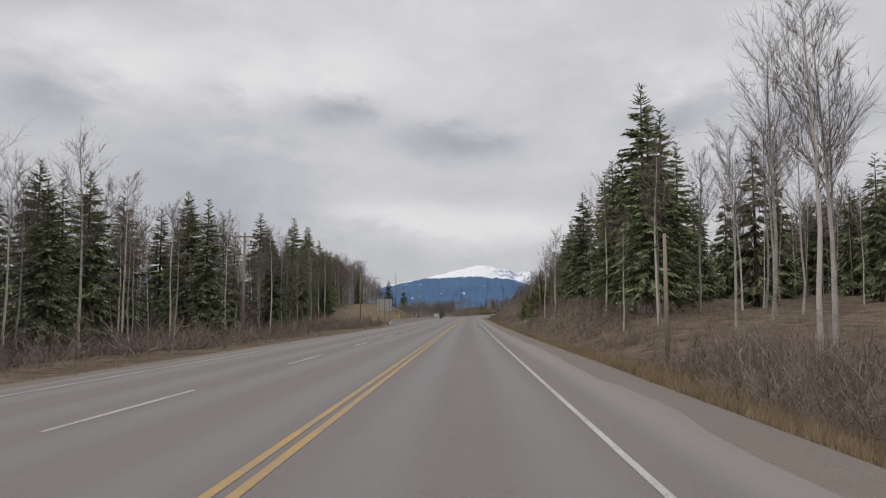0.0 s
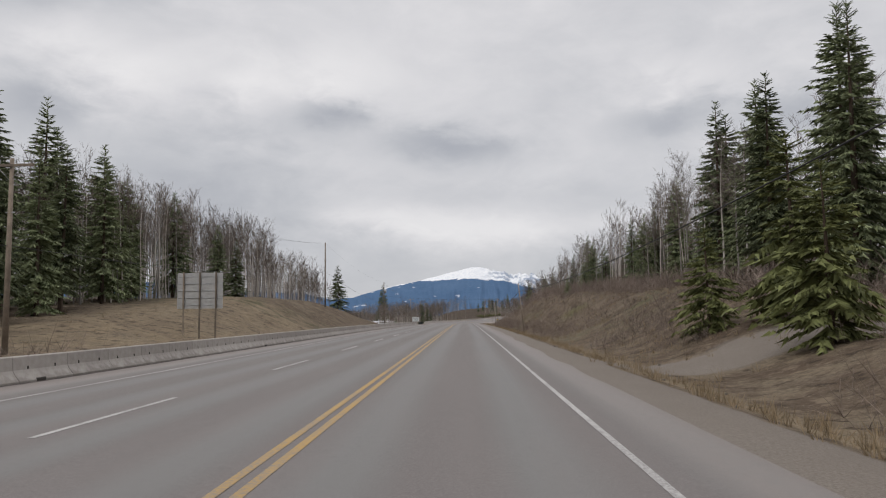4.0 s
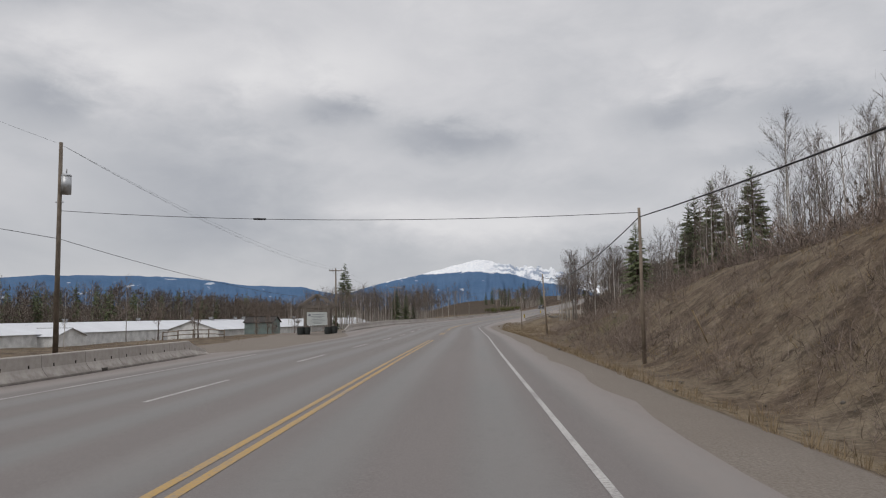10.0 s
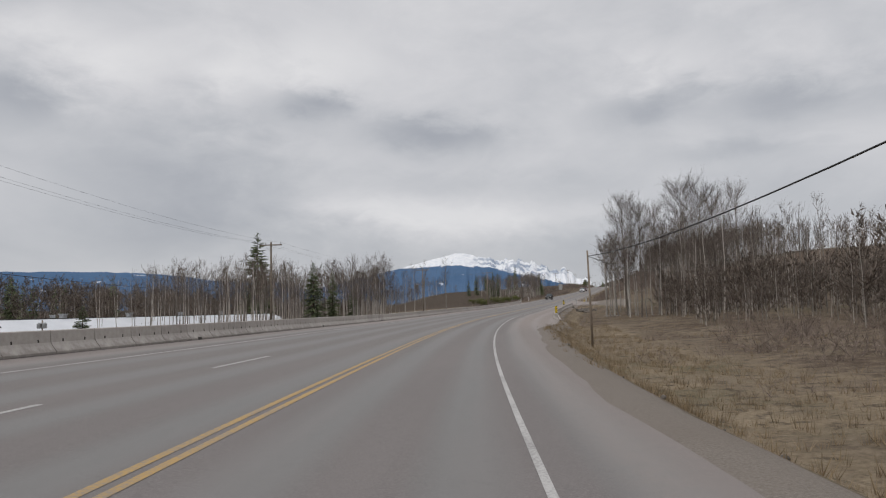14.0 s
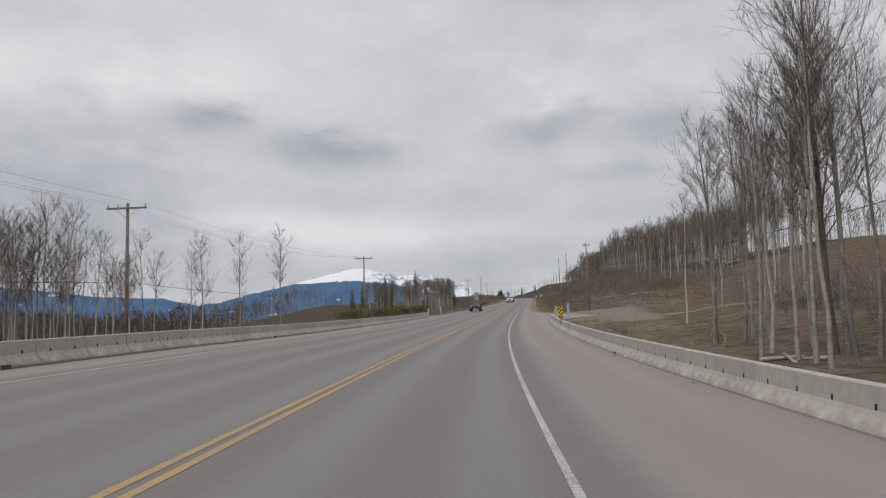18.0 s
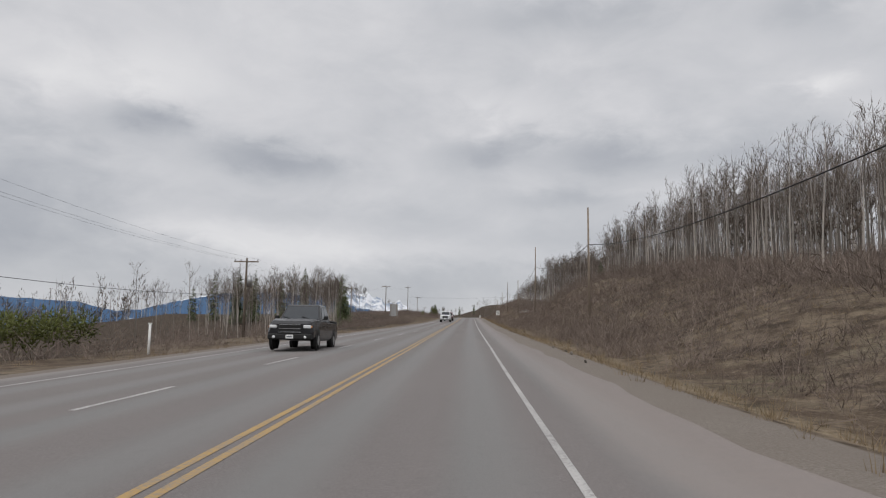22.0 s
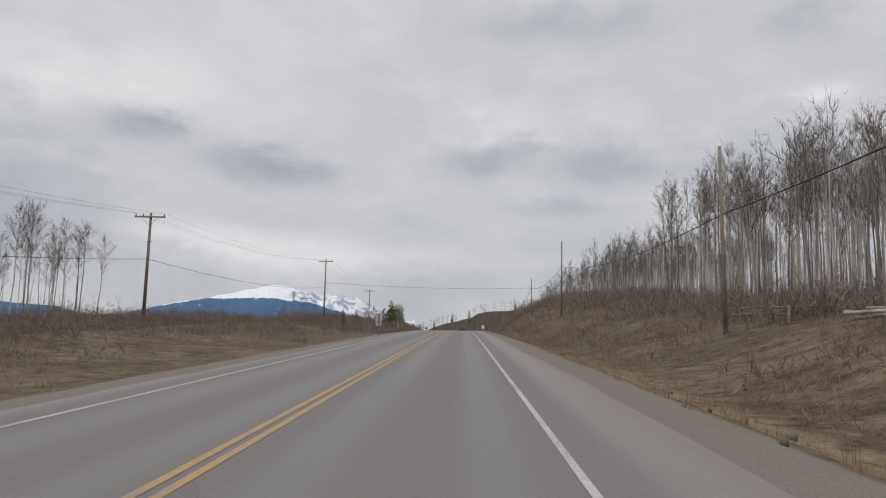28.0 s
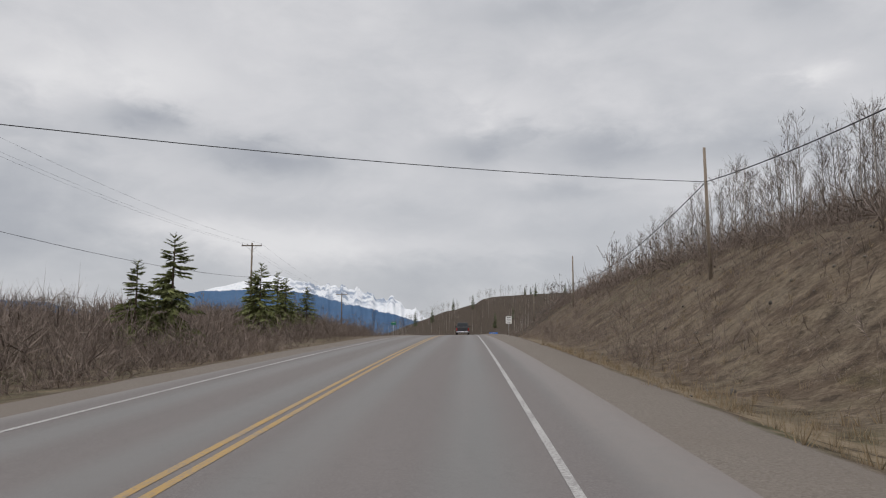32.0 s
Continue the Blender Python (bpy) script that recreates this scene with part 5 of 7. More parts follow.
for i, (s, n, h) in enumerate([(600, -24.5, 2.6), (601, -21.5, 2.8), (599, -18.5, 2.5), (603, -27.5, 2.2), (602, -16.5, 2.0), (609, -18.0, 2.2), (611, -15.8, 2.3), (607, -14.2, 1.9), (614, -19.5, 2.4), (598, -22.8, 2.3)]):
    shrub(s, n, h, 0.95, 400 + i)
brush = [p for p, keep in zip(brush, np.random.RandomState(19).rand(len(brush))) if keep < 0.6]
brush += spots_in(rng_d, 90, 8, 30, 9.4, 13.5, 0.9, 1.6, 1.0)
stamp("roadside_brush", "leafless reddish-brown willow and rose brush on the verges", "brush", BUSHES, brush, BRUSH)
THICKETS = [bush_shape(320 + i, 13, 1.0, 0.0115) for i in range(7)]
T = lambda count, s0, s1, n0, n1, lo, hi: spots_in(rng_d, count, s0, s1, n0, n1, lo, hi, 1.0)
thicket = clumped(T(420, 742, 850, -31, -10.5, 0.5, 1.0) + T(520, 853, 960, -26, -9.8, 1.2, 2.1) + T(420, 142, 345, 17.5, 25, 1.3, 2.3) + T(330, 600, 765, 21, 32, 1.3, 2.4) + T(420, 775, 1000, 17.5, 26, 1.4, 2.6)
                  + T(90, 55, 115, 10.5, 17, 0.9, 1.8) + T(130, 318, 372, 13.5, 24, 1.0, 2.0) + T(90, 8, 32, 9.8, 14.5, 0.9, 1.5) + T(300, 14, 130, -22, -12.0, 1.1, 2.4) + T(120, 360, 440, 16, 30, 0.9, 1.8), -0.25, 5.0, 87)
thicket += clumped(T(330, 142, 345, 10.5, 18.5, 0.55, 1.15) + T(420, 584, 765, 10.5, 23, 0.6, 1.2) + T(330, 775, 960, 10.5, 19, 0.6, 1.2), 0.06, 6.0, 88)
thicket += T(12, 238.5, 241.5, 9.4, 10.8, 1.1, 1.9) + T(5, 231, 232.2, 8.8, 9.4, 0.8, 1.2) + T(6, 211, 213, 9.2, 10.2, 0.8, 1.3) + T(30, 20, 30, 10.0, 13.0, 0.9, 1.6) + T(240, 618, 712, 9.6, 20, 0.8, 1.6) + T(300, 838, 900, -15.5, -6.8, 0.6, 1.25) + T(14, 852, 857, -6.8, -6.0, 0.6, 1.0) + T(120, 900, 945, -14, -8.8, 0.7, 1.3)
stamp("roadside_thicket", "rounded masses of dense dark brown leafless brush on banks and verges", "brush", THICKETS, thicket, BRUSH)
GRASSES = [grass_shape(340 + i) for i in range(6)]
grass = B(1500, 0, 60, 6.9, 8.8, 0.35, 0.62) + B(1100, -10, 140, 6.5, 8.4, 0.3, 0.6) + B(1500, 140, 345, 6.5, 8.6, 0.25, 0.55) + B(900, 590, 760, 6.6, 8.6, 0.25, 0.5) + B(1000, 760, 900, 6.6, 9, 0.25, 0.5) + B(2400, 345, 466, 6.8, 15, 0.3, 0.65) + clumped(B(1700, -10, 560, 6.1, 9.5, 0.25, 0.6) + B(1300, 560, 900, 6.3, 10, 0.25, 0.6) + B(2600, 140, 345, 9, 20, 0.2, 0.5) + B(900, -10, 140, 9, 18, 0.25, 0.7) + B(1500, 345, 560, 9, 26, 0.25, 0.6) + B(2000, 740, 900, 9, 24, 0.2, 0.55)
                + B(700, -10, 140, -13.5, -8.3, 0.25, 0.5) + B(1600, 130, 300, -34, -11, 0.2, 0.45) + B(900, 600, 900, -12, -5.6, 0.25, 0.5) + B(400, 300, 400, -26, -16, 0.25, 0.5) + B(2200, 584, 740, 9, 22, 0.2, 0.55) + B(2600, 142, 345, 9, 22, 0.25, 0.6) + B(3000, 760, 1000, 8, 24, 0.2, 0.55) + B(1500, 480, 590, 10, 40, 0.2, 0.5), -0.3, 4.0, 61)
grass += spots_in(rng_d, 900, 2, 42, 7.2, 9.6, 0.4, 0.75, 1.0)
stamp("dry_grass", "dry straw-coloured grass tufts along shoulder and banks", "grass", GRASSES, grass, STRAW)


# ---- built things ----
def bm_mesh(name, bm, mats, smooth_shade=False):
    me = bpy.data.meshes.new(name)
    bmesh.ops.recalc_face_normals(bm, faces=bm.faces)
    bm.to_mesh(me)
    bm.free()
    for m in mats if isinstance(mats, (list, tuple)) else [mats]:
        me.materials.append(m)
    if smooth_shade:
        for p in me.polygons:
            p.use_smooth = True
    return me


def add_box(bm, c, size, bevel=0.0, rot=None):
    """A box about c; rot: a rotation matrix."""
    m = Matrix.Translation(c) @ (rot.to_4x4() if rot else Matrix()) @ Matrix.Diagonal((*size, 1))
    r = bmesh.ops.create_cube(bm, size=1.0, matrix=m)
    if bevel:
        es = list({e for v in r["verts"] for e in v.link_edges})
        bmesh.ops.bevel(bm, geom=es, offset=bevel, segments=1, affect="EDGES")
    return bm


def add_rod(bm, a, b, r0, r1=None, sides=10):
    a, b = Vector(a), Vector(b)
    d = b - a
    m = Matrix.Translation((a + b) / 2) @ d.to_track_quat("Z", "Y").to_matrix().to_4x4()
    bmesh.ops.create_cone(bm, cap_ends=True, segments=sides, radius1=r0, radius2=r0 if r1 is None else r1, depth=d.length, matrix=m)
    return bm


def box(name, c, size, mat, parent, bevel=0.0, rot=None, label=""):
    return part(name, bm_mesh(name, add_box(bmesh.new(), c, size, bevel, rot), mat), parent, label)


def rod(name, a, b, r0, mat, parent, r1=None, sides=10, label=""):
    return part(name, bm_mesh(name, add_rod(bmesh.new(), a, b, r0, r1, sides), mat, True), parent, label)


def stand(name, s, n, label, category, turn=0.0, group="", road=False, dz=0.0):
    """An empty at a thing's base; its y axis runs along the road, turned by some degrees."""
    o = new(name)
    p = on_road(s, n, dz) if road else place(s, n, dz)
    o.matrix_basis = pose(p.x, p.y, p.z, 0, 0, heading(s) + turn)
    return tagged(o, label, category, group=group)


# concrete barriers
def barrier_mesh(name, length, slots=True, broken=False):
    """One precast length, its face towards -x, with lifting slots; y runs along it."""
    prof = [(0.28, 0.0), (0.28, 0.07), (0.14, 0.26), (0.10, 0.34), (0.095, 0.43), (0.08, 0.665), (0.055, 0.69)]
    ring = [(-x, z) for x, z in prof] + [(x, z) for x, z in reversed(prof)]
    cuts = [-length / 2, -length / 2 + 0.012]
    marks = [-length / 4, length / 4] if slots else []
    for m in marks:
        cuts += [m - 0.035, m + 0.035]
    cuts += [length / 2 - 0.012, length / 2]
    cuts = sorted(cuts)
    v, f = [], []
    k = len(ring)
    for i, y in enumerate(cuts):
        tuck = 0.03 if i in (0, len(cuts) - 1) else 0.0
        for x, z in ring:
            v.append((x * (1 - tuck * 2), y, max(0.0, z - tuck * (z > 0.5))))
    slot_faces = []
    for i in range(len(cuts) - 1):
        is_slot = any(abs((cuts[i] + cuts[i + 1]) / 2 - m) < 0.01 for m in marks)
        for j in range(k):
            a, b = i * k + j, i * k + (j + 1) % k
            if is_slot and ring[j][0] < 0 and abs(ring[j][1] - 0.34) < 0.01:
                base = len(v)
                c = [Vector(v[q]) for q in (a, b, b + k, a + k)]
                v += [tuple(p + Vector((0.06, 0, 0))) for p in c]
                for e in range(4):
                    q = (a, b, b + k, a + k)
                    slot_faces.append(len(f))
                    f.append((q[e], q[(e + 1) % 4], base + (e + 1) % 4, base + e))
                slot_faces.append(len(f))
                f.append((base, base + 1, base + 2, base + 3))
            else:
                f.append((a, b, b + k, a + k))
    f.append(tuple(range(k - 1, -1, -1)))
    f.append(tuple(range((len(cuts) - 1) * k, len(cuts) * k)))
    me = mesh_from(name, v, f, [CONCRETE, SLOT_DARK])
    for i in slot_faces:
        me.polygons[i].material_index = 1
    return me


# near-black concrete: the shade inside slots and openings is put into the colour
SLOT_DARK = material("shadowed_slot_concrete", (0.07, 0.062, 0.055), 0.95, vary=0.3, bump=0)


def barrier_end_mesh(length):
    """The sloped end of a barrier: full height at +y, down to the ground at -y."""
    prof = [(0.28, 0.0), (0.28, 0.07), (0.14, 0.26), (0.10, 0.34), (0.08, 0.665), (0.055, 0.69)]
    ring = [(-x, z) for x, z in prof] + [(x, z) for x, z in reversed(prof)]
    v, f, k = [], [], len(ring)
    for i, (y, h) in enumerate(((-length / 2, 0.28), (-length / 6, 0.5), (length / 6, 0.68), (length / 2, 1.0))):
        for x, z in ring:
            v.append((x, y, z * h))
    for i in range(3):
        for j in range(k):
            f.append((i * k + j, i * k + (j + 1) % k, (i + 1) * k + (j + 1) % k, (i + 1) * k + j))
    f.append(tuple(range(k - 1, -1, -1)))
    f.append(tuple(range(3 * k, 4 * k)))
    return mesh_from("sloped_end", v, f, CONCRETE)


SEG = 2.5
SEGMENT, SLOPED = barrier_mesh("barrier_segment", SEG - 0.012), barrier_end_mesh(SEG - 0.012)


# solid dark block, added in place of a shaded opening
DRAIN = bm_mesh("drain_opening", add_box(bmesh.new(), (-0.2, 0.3, 0.055), (0.175, 0.42, 0.11), 0.012), SLOT_DARK)


def barrier_row(label, s0, s1, line, flip, end_start=True, end_stop=True):
    root = stand("concrete_barrier", s0, line(s0), label, "barrier", road=True, group="concrete barriers")
    inv = root.matrix_basis.inverted()
    count = int((s1 - s0) / SEG)
    for i in range(count):
        a, b = s0 + SEG * i, s0 + SEG * (i + 1)
        pa, pb = on_road(a, line(a), -0.01), on_road(b, line(b), -0.01)
        d = pb - pa
        yaw = math.degrees(math.atan2(-d.x, d.y))
        pitch = math.degrees(math.atan2(d.z, d.xy.length))
        first, last = i == 0 and end_start, i == count - 1 and end_stop
        turn = 180 if flip else 0
        if first or last:
            me, turn = SLOPED, 0 if first else 180
        else:
            me = SEGMENT
        c = (pa + pb) / 2
        m = pose(c.x, c.y, c.z, pitch, 0, yaw) @ pose(0, 0, 0, 0, 0, turn)
        o = new("sloped_end" if me is SLOPED else "barrier_segment", me)
        o.parent = root
        o.matrix_basis = inv @ m
        if i % 9 == 5 and me is SEGMENT:
            d = part("drain_opening", DRAIN, root, "dark block for the shade in a drain opening at the foot")
            d.matrix_basis = inv @ m
    return root


barrier_row("long weathered precast concrete barrier along the far shoulder", 116, 299, FAR_BARRIER, True)
barrier_row("long weathered precast concrete barrier above the valley", 341.5, 588, VALLEY_BARRIER, True)
barrier_row("dusty precast concrete barrier on the inside of the curve", 464, 551.6, lambda s: table(s, (464, 9.1), (470, 8.5), (480, 8.05), (500, 7.55), (530, 7.1), (551, 7.2)), False)


# power poles and cables
def pole(s, n, top, label, arm=0.0, arms=1, lean=(0.0, 0.0), drum=False, group="wooden utility poles", girth=1.0):
    """A wooden pole whose top lies top metres over the road beside it."""
    g = float(ground(s, n))
    zt = float(np.interp(s, S_LINE, Z_LINE)) + top
    root = stand("utility_pole", s, n, label, "utility pole", group=group)
    h = max(4.0, zt - g)
    tip = Vector((lean[0], lean[1], h))
    rod("shaft", (0, 0, -0.5), tip, 0.14 * girth, POLE_WOOD, root, 0.09 * girth, 12)
    at = lambda z: Vector((lean[0] * z / h, lean[1] * z / h, z))
    for k in range(arms if arm else 0):
        z = h - 0.35 - 0.75 * k
        box("crossarm", at(z) + Vector((0, -0.14, 0)), (arm, 0.09, 0.12), POLE_WOOD, root, 0.01)
        for sx in (-1, 1):
            rod("brace", at(z - 0.65) + Vector((0.05 * sx, -0.13, 0)), at(z - 0.04) + Vector((arm * 0.27 * sx, -0.17, 0)), 0.014, STEEL, root, sides=5)
        for q in (-0.46, -0.22, 0.46):
            ins = rod("insulator", at(z + 0.06) + Vector((arm * q, -0.14, 0)), at(z + 0.26) + Vector((arm * q, -0.14, 0)), 0.045, GLASS_INS, root, 0.03, 8)
    if drum:
        d = rod("transformer", at(h - 2.7) + Vector((0.38, -0.1, 0)), at(h - 1.75) + Vector((0.38, -0.1, 0)), 0.25, STEEL, root, sides=14, label="grey drum transformer")
        lid = bm_mesh("lid", add_rod(bmesh.new(), at(h - 1.75) + Vector((0.38, -0.1, 0)), at(h - 1.66) + Vector((0.38, -0.1, 0)), 0.265, 0.18, 14), STEEL)
        part("lid", lid, d)
        rod("bushing", at(h - 1.66) + Vector((0.38, -0.1, 0)), at(h - 1.4) + Vector((0.38, -0.1, 0)), 0.03, GLASS_INS, root)
    rod("cable_clamp", at(h * 0.72) + Vector((-0.2, 0, 0)), at(h * 0.72) + Vector((0.2, 0, 0)), 0.03, STEEL, root, sides=6)
    return root.matrix_basis, h, at


R_POLES = [(34.0, 10.6, 5.0, (0, 0)), (112, 12.5, 7.0, (-0.5, 0.0)), (206.7, 9.4, 5.5, (-0.7, 0.2)), (296, 9.7, 6.0, (0, 0)), (356.0, 11.6, 6.5, (-0.45, 0)), (423, 10.1, 5.5, (-0.15, 0)), (505, 27.0, 8.0, (0, 0)), (588, 14.0, 10.1, (-0.1, 0)),
           (649, 13.7, 11.7, (-0.1, 0)), (713, 14.0, 13.5, (0, 0)), (780, 15.2, 10.4, (-0.1, 0)), (847, 15.7, 12.7, (0, 0)), (897, 16.0, 10.9, (-0.1, 0)), (952, 16.0, 10.0, (0, 0)), (1010, 16.0, 9.0, (0, 0))]
L_POLES = [(-12, -17.5, 8.2, 0, 0), (64, -17.0, 8.4, 2.2, 0), (143, -18.5, 8.8, 2.2, 0), (232, -20.5, 13.6, 0, 0), (300.7, -18.5, 10.6, 0, 1), (371.6, -17.0, 8.7, 1.9, 0), (445, -21.0, 8.9, 2.4, 0), (517, -20.0, 8.7, 2.6, 0), (580, -18.4, 8.9, 2.6, 0),
           (650.5, -19.0, 6.6, 2.4, 1), (722, -20.0, 6.2, 2.4, 0), (800, -22.0, 9.1, 2.4, 0), (872, -21.4, 11.6, 2.4, 0), (943, -22.6, 10.7, 2.4, 0), (1010, -23, 9.5, 2.4, 0)]


def cable(name, spans, radius, label, group=""):
    """Hanging cables, one thing for each span: both ends, and the sag in metres."""
    for a, b, sag in spans:
        t = np.linspace(0, 1, 17)[:, None]
        pts = np.array(a) * (1 - t) + np.array(b) * t
        pts[:, 2] -= 4 * sag * (t * (1 - t))[:, 0]
        mid = pts.mean(0)
        v, f = tube(pts - mid, np.full(17, radius), 5)
        o = new(name, tri_mesh(name, v, f, WIRE))
        o.location = mid
        tagged(o, label, "overhead cable", group=group)
    return o, pts - mid


r_hang, r_top = [], []
for i, (s, n, top, lean) in enumerate(R_POLES):
    m, h, at = pole(s, n, top, "weathered bare wooden utility pole on the bank", 1.0 if i == 7 else 0.0, 1, lean, girth=0.68 if i in (1, 2, 3, 5, 7) else 0.85)
    r_hang.append(m @ at(h - (1.95 if i == 12 else 3.5) if i >= 7 else h - (1.0 if i == 2 else 0.4)))
    r_top.append(m @ at(h - 0.2))
l_hang, l_high, l_arm = [], [], []
for s, n, top, arm, drum in L_POLES:
    m, h, at = pole(s, n, top, "tall wooden utility pole with a timber crossarm" if arm else "tall bare wooden utility pole beside the road", arm, 1, (0, 0), bool(drum))
    l_hang.append(m @ at(h * 0.55))
    l_high.append(m @ at(h * 0.68))
    l_arm.append([m @ (at(h - 0.1) + Vector((arm * q, -0.14, 0))) for q in (-0.46, -0.22, 0.46)])
cable("telephone_cable", [(a, b, 1.1) for a, b in zip(r_hang, r_hang[1:])], 0.026, "black telephone cable strung along the bank", "bank cable")
cable("service_cable", [(a, b, 0.9) for a, b in zip(l_hang, l_hang[1:])], 0.015, "thin dark cable strung along the far poles", "service cable")
cable("power_cable", [(a[k], b[k], 1.0) for a, b in zip(l_arm, l_arm[1:]) for k in range(3)], 0.005, "thin power conductor along the far poles", "power conductors")
crossing, line = cable("road_crossing_cable", [(l_high[4], r_top[3], 0.4)], 0.014, "dark cable crossing above the highway")
rod("splice_case", Vector(line[6]) * 0.95 + Vector(line[5]) * 0.05, Vector(line[6]) * 0.7 + Vector(line[7]) * 0.3, 0.045, WIRE, crossing, label="black splice case on the cable")
cable("road_crossing_cable", [(on_road(872, -21.4, 8.0), r_hang[12], 0.5)], 0.018, "dark cable crossing above the highway")


# signs
def rounded_plate(w, h, t, r=0.04):
    bm = bmesh.new()
    pts = []
    for cx, cz, a0 in ((w / 2 - r, h / 2 - r, 0), (-w / 2 + r, h / 2 - r, 90), (-w / 2 + r, -h / 2 + r, 180), (w / 2 - r, -h / 2 + r, 270)):
        for k in range(4):
            a = radians(a0 + 30 * k)
            pts.append((cx + r * math.cos(a), cz + r * math.sin(a)))
    front = [bm.verts.new((x, -t / 2, z)) for x, z in pts]
    back = [bm.verts.new((x, t / 2, z)) for x, z in pts]
    bm.faces.new(front)
    bm.faces.new(back[::-1])
    for i in range(len(pts)):
        j = (i + 1) % len(pts)
        bm.faces.new((front[i], back[i], back[j], front[j]))
    return bm


def band(x0, z0, x1, z1, w, y):
    """A flat bar between two points of a sign's face."""
    bm = bmesh.new()
    d = Vector((x1 - x0, 0, z1 - z0)).normalized()
    q = Vector((-d.z, 0, d.x)) * w / 2
    a, b = Vector((x0, y, z0)), Vector((x1, y, z1))
    vs = [bm.verts.new(p) for p in (a - q, b - q, b + q, a + q)] + [bm.verts.new(p + Vector((0, 0.003, 0))) for p in (a - q, b - q, b + q, a + q)]
    for f in ((0, 1, 2, 3), (7, 6, 5, 4), (0, 4, 5, 1), (1, 5, 6, 2), (2, 6, 7, 3), (3, 7, 4, 0)):
        bm.faces.new([vs[i] for i in f])
    return bm


def clipped_stripes(w, h, rising, y):
    """Diagonal black stripes that end at the plate's edges."""
    out = []
    pitch, wide = 0.27, 0.13
    sign = 1 if rising else -1
    for k in range(-1, 5):
        z0 = -h / 2 + pitch * k - 0.02
        poly = [(-w / 2, z0), (w / 2, z0 + sign * w), (w / 2, z0 + sign * w + wide), (-w / 2, z0 + wide)]
        poly = [(x, min(max(z, -h / 2 + 0.012), h / 2 - 0.012)) for x, z in poly]
        if abs(poly[0][1] - poly[3][1]) + abs(poly[1][1] - poly[2][1]) < 0.02:
            continue
        bm = bmesh.new()
        f = [bm.verts.new((x * 0.97, y, z)) for x, z in poly]
        b = [bm.verts.new((x * 0.97, y + 0.003, z)) for x, z in poly]
        bm.faces.new(f)
        bm.faces.new(b[::-1])
        for i in range(4):
            bm.faces.new((f[i], b[i], b[(i + 1) % 4], f[(i + 1) % 4]))
        out.append(bm)
    return out


def hazard_marker(s, n, rising, base=0.68, turn=0.0):
    """Its face looks back along the road."""
    root = stand("hazard_marker", s, n, "yellow and black striped hazard marker on a barrier", "road sign", turn, road=True, group="hazard markers")
    rod("post", (0, 0, base - 0.25), (0, 0, base + 1.02), 0.03, STEEL, root)
    box("bracket", (0, 0, base + 0.02), (0.1, 0.34, 0.04), STEEL, root, 0.005)
    panel = part("panel", bm_mesh("panel", rounded_plate(0.32, 0.92, 0.006), SIGN_YELLOW), root, at=Matrix.Translation((0, -0.04, base + 0.62)))
    for bm in clipped_stripes(0.32, 0.92, rising, -0.0075):
        part("stripe", bm_mesh("stripe", bm, BLACK), panel, "black diagonal stripe")


hazard_marker(127.5, -9.75, False)
hazard_marker(468.6, 8.6, True)
hazard_marker(526.5, 7.0, True)


def text_mesh(body, size, mat, name):
    cu = bpy.data.curves.new(name, "FONT")
    cu.body, cu.size, cu.align_x, cu.align_y, cu.extrude = body, size, "CENTER", "CENTER", 0.0015
    me = bpy.data.meshes.new_from_object(bpy.data.objects.new("tmp", cu))
    me.materials.clear()
    me.materials.append(mat)
    return me


def speed_sign(s, n):
    root = stand("speed_limit_sign", s, n, "white speed limit sign reading 90 km/h with an upward arrow", "road sign", 2)
    box("post", (0, 0.05, 1.2), (0.1, 0.1, 3.4), POLE_WOOD, root, 0.006)
    panel = part("panel", bm_mesh("panel", rounded_plate(0.75, 0.95, 0.006), SIGN_WHITE), root, at=Matrix.Translation((0, -0.01, 2.3)))
    up = Matrix.Rotation(radians(90), 4, "X")
    part("numerals", text_mesh("90", 0.5, BLACK, "numerals"), panel, "black numerals 90", at=Matrix.Translation((0, -0.006, -0.02)) @ up)
    part("unit_lettering", text_mesh("km/h", 0.2, BLACK, "unit_lettering"), panel, "black lettering km/h", at=Matrix.Translation((0, -0.006, -0.32)) @ up)
    bm = bmesh.new()
    vs = [bm.verts.new((x, -0.007, z)) for x, z in ((-0.17, 0.27), (0.17, 0.27), (0.0, 0.41))]
    bm.faces.new(vs)
    part("arrow", bm_mesh("arrow", bmesh.ops.solidify(bm, geom=bm.faces[:], thickness=0.003) and bm, BLACK), panel, "black upward arrow")
    for z in (0.44, -0.44):
        part("border", bm_mesh("border", band(-0.33, z, 0.33, z, 0.018, -0.006), BLACK), panel)
    for x in (0.345, -0.345):
        part("border", bm_mesh("border", band(x, -0.43, x, 0.43, 0.018, -0.006), BLACK), panel)


speed_sign(737.5, 8.3)


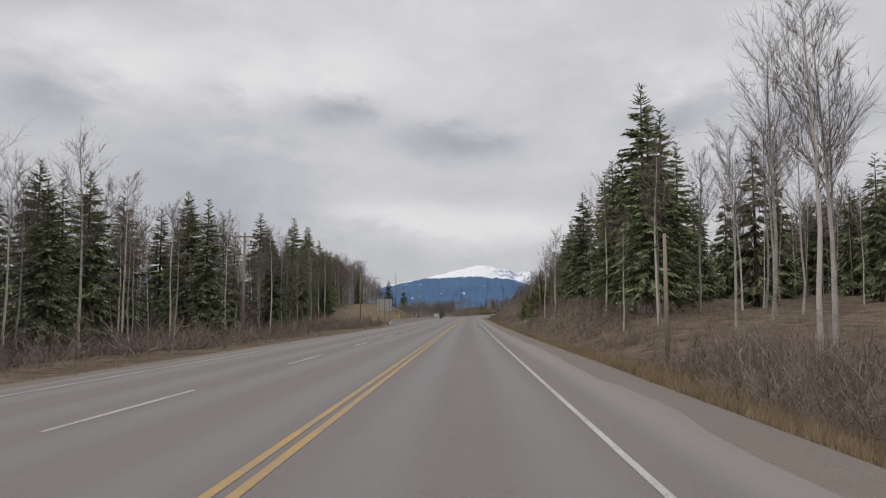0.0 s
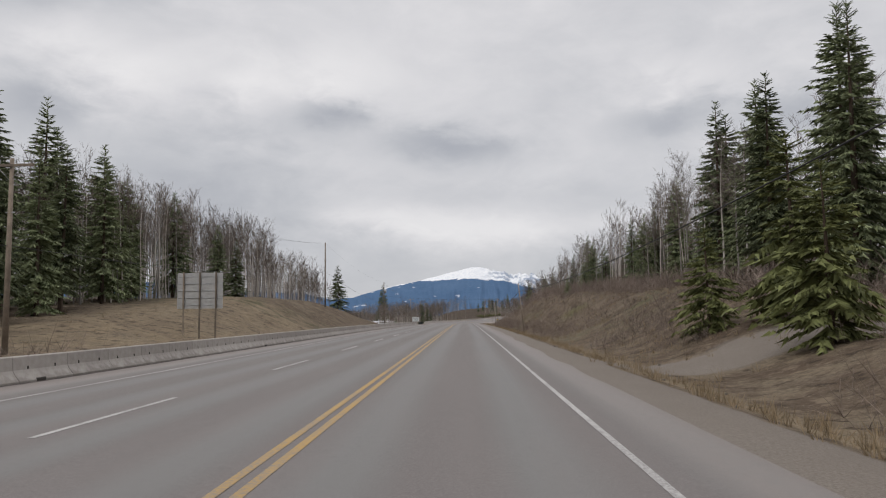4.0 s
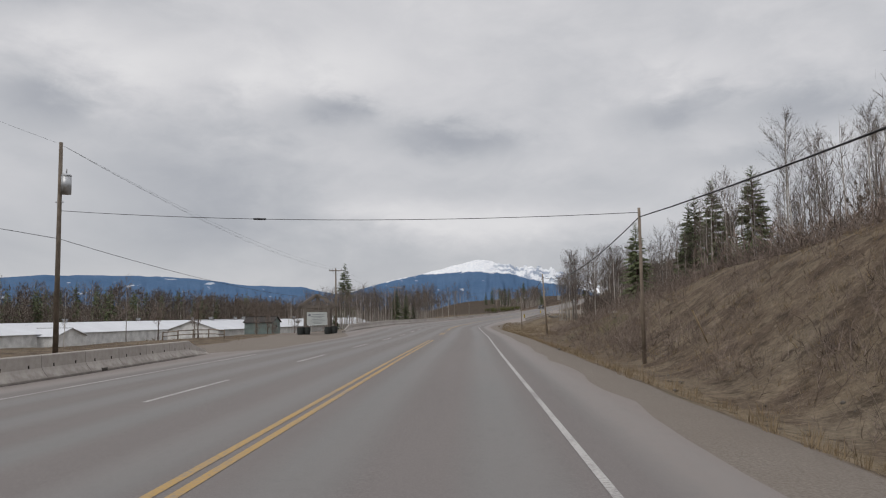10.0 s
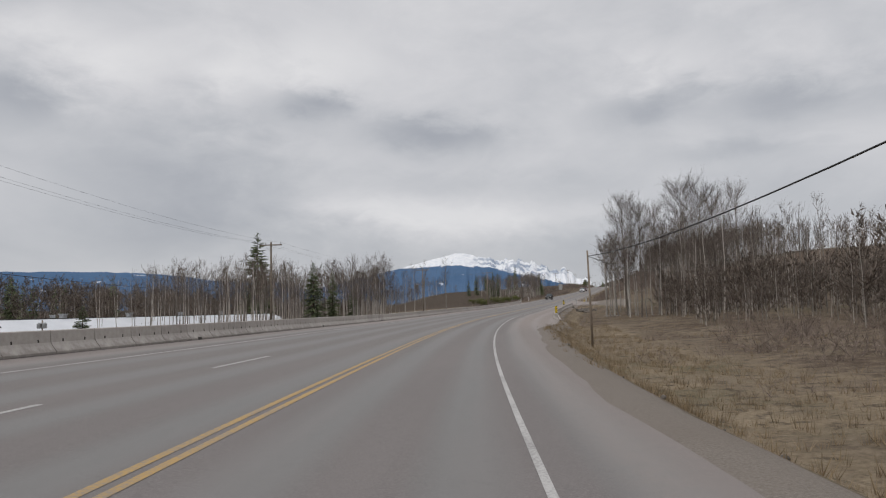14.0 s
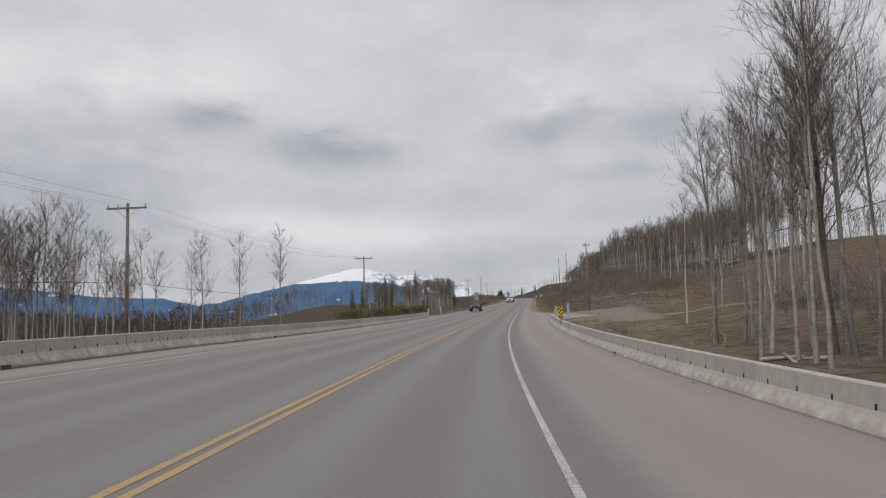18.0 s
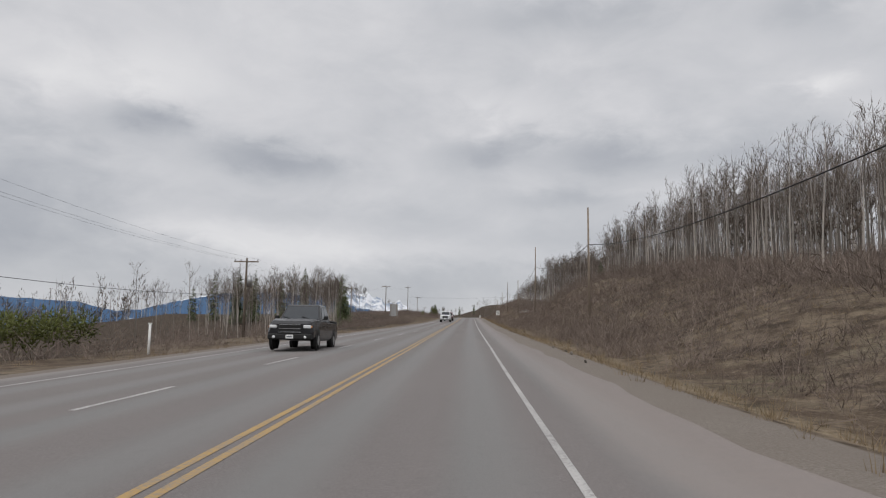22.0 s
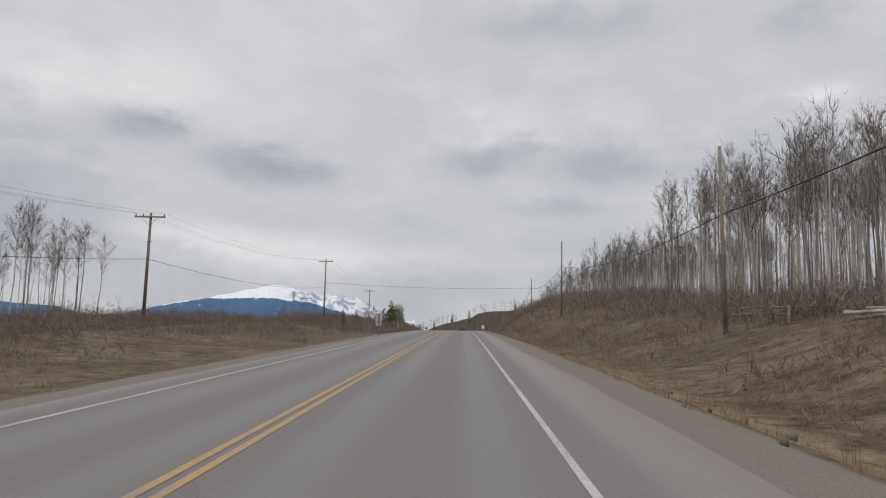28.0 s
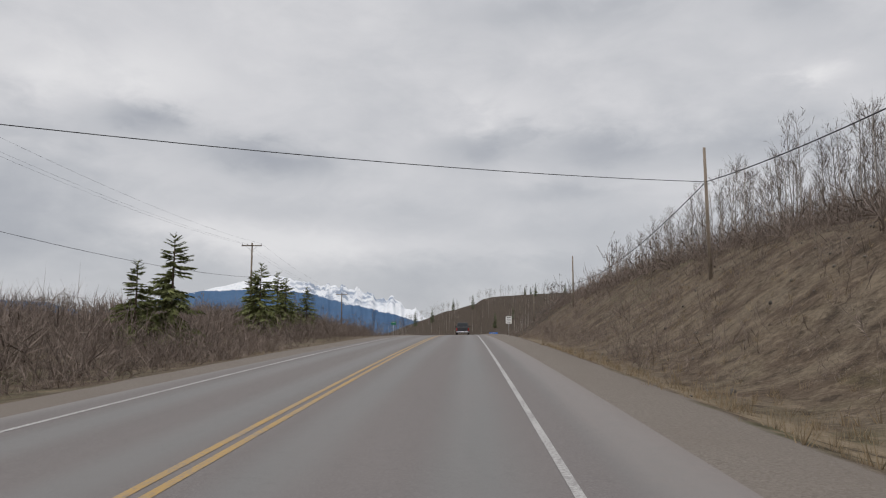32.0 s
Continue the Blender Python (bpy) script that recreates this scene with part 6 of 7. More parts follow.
def sign_back(s, n, panels, posts, label, wood=True, post_top=0.1, turn=180.0):
    """A sign that faces the other way. panels: x, z, width, height; posts: x."""
    root = stand("road_sign", s, n, label, "road sign", turn)
    top = max(z + h / 2 for _, z, _, h in panels)
    for x in posts:
        box("post", (x, 0.07, (top + post_top) / 2 - 0.3), (0.1, 0.1, top + post_top + 0.6), POLE_WOOD if wood else STEEL, root, 0.008)
    for x, z, w, h in panels:
        p = part("panel", bm_mesh("panel", rounded_plate(w, h, 0.008), SIGN_BACK), root, at=Matrix.Translation((x, 0, z)))
        k = int(h / 0.42) if h > 2 else 0
        for i in range(k):
            zz = -h / 2 + h * (i + 0.5) / k
            part("stiffener", bm_mesh("stiffener", add_box(bmesh.new(), (0, 0.02, zz), (w * 0.98, 0.03, 0.045), 0.004), STEEL), p)


sign_back(160.5, -15.9, [(0, 3.2, 3.1, 2.4)], (-1.1, 0, 1.1), "large road sign seen from its ribbed grey back", post_top=0.05)
sign_back(761.5, -15.8, [(0, 2.0, 1.9, 2.9)], (-0.7, 0.7), "tall road sign seen from its plain grey back")
sign_back(812.5, -5.35, [(0.05, 1.62, 0.6, 0.7), (0.05, 1.03, 0.53, 0.4)], (0,), "two small road signs on one post seen from behind", post_top=0.02)


def small_sign(s, n, w, h, z, mat, label, bars=0, bar_mat=None):
    root = stand("road_sign", s, n, label, "road sign")
    rod("post", (0, 0.04, -0.4), (0, 0.04, z + h / 2), 0.035, STEEL, root)
    p = part("panel", bm_mesh("panel", rounded_plate(w, h, 0.006), mat), root, at=Matrix.Translation((0, 0, z)))
    for i in range(bars):
        zz = h * (0.3 - 0.6 * i / max(1, bars - 1))
        part("lettering_bar", bm_mesh("lettering_bar", band(-w * 0.34, zz, w * 0.34, zz, h * 0.09, -0.007), bar_mat or BLACK), p)


SIGN_BLUE = material("blue_sign_sheeting", (0.05, 0.17, 0.55), 0.5, vary=0.1, bump=0)
SIGN_GREEN = material("green_sign_sheeting", (0.02, 0.16, 0.09), 0.5, vary=0.1, bump=0)
small_sign(944, 7.4, 0.7, 0.85, 1.9, SIGN_WHITE, "small white road sign with unreadable dark lettering", 3)
small_sign(1003, 7.6, 1.6, 0.6, 1.0, SIGN_BLUE, "low blue road sign with unreadable white lettering", 2, SIGN_WHITE)
small_sign(975, -9.0, 0.8, 0.5, 2.2, SIGN_GREEN, "small green road sign on a steel post", 1, SIGN_WHITE)
small_sign(563, 9.6, 0.3, 1.3, 1.05, SIGN_BACK, "narrow grey marker board beside the barrier end")
small_sign(553, 7.8, 0.2, 1.0, 0.95, SIGN_BACK, "narrow grey marker board at the barrier end")


def stake(s, n, h, mat, label, lean=(0.0, 0.0), w=0.06):
    root = stand("marker_post", s, n, label, "marker post", group="marker posts")
    rod("stem", (0, 0, -0.3), (lean[0], lean[1], h), w / 2, mat, root, sides=7)
    box("cap", (lean[0], lean[1], h), (w * 1.2, w * 1.2, 0.05), mat, root, 0.005)


stake(574.1, 8.3, 0.6, SIGN_YELLOW, "yellow marker post on the verge", (0.12, 0))
stake(572.7, 8.6, 0.55, SIGN_YELLOW, "yellow marker post on the verge", (0.2, 0))
stake(293.0, 11.6, 1.2, STRAW, "leaning pale timber stake on the bank", (-0.6, 0.1), 0.06)
stake(609.6, -10.9, 1.3, SIGN_WHITE, "white marker post beside the shoulder", w=0.11)
stake(590.5, -10.6, 1.2, SIGN_WHITE, "white marker post at the barrier end", w=0.1)
stake(216.0, 8.8, 1.0, POLE_WOOD, "grey timber stake in the verge", w=0.09)

# ---- information shelter at the pull-out ----
TIMBER = material("grey_brown_timber", (0.165, 0.143, 0.124), 0.85, vary=0.4, scale=1.5, fine=22, bump=0.4)
BOARD = material("pale_notice_board", (0.50, 0.53, 0.52), 0.6, vary=0.12, scale=2, fine=20, bump=0.05)
PRINT = material("grey_print", (0.20, 0.22, 0.24), 0.7, vary=0.1, bump=0)
BARREL = material("dark_painted_barrel", (0.03, 0.034, 0.032), 0.6, vary=0.4, scale=4, fine=30, bump=0.2)


def info_shelter(s, n):
    root = stand("information_shelter", s, n, "timber information shelter with open gabled trusses and pale board", "information board", 1)
    for x in (-1.25, 1.25):
        for y in (0.0, 1.1):
            box("post", (x, y, 1.6), (0.24, 0.24, 3.4), TIMBER, root, 0.02)
        for q in (-1, 1):
            box("knee_brace", (x - 0.32 * (1 if x > 0 else -1), -0.02, 2.65), (0.13, 0.14, 0.95), TIMBER, root, 0.01, Matrix.Rotation(radians(42 if x < 0 else -42), 3, "Y")) if q == 1 else None
    for y in (0.0, 1.1):
        box("tie_beam", (0, y, 3.05), (3.3, 0.22, 0.26), TIMBER, root, 0.02)
        for q in (-1, 1):
            box("rafter", (q * 1.02, y - 0.25 + 0.2 * (y > 0), 3.72), (2.55, 0.16, 0.2), TIMBER, root, 0.015, Matrix.Rotation(radians(35 * q), 3, "Y"))
            box("web_strut", (q * 0.5, y, 3.45), (0.14, 0.12, 0.85), TIMBER, root, 0.01, Matrix.Rotation(radians(-38 * q), 3, "Y"))
        box("king_post", (0, y, 3.75), (0.2, 0.16, 1.3), TIMBER, root, 0.015)
    box("ridge_beam", (0, 0.45, 4.42), (0.16, 1.75, 0.18), TIMBER, root, 0.015)
    for q in (-1, 1):
        box("purlin", (q * 2.0, 0.45, 3.12), (0.14, 1.75, 0.14), TIMBER, root, 0.012)
    board = box("notice_board", (0, -0.03, 1.75), (2.1, 0.07, 1.45), BOARD, root, 0.01, label="pale notice board with unreadable lettering")
    for z, w in ((2.2, 1.2), (2.0, 1.45), (1.85, 0.9), (1.68, 1.2), (1.5, 1.5), (1.36, 1.1), (1.22, 0.8)):
        part("lettering_bar", bm_mesh("lettering_bar", band(-w / 2 + 0.1, z, w / 2 + 0.1, z, 0.05, -0.072), PRINT), board)
    part("emblem", bm_mesh("emblem", add_rod(bmesh.new(), (-0.75, -0.074, 2.15), (-0.75, -0.068, 2.15), 0.14, sides=14), PRINT), board)
    box("lintel", (0, 0, 2.62), (2.5, 0.16, 0.16), TIMBER, root, 0.01)
    return root


info_shelter(339.4, -13.1).scale = (0.97, 0.97, 0.9)


def barrel(s, n):
    root = stand("planter_barrel", s, n, "dark half-barrel planter beside the shelter post", "planter", group="planter barrels")
    bm = bmesh.new()
    for z0, z1, a, b in ((0, 0.35, 0.3, 0.36), (0.35, 0.72, 0.36, 0.33)):
        add_rod(bm, (0, 0, z0), (0, 0, z1), a, b, 16)
    part("tub", bm_mesh("tub", bm, BARREL), root)
    for z, r in ((0.16, 0.335), (0.56, 0.352)):
        rod("hoop", (0, 0, z), (0, 0, z + 0.05), r, BARREL, root, sides=16)
    part("soil", bm_mesh("soil", add_rod(bmesh.new(), (0, 0, 0.7), (0, 0, 0.735), 0.29, sides=14), TIMBER), root)


for ds, dn in ((-0.5, -1.55), (-0.25, -0.95), (-0.6, 1.2), (-0.35, 1.8)):
    barrel(339.4 + ds, -13.1 + dn)

# ---- farm buildings in the valley ----
WHITE_SHEET = material("white_roof_sheeting", (0.56, 0.575, 0.60), 0.6, vary=0.1, scale=0.2, fine=3, bump=0.1)
RED_WALL = material("whitewashed_barn_boards", (0.60, 0.60, 0.59), 0.9, vary=0.35, scale=0.6, fine=9, bump=0.3)
SHED_WALL = material("grey_green_boards", (0.16, 0.20, 0.19), 0.85, vary=0.25, scale=0.8, fine=12, bump=0.2)
DARK_ROOF = material("dark_brown_shingles", (0.045, 0.04, 0.037), 0.9, vary=0.4, scale=1.2, fine=14, bump=0.4)
WINDOW_DARK = material("dark_window_glass", (0.03, 0.035, 0.04), 0.12, vary=0.1, bump=0, spec=0.5)


def gable_building(name, s, n, length, width, wall_h, rise, wall_mat, roof_mat, label, category="building", turn=0.0, vents=0, windows=0, top=None, over=0.4):
    root = stand(name, s, n, label, category, turn)
    if top is not None:
        root.location.z = float(np.interp(s, S_LINE, Z_LINE)) + top - wall_h - rise
    bm = bmesh.new()
    w, l = width / 2, length / 2
    vs = []
    for y in (-l, l):
        vs.append([bm.verts.new(p) for p in ((-w, y, -2.0), (w, y, -2.0), (w, y, wall_h), (0, y, wall_h + rise), (-w, y, wall_h))])
    for a in vs:
        bm.faces.new(a)
    for i in (1, 4):
        j = (i + 1) % 5
        bm.faces.new((vs[0][i], vs[0][j], vs[1][j], vs[1][i]))
    part("wall_shell", bm_mesh("wall_shell", bm, wall_mat), root)
    ang = math.atan2(rise, w)
    sl = math.hypot(w, rise) + over
    for q in (-1, 1):
        mid = Vector((q * (w + over * math.cos(ang)) / 2, 0, wall_h + rise - (rise + over * math.sin(ang)) / 2 + 0.06))
        box("roof_slope", mid, (sl, length + 2 * over, 0.1), roof_mat, root, 0.0, Matrix.Rotation(ang * q, 3, "Y"))
    box("ridge_cap", (0, 0, wall_h + rise + 0.1), (0.4, length + 2 * over, 0.08), DARK_ROOF, root, 0.02)
    for i in range(vents):
        y = -l + length * (i + 0.5) / vents
        v = box("roof_vent", (0, y, wall_h + rise + 0.4), (0.7, 0.9, 0.55), STEEL, root, 0.05)
        part("cowl", bm_mesh("cowl", add_box(bmesh.new(), (0, y, wall_h + rise + 0.74), (0.95, 1.15, 0.12), 0.03), STEEL), v)
    for i in range(windows):
        x = -w + width * (i + 0.7) / (windows + 0.4)
        wd = box("window", (x, -l - 0.02, wall_h * 0.55), (0.7, 0.05, 0.6), WINDOW_DARK, root)
        part("frame", bm_mesh("frame", add_box(add_box(bmesh.new(), (x, -l - 0.04, wall_h * 0.55 + 0.33), (0.86, 0.06, 0.07)), (x, -l - 0.04, wall_h * 0.55 - 0.33), (0.86, 0.06, 0.07)), SIGN_WHITE), wd)
    return root


gable_building("barn", 487, -64, 118, 13, 2.4, 2.1, RED_WALL, WHITE_SHEET, "very long low barn with a white sheeted roof", "barn", vents=7, top=0.8)
gable_building("barn", 452, -92, 150, 16, 2.6, 2.2, RED_WALL, WHITE_SHEET, "very long low barn with a white sheeted roof", "barn", vents=5, top=1.25)
gable_building("barn", 412, -92, 22, 9, 2.3, 1.5, RED_WALL, WHITE_SHEET, "small low barn with a white sheeted roof", "barn", vents=1, top=0.3, turn=84)
gable_building("garden_shed", 437, -51, 6.8, 5.0, 2.2, 1.2, SHED_WALL, DARK_ROOF, "grey-green shed with a dark shingled roof below the road", "shed", turn=90, windows=1, top=1.95, over=0.35)


def wrapped_pallet(s, n):
    root = stand("wrapped_pallet", s, n, "pallet load wrapped in white and grey plastic", "pallet", 20, group="wrapped pallets")
    for y in (-0.45, 0, 0.45):
        box("runner", (0, y, 0.06), (1.1, 0.1, 0.12), TIMBER, root)
    box("load", (0, 0, 0.72), (1.1, 1.05, 1.15), SIGN_BACK, root, 0.06)
    box("cover", (0, 0, 1.28), (1.16, 1.11, 0.14), WHITE_SHEET, root, 0.05, label="white plastic cover")


for i in range(5):
    wrapped_pallet(355 - 0.12 * i, -35.2 + 1.35 * i)


def yard_lamp(s, n):
    root = stand("yard_light_pole", s, n, "short steel yard pole with two meter boxes", "utility pole")
    rod("shaft", (0, 0, -0.3), (0, 0, 5.2), 0.08, POLE_WOOD, root)
    for x in (-0.28, 0.28):
        box("meter_box", (x, -0.1, 4.6), (0.42, 0.3, 0.5), STEEL, root, 0.03)
    box("arm", (0, -0.05, 4.9), (0.9, 0.08, 0.08), STEEL, root, 0.01)


yard_lamp(441, -43.8)


def post_fence(points, post_h, rails, label, mat=None):
    """Timber posts along a line, with rails."""
    root = stand("fence", *points[0], label, "fence")
    inv = root.matrix_basis.inverted()
    prev = None
    for s, n in points:
        p = inv @ place(s, n)
        rod("post", p - Vector((0, 0, 0.4)), p + Vector((0.03, 0, post_h)), 0.07, mat or POLE_WOOD, root, 0.06, 7)
        if prev is not None:
            for z in rails:
                rod("rail", prev + Vector((0, 0, z * post_h)), p + Vector((0, 0, z * post_h + 0.02)), 0.045, mat or POLE_WOOD, root, 0.04, 6)
        prev = p


post_fence([(330 + 0.3 * i, -19.5 - 1.5 * i) for i in range(5)], 0.8, (0.45, 0.9), "low dark rail fence beside the pull-out")
post_fence([(620 + 7 * i, 30 - 0.1 * i) for i in range(9)], 1.2, (), "row of pale timber fence posts on the slope")
post_fence([(516 + 2.6 * i, 15.5 + 0.4 * i) for i in range(4)], 0.8, (0.85,), "broken log rail fence behind the barrier")
post_fence([(585 + 0.1 * i, 23.6 + 1.3 * i) for i in range(5)], 1.1, (0.4, 0.85), "short timber rail fence in the pasture")
post_fence([(777 + 2.4 * i, 17.0 + 0.2 * i) for i in range(5)], 0.8, (0.5, 0.9), "short timber rail fence below the wood")


def fallen_logs(s, n, count, length, label, seed):
    rng = np.random.RandomState(seed)
    root = stand("log_pile", s, n, label, "logs")
    for i in range(count):
        a = rng.uniform(0, 3.14)
        c = Vector((rng.normal(0, 0.8), rng.normal(0, 0.8), 0.12 + 0.13 * (i // 3)))
        d = Vector((math.cos(a), math.sin(a), rng.normal(0, 0.1))) * length * rng.uniform(0.35, 0.6)
        rod("log", c - d, c + d, rng.uniform(0.06, 0.13), ASPEN_BARK, root, 0.06, 7)


fallen_logs(598, 23, 5, 2.2, "scattered pale fallen logs in the pasture", 1)
fallen_logs(632, 47, 9, 6.0, "heap of pale felled trunks at the wood's edge", 2)
fallen_logs(766, 17, 8, 4.5, "tangle of grey slash and logs on the verge", 3)
fallen_logs(771, 21, 6, 5.0, "grey broken logs below the wood", 4)
fallen_logs(510, 17, 3, 4.0, "bleached fallen trunk behind the barrier", 5)
fallen_logs(330, 14.5, 3, 2.5, "small fallen logs on the cut bank", 6)


def rocks(name, label, spots, lo, hi, seed, mat):
    """Loose stones as one heap."""
    rng = np.random.RandomState(seed)
    vs, fs, n0 = [], [], 0
    base = bmesh.new()
    bmesh.ops.create_icosphere(base, subdivisions=1, radius=1.0)
    bv = np.array([v.co for v in base.verts])
    bf = np.array([[v.index for v in f.verts] for f in base.faces])
    base.free()
    for s, n in spots:
        p = place(s, n)
        k = rng.uniform(lo, hi) * rng.uniform(0.6, 1.3, 3)
        v = bv * (1 + rng.normal(0, 0.16, (len(bv), 1))) * k
        vs.append(v + np.array([p.x, p.y, p.z + k[2] * 0.4]))
        fs.append(bf + n0)
        n0 += len(bv)
    o = new(name, tri_mesh(name, np.concatenate(vs), np.concatenate(fs), mat))
    tagged(o, label, "rocks", kind="stuff")


ROCK = material("grey_brown_rock", (0.13, 0.115, 0.10), 0.95, vary=0.4, scale=2, fine=15, bump=0.4, per_island=0.4)
rng_r = np.random.RandomState(5)
rocks("riprap", "heap of dark broken rock behind the barrier", [(rng_r.normal(538, 3.5), rng_r.normal(10.6, 1.0)) for _ in range(140)], 0.12, 0.34, 1, ROCK)
rocks("loose_stones", "loose stones on verge and cut bank", [(rng_r.uniform(0, 545), rng_r.uniform(6.2, 9.5)) for _ in range(230)] + [(rng_r.uniform(592, 900), rng_r.uniform(6.2, 9.5)) for _ in range(150)] + [(rng_r.uniform(310, 345), rng_r.uniform(9, 17)) for _ in range(120)] + [(rng_r.uniform(640, 745), 10 + 11 * rng_r.rand() ** 1.2) for _ in range(900)]
      + [(rng_r.uniform(820, 900), rng_r.uniform(9, 20)) for _ in range(150)] + [(rng_r.uniform(220, 280), rng_r.uniform(10, 18)) for _ in range(120)], 0.025, 0.085, 2, ROCK)


# ---- vehicles ----
CAR_BLACK = material("black_car_paint", (0.012, 0.012, 0.014), 0.25, vary=0.15, scale=3, fine=30, bump=0.02, spec=0.5)
CAR_WHITE = material("white_car_paint", (0.66, 0.67, 0.68), 0.3, vary=0.1, scale=3, fine=30, bump=0.02, spec=0.5)
CAR_RED = material("dark_red_car_paint", (0.13, 0.012, 0.014), 0.28, vary=0.15, scale=3, fine=30, bump=0.02, spec=0.5)
CAR_DARK = material("dark_grey_car_paint", (0.028, 0.03, 0.034), 0.3, vary=0.15, scale=3, fine=30, bump=0.02, spec=0.5)
TYRE = material("dusty_tyre_rubber", (0.02, 0.019, 0.018), 0.9, vary=0.3, scale=6, fine=60, bump=0.1)
PLASTIC = material("black_trim_plastic", (0.018, 0.018, 0.018), 0.6, vary=0.2, scale=6, fine=60, bump=0.05)
CHROME = material("bright_chrome_trim", (0.62, 0.63, 0.65), 0.18, metal=1.0, vary=0.05, bump=0)
RIM = material("silver_alloy_rim", (0.42, 0.43, 0.45), 0.35, metal=0.8, vary=0.1, bump=0)
LAMP_CLEAR = material("clear_headlight_lens", (0.72, 0.73, 0.74), 0.1, vary=0.05, bump=0, spec=0.6)
LAMP_RED = material("red_tail_light_lens", (0.32, 0.012, 0.01), 0.15, vary=0.05, bump=0, spec=0.6)
LAMP_AMBER = material("amber_lamp_lens", (0.6, 0.22, 0.02), 0.15, vary=0.05, bump=0, spec=0.6)


def loft_y(stations):
    """A closed shell through cross sections: y, bottom, belt, top, half width at the belt, at the top."""
    bm = bmesh.new()
    rings = []
    for y, z0, zb, z1, wb, wt in stations:
        c = min(0.06, (z1 - zb) * 0.4)
        half = [(wb * 0.93, z0), (wb, z0 + (zb - z0) * 0.3), (wb, zb), (wt, z1 - c), (wt - 0.07, z1)]
        pts = half + [(-x, z) for x, z in reversed(half)]
        rings.append([bm.verts.new((x, y, z)) for x, z in pts])
    k = len(rings[0])
    for a, b in zip(rings, rings[1:]):
        for j in range(k):
            bm.faces.new((a[j], a[(j + 1) % k], b[(j + 1) % k], b[j]))
    bm.faces.new(rings[0])
    bm.faces.new(rings[-1][::-1])
    return bm


def quad_panel(corners, thick=0.012):
    """A thin pane on four corners, lifted along its normal."""
    bm = bmesh.new()
    c = [Vector(p) for p in corners]
    nrm = (c[1] - c[0]).cross(c[3] - c[0]).normalized() * thick
    lo = [bm.verts.new(p - nrm * 0.5) for p in c]
    hi = [bm.verts.new(p + nrm) for p in c]
    bm.faces.new(lo[::-1])
    bm.faces.new(hi)
    for i in range(4):
        bm.faces.new((lo[i], lo[(i + 1) % 4], hi[(i + 1) % 4], hi[i]))
    return bm


def vehicle(kind, s, n, paint, label, oncoming, category):
    """A pickup or an estate with its nose towards +y."""
    pickup = kind == "pickup_truck"
    root = stand(kind, s, n, label, category, 180 if oncoming else 0, group="passing vehicles", road=True)
    length, w, h = (5.7, 0.96, 1.9) if pickup else (4.7, 0.93, 1.72)
    f, b = length / 2, -length / 2
    belt = 1.2 if pickup else 1.04
    hood = 1.24 if pickup else 1.05
    cab0, cab1 = (-0.95, 1.05) if pickup else (b + 0.12, 0.95)
    st = [(b, 0.52, 0.8, belt - 0.02, w * 0.96, w * 0.95), (b + 0.12, 0.4, 0.8, belt, w, w * 0.97), (cab0, 0.36, 0.8, belt, w, w * 0.97), (cab1, 0.34, 0.8, belt + 0.02, w, w * 0.95), (f - 0.75, 0.36, 0.78, hood, w, w * 0.9),
          (f - 0.18, 0.4, 0.72, hood - 0.1, w * 0.97, w * 0.86), (f, 0.46, 0.66, hood - 0.24, w * 0.9, w * 0.8)]
    body = part("body", bm_mesh("body", loft_y(st), paint, False), root)
    # cabin
    r0, r1 = (cab0 + 0.12, cab1 - 0.62) if pickup else (cab0 + 0.3, cab1 - 0.62)
    wr = w * 0.76
    bot = [(-w * 0.95, cab0, belt - 0.02), (w * 0.95, cab0, belt - 0.02), (w * 0.92, cab1 + 0.05, belt), (-w * 0.92, cab1 + 0.05, belt)]
    mid = [(-wr, r0, h - 0.06), (wr, r0, h - 0.06), (wr * 0.97, r1, h - 0.06), (-wr * 0.97, r1, h - 0.06)]
    top = [(x * 0.9, y + (0.08 if y == r0 else -0.12), h) for x, y, _ in mid]
    bm = bmesh.new()
    rings = [[bm.verts.new(p) for p in ring] for ring in (bot, mid, top)]
    for p, q in zip(rings, rings[1:]):
        for j in range(4):
            bm.faces.new((p[j], p[(j + 1) % 4], q[(j + 1) % 4], q[j]))
    bm.faces.new(rings[-1])
    bm.faces.new(rings[0][::-1])
    part("cabin", bm_mesh("cabin", bm, paint), root)

    def pane(name, i, j, u0, u1, v0, v1):
        a, c, d, e = Vector(bot[i]), Vector(bot[j]), Vector(mid[j]), Vector(mid[i])
        at = lambda u, v: a.lerp(c, u).lerp(e.lerp(d, u), v)
        part(name, bm_mesh(name, quad_panel([at(u0, v0), at(u1, v0), at(u1, v1), at(u0, v1)]), WINDOW_DARK), root)

    pane("windscreen", 2, 3, 0.05, 0.95, 0.08, 0.94)
    pane("rear_window", 0, 1, 0.08, 0.92, 0.25, 0.9)
    for i, j, spans in ((1, 2, ((0.1, 0.5), (0.54, 0.84))), (3, 0, ((0.16, 0.46), (0.5, 0.9)))):
        for u0, u1 in spans:
            pane("side_window", i, j, u0, u1, 0.12, 0.9)
    if pickup:
        for sx in (-1, 1):
            box("bed_rail", (sx * (w * 0.9), (b + cab0) / 2, belt + 0.02), (0.12, cab0 - b - 0.1, 0.06), PLASTIC, root, 0.015)
        box("bed_floor", (0, (b + cab0) / 2, belt + 0.006), (w * 1.62, cab0 - b - 0.3, 0.012), PLASTIC, root)
        box("tailgate", (0, b - 0.01, 0.86), (w * 1.5, 0.05, 0.5), paint, root, 0.02)
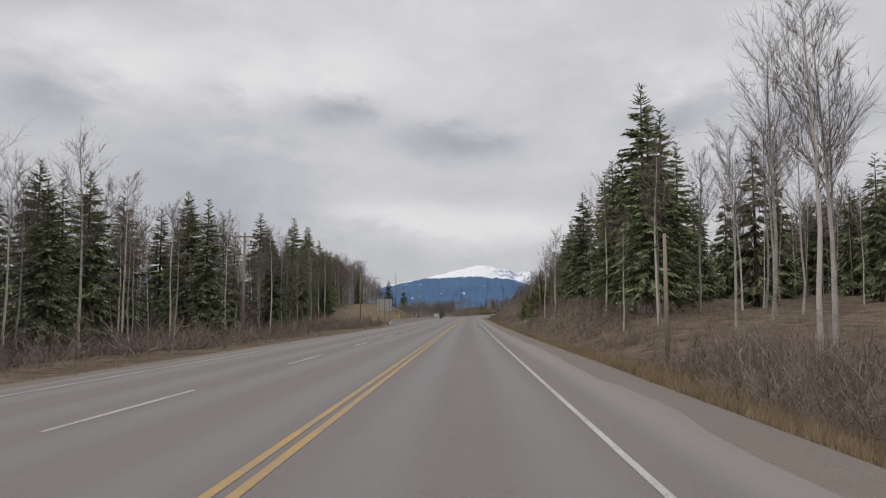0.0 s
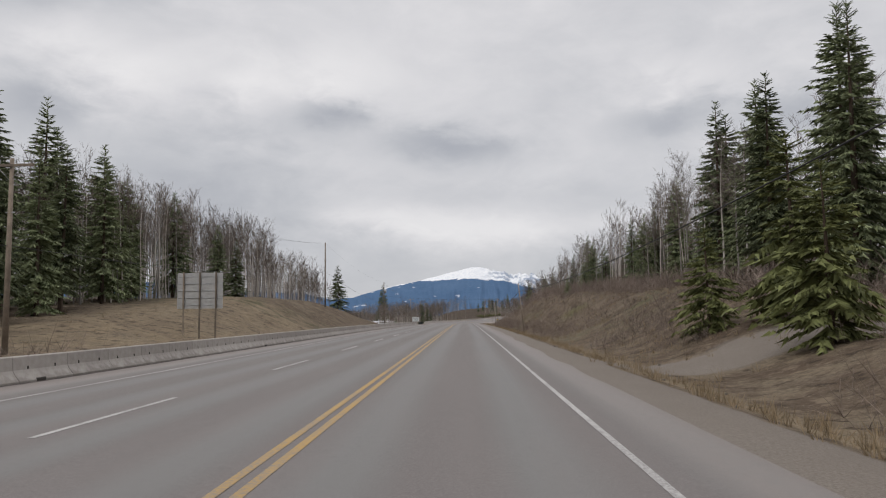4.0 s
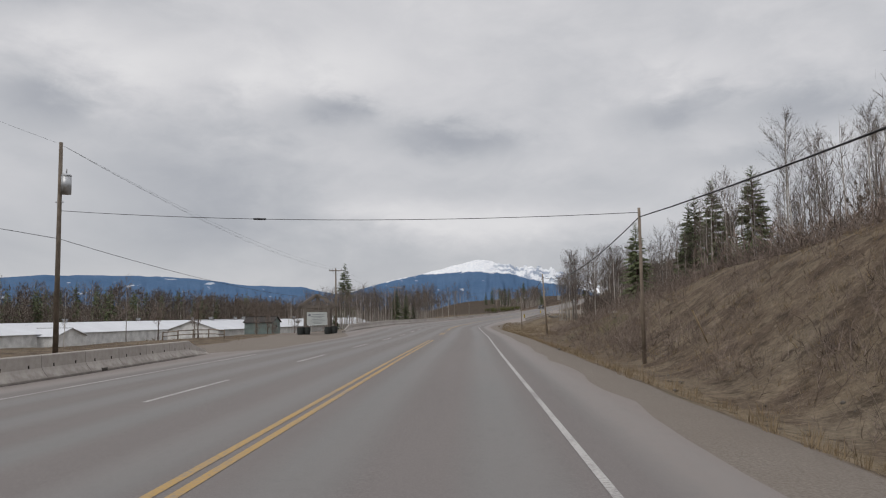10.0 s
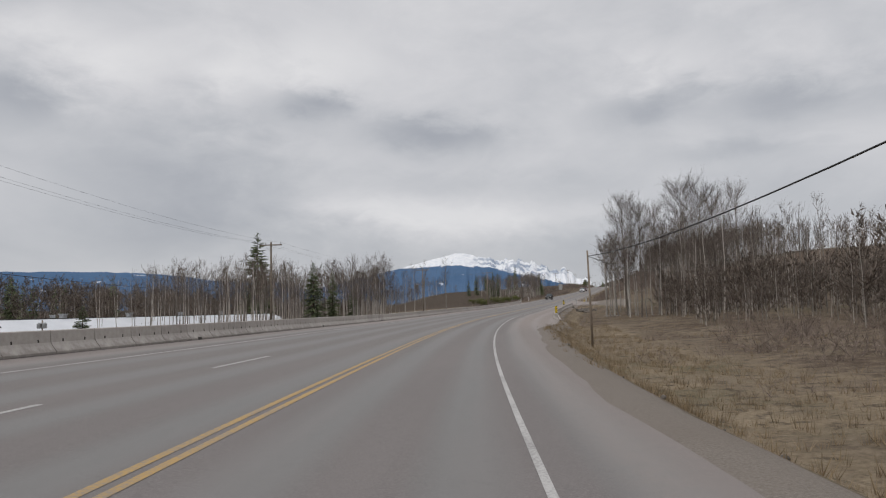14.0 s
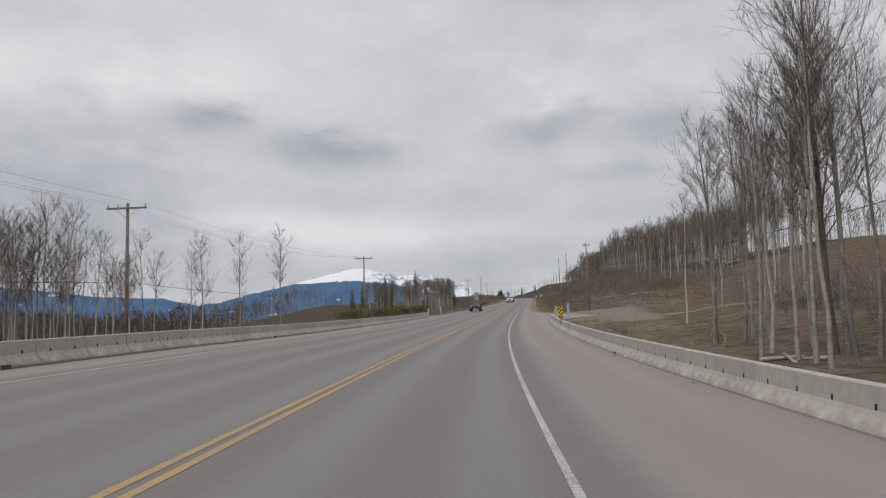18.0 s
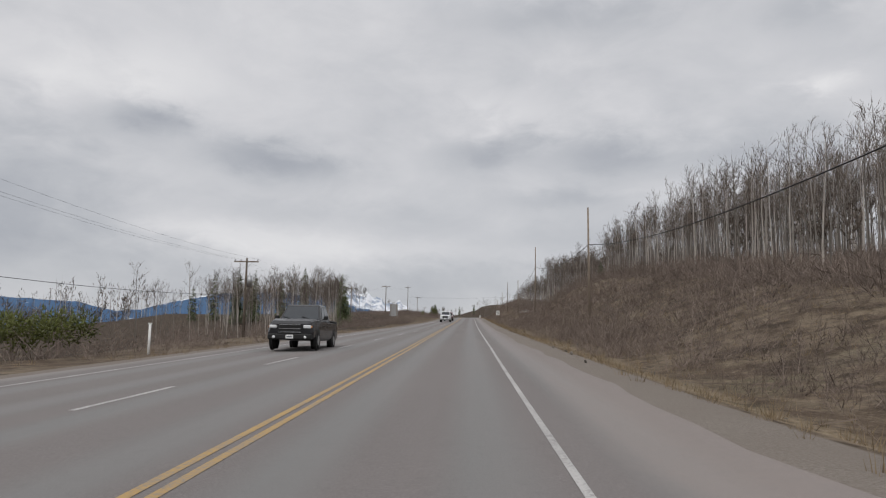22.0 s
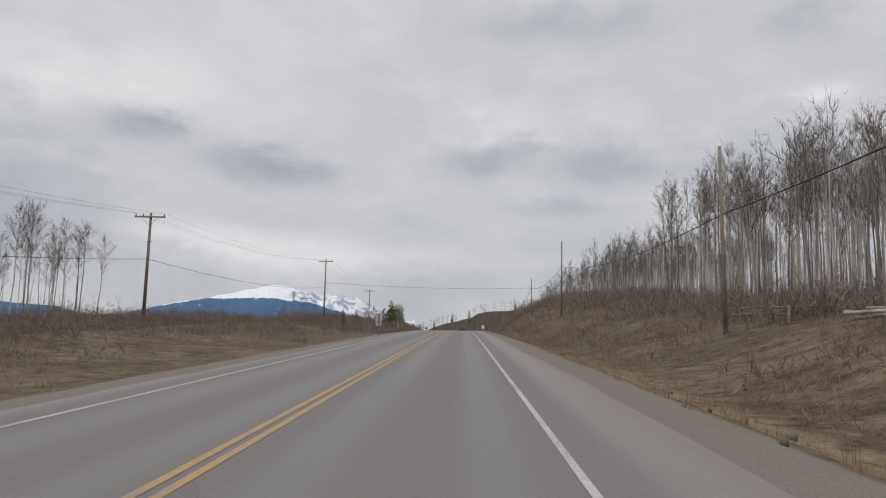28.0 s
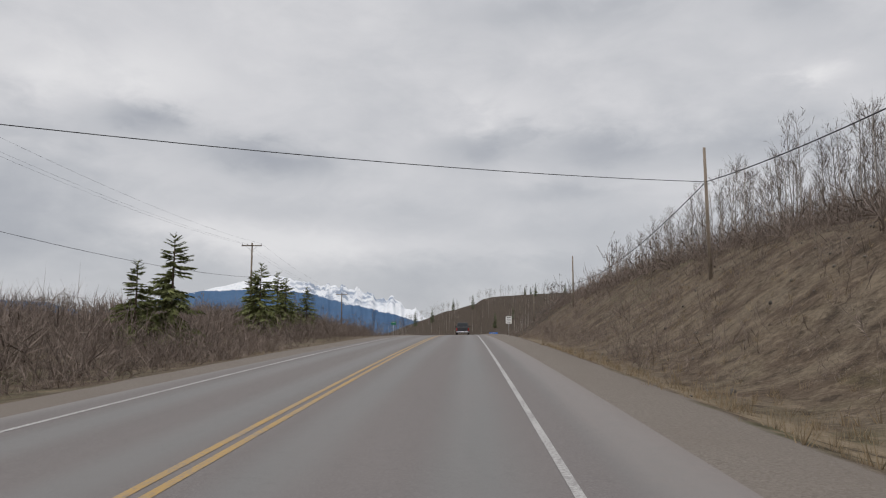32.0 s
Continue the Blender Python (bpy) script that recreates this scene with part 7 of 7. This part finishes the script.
    # nose
    box("front_bumper", (0, f - 0.02, 0.5), (w * 1.86, 0.2, 0.24), CHROME if pickup and paint is not CAR_BLACK else PLASTIC, root, 0.05)
    grille = box("grille", (0, f + 0.005, 0.82), (w * 1.0, 0.06, 0.4 if pickup else 0.24), PLASTIC, root, 0.02)
    for z in (0.68, 0.82, 0.98) if pickup else (0.76, 0.86):
        part("grille_bar", bm_mesh("grille_bar", add_box(bmesh.new(), (0, f + 0.04, z), (w * 0.92, 0.02, 0.022)), CHROME), grille)
    for sx in (-1, 1):
        hl = box("headlight", (sx * w * 0.72, f - 0.02, 0.9), (0.32, 0.1, 0.13), LAMP_CLEAR, root, 0.03)
        part("indicator", bm_mesh("indicator", add_box(bmesh.new(), (sx * w * 0.88, f - 0.05, 0.9), (0.07, 0.1, 0.1), 0.02), LAMP_AMBER), hl)
        rod("fog_lamp", (sx * w * 0.66, f + 0.07, 0.48), (sx * w * 0.66, f + 0.09, 0.48), 0.06, LAMP_CLEAR, root)
        box("tail_light", (sx * w * 0.86, b - 0.005, 0.9), (0.16, 0.06, 0.4), LAMP_RED, root, 0.02)
        m = box("door_mirror", (sx * (w + 0.09), cab1 - 0.25, belt + 0.12), (0.18, 0.1, 0.17), PLASTIC, root, 0.03)
        part("mirror_arm", bm_mesh("mirror_arm", add_box(bmesh.new(), (sx * (w + 0.01), cab1 - 0.23, belt + 0.06), (0.12, 0.05, 0.05)), PLASTIC), m)
        for y in (-0.35, 0.55):
            box("door_handle", (sx * (w + 0.012), y, 0.98), (0.03, 0.16, 0.035), PLASTIC, root, 0.008)
        for y in (f - 0.95, b + 1.15):
            arch = part("wheel_arch", bm_mesh("wheel_arch", add_rod(bmesh.new(), (sx * (w - 0.1), y, 0.4), (sx * (w + 0.006), y, 0.4), 0.45, sides=20), PLASTIC), root)
            wheel = rod("wheel", (sx * (w - 0.24), y, 0.36), (sx * (w + 0.015), y, 0.36), 0.36, TYRE, root, sides=20)
            part("rim", bm_mesh("rim", add_rod(bmesh.new(), (sx * (w - 0.2), y, 0.36), (sx * (w + 0.025), y, 0.36), 0.22, 0.2, 14), RIM), wheel)
    box("rear_bumper", (0, b - 0.03, 0.52), (w * 1.84, 0.16, 0.2), CHROME if pickup else PLASTIC, root, 0.04)
    plate = box("number_plate", (0, f + 0.085, 0.5), (0.3, 0.012, 0.15), SIGN_WHITE, root)
    part("lettering_bar", bm_mesh("lettering_bar", add_box(bmesh.new(), (0, f + 0.094, 0.5), (0.22, 0.006, 0.06)), PRINT), plate)
    plate = box("number_plate", (0, b - 0.12, 0.58), (0.3, 0.012, 0.15), SIGN_WHITE, root)
    part("lettering_bar", bm_mesh("lettering_bar", add_box(bmesh.new(), (0, b - 0.129, 0.58), (0.22, 0.006, 0.06)), PRINT), plate)
    for sx in (-0.45, 0.35):
        rod("wiper", (sx, cab1 + 0.02, belt + 0.05), (sx + 0.4, cab1 - 0.08, belt + 0.17), 0.012, PLASTIC, root, sides=5)
    return root


vehicle("pickup_truck", 611.0, -4.6, CAR_BLACK, "black pickup truck with dark windows in the outer lane", True, "car")
vehicle("pickup_truck", 716.5, -1.85, CAR_WHITE, "white pickup truck with chrome bumper driving on the highway", True, "car")
vehicle("estate_car", 733.5, -1.8, CAR_RED, "dark red sport utility vehicle driving on the highway", True, "car")
vehicle("pickup_truck", 968.0, 1.9, CAR_DARK, "dark grey pickup truck seen from behind on the crest", False, "car")
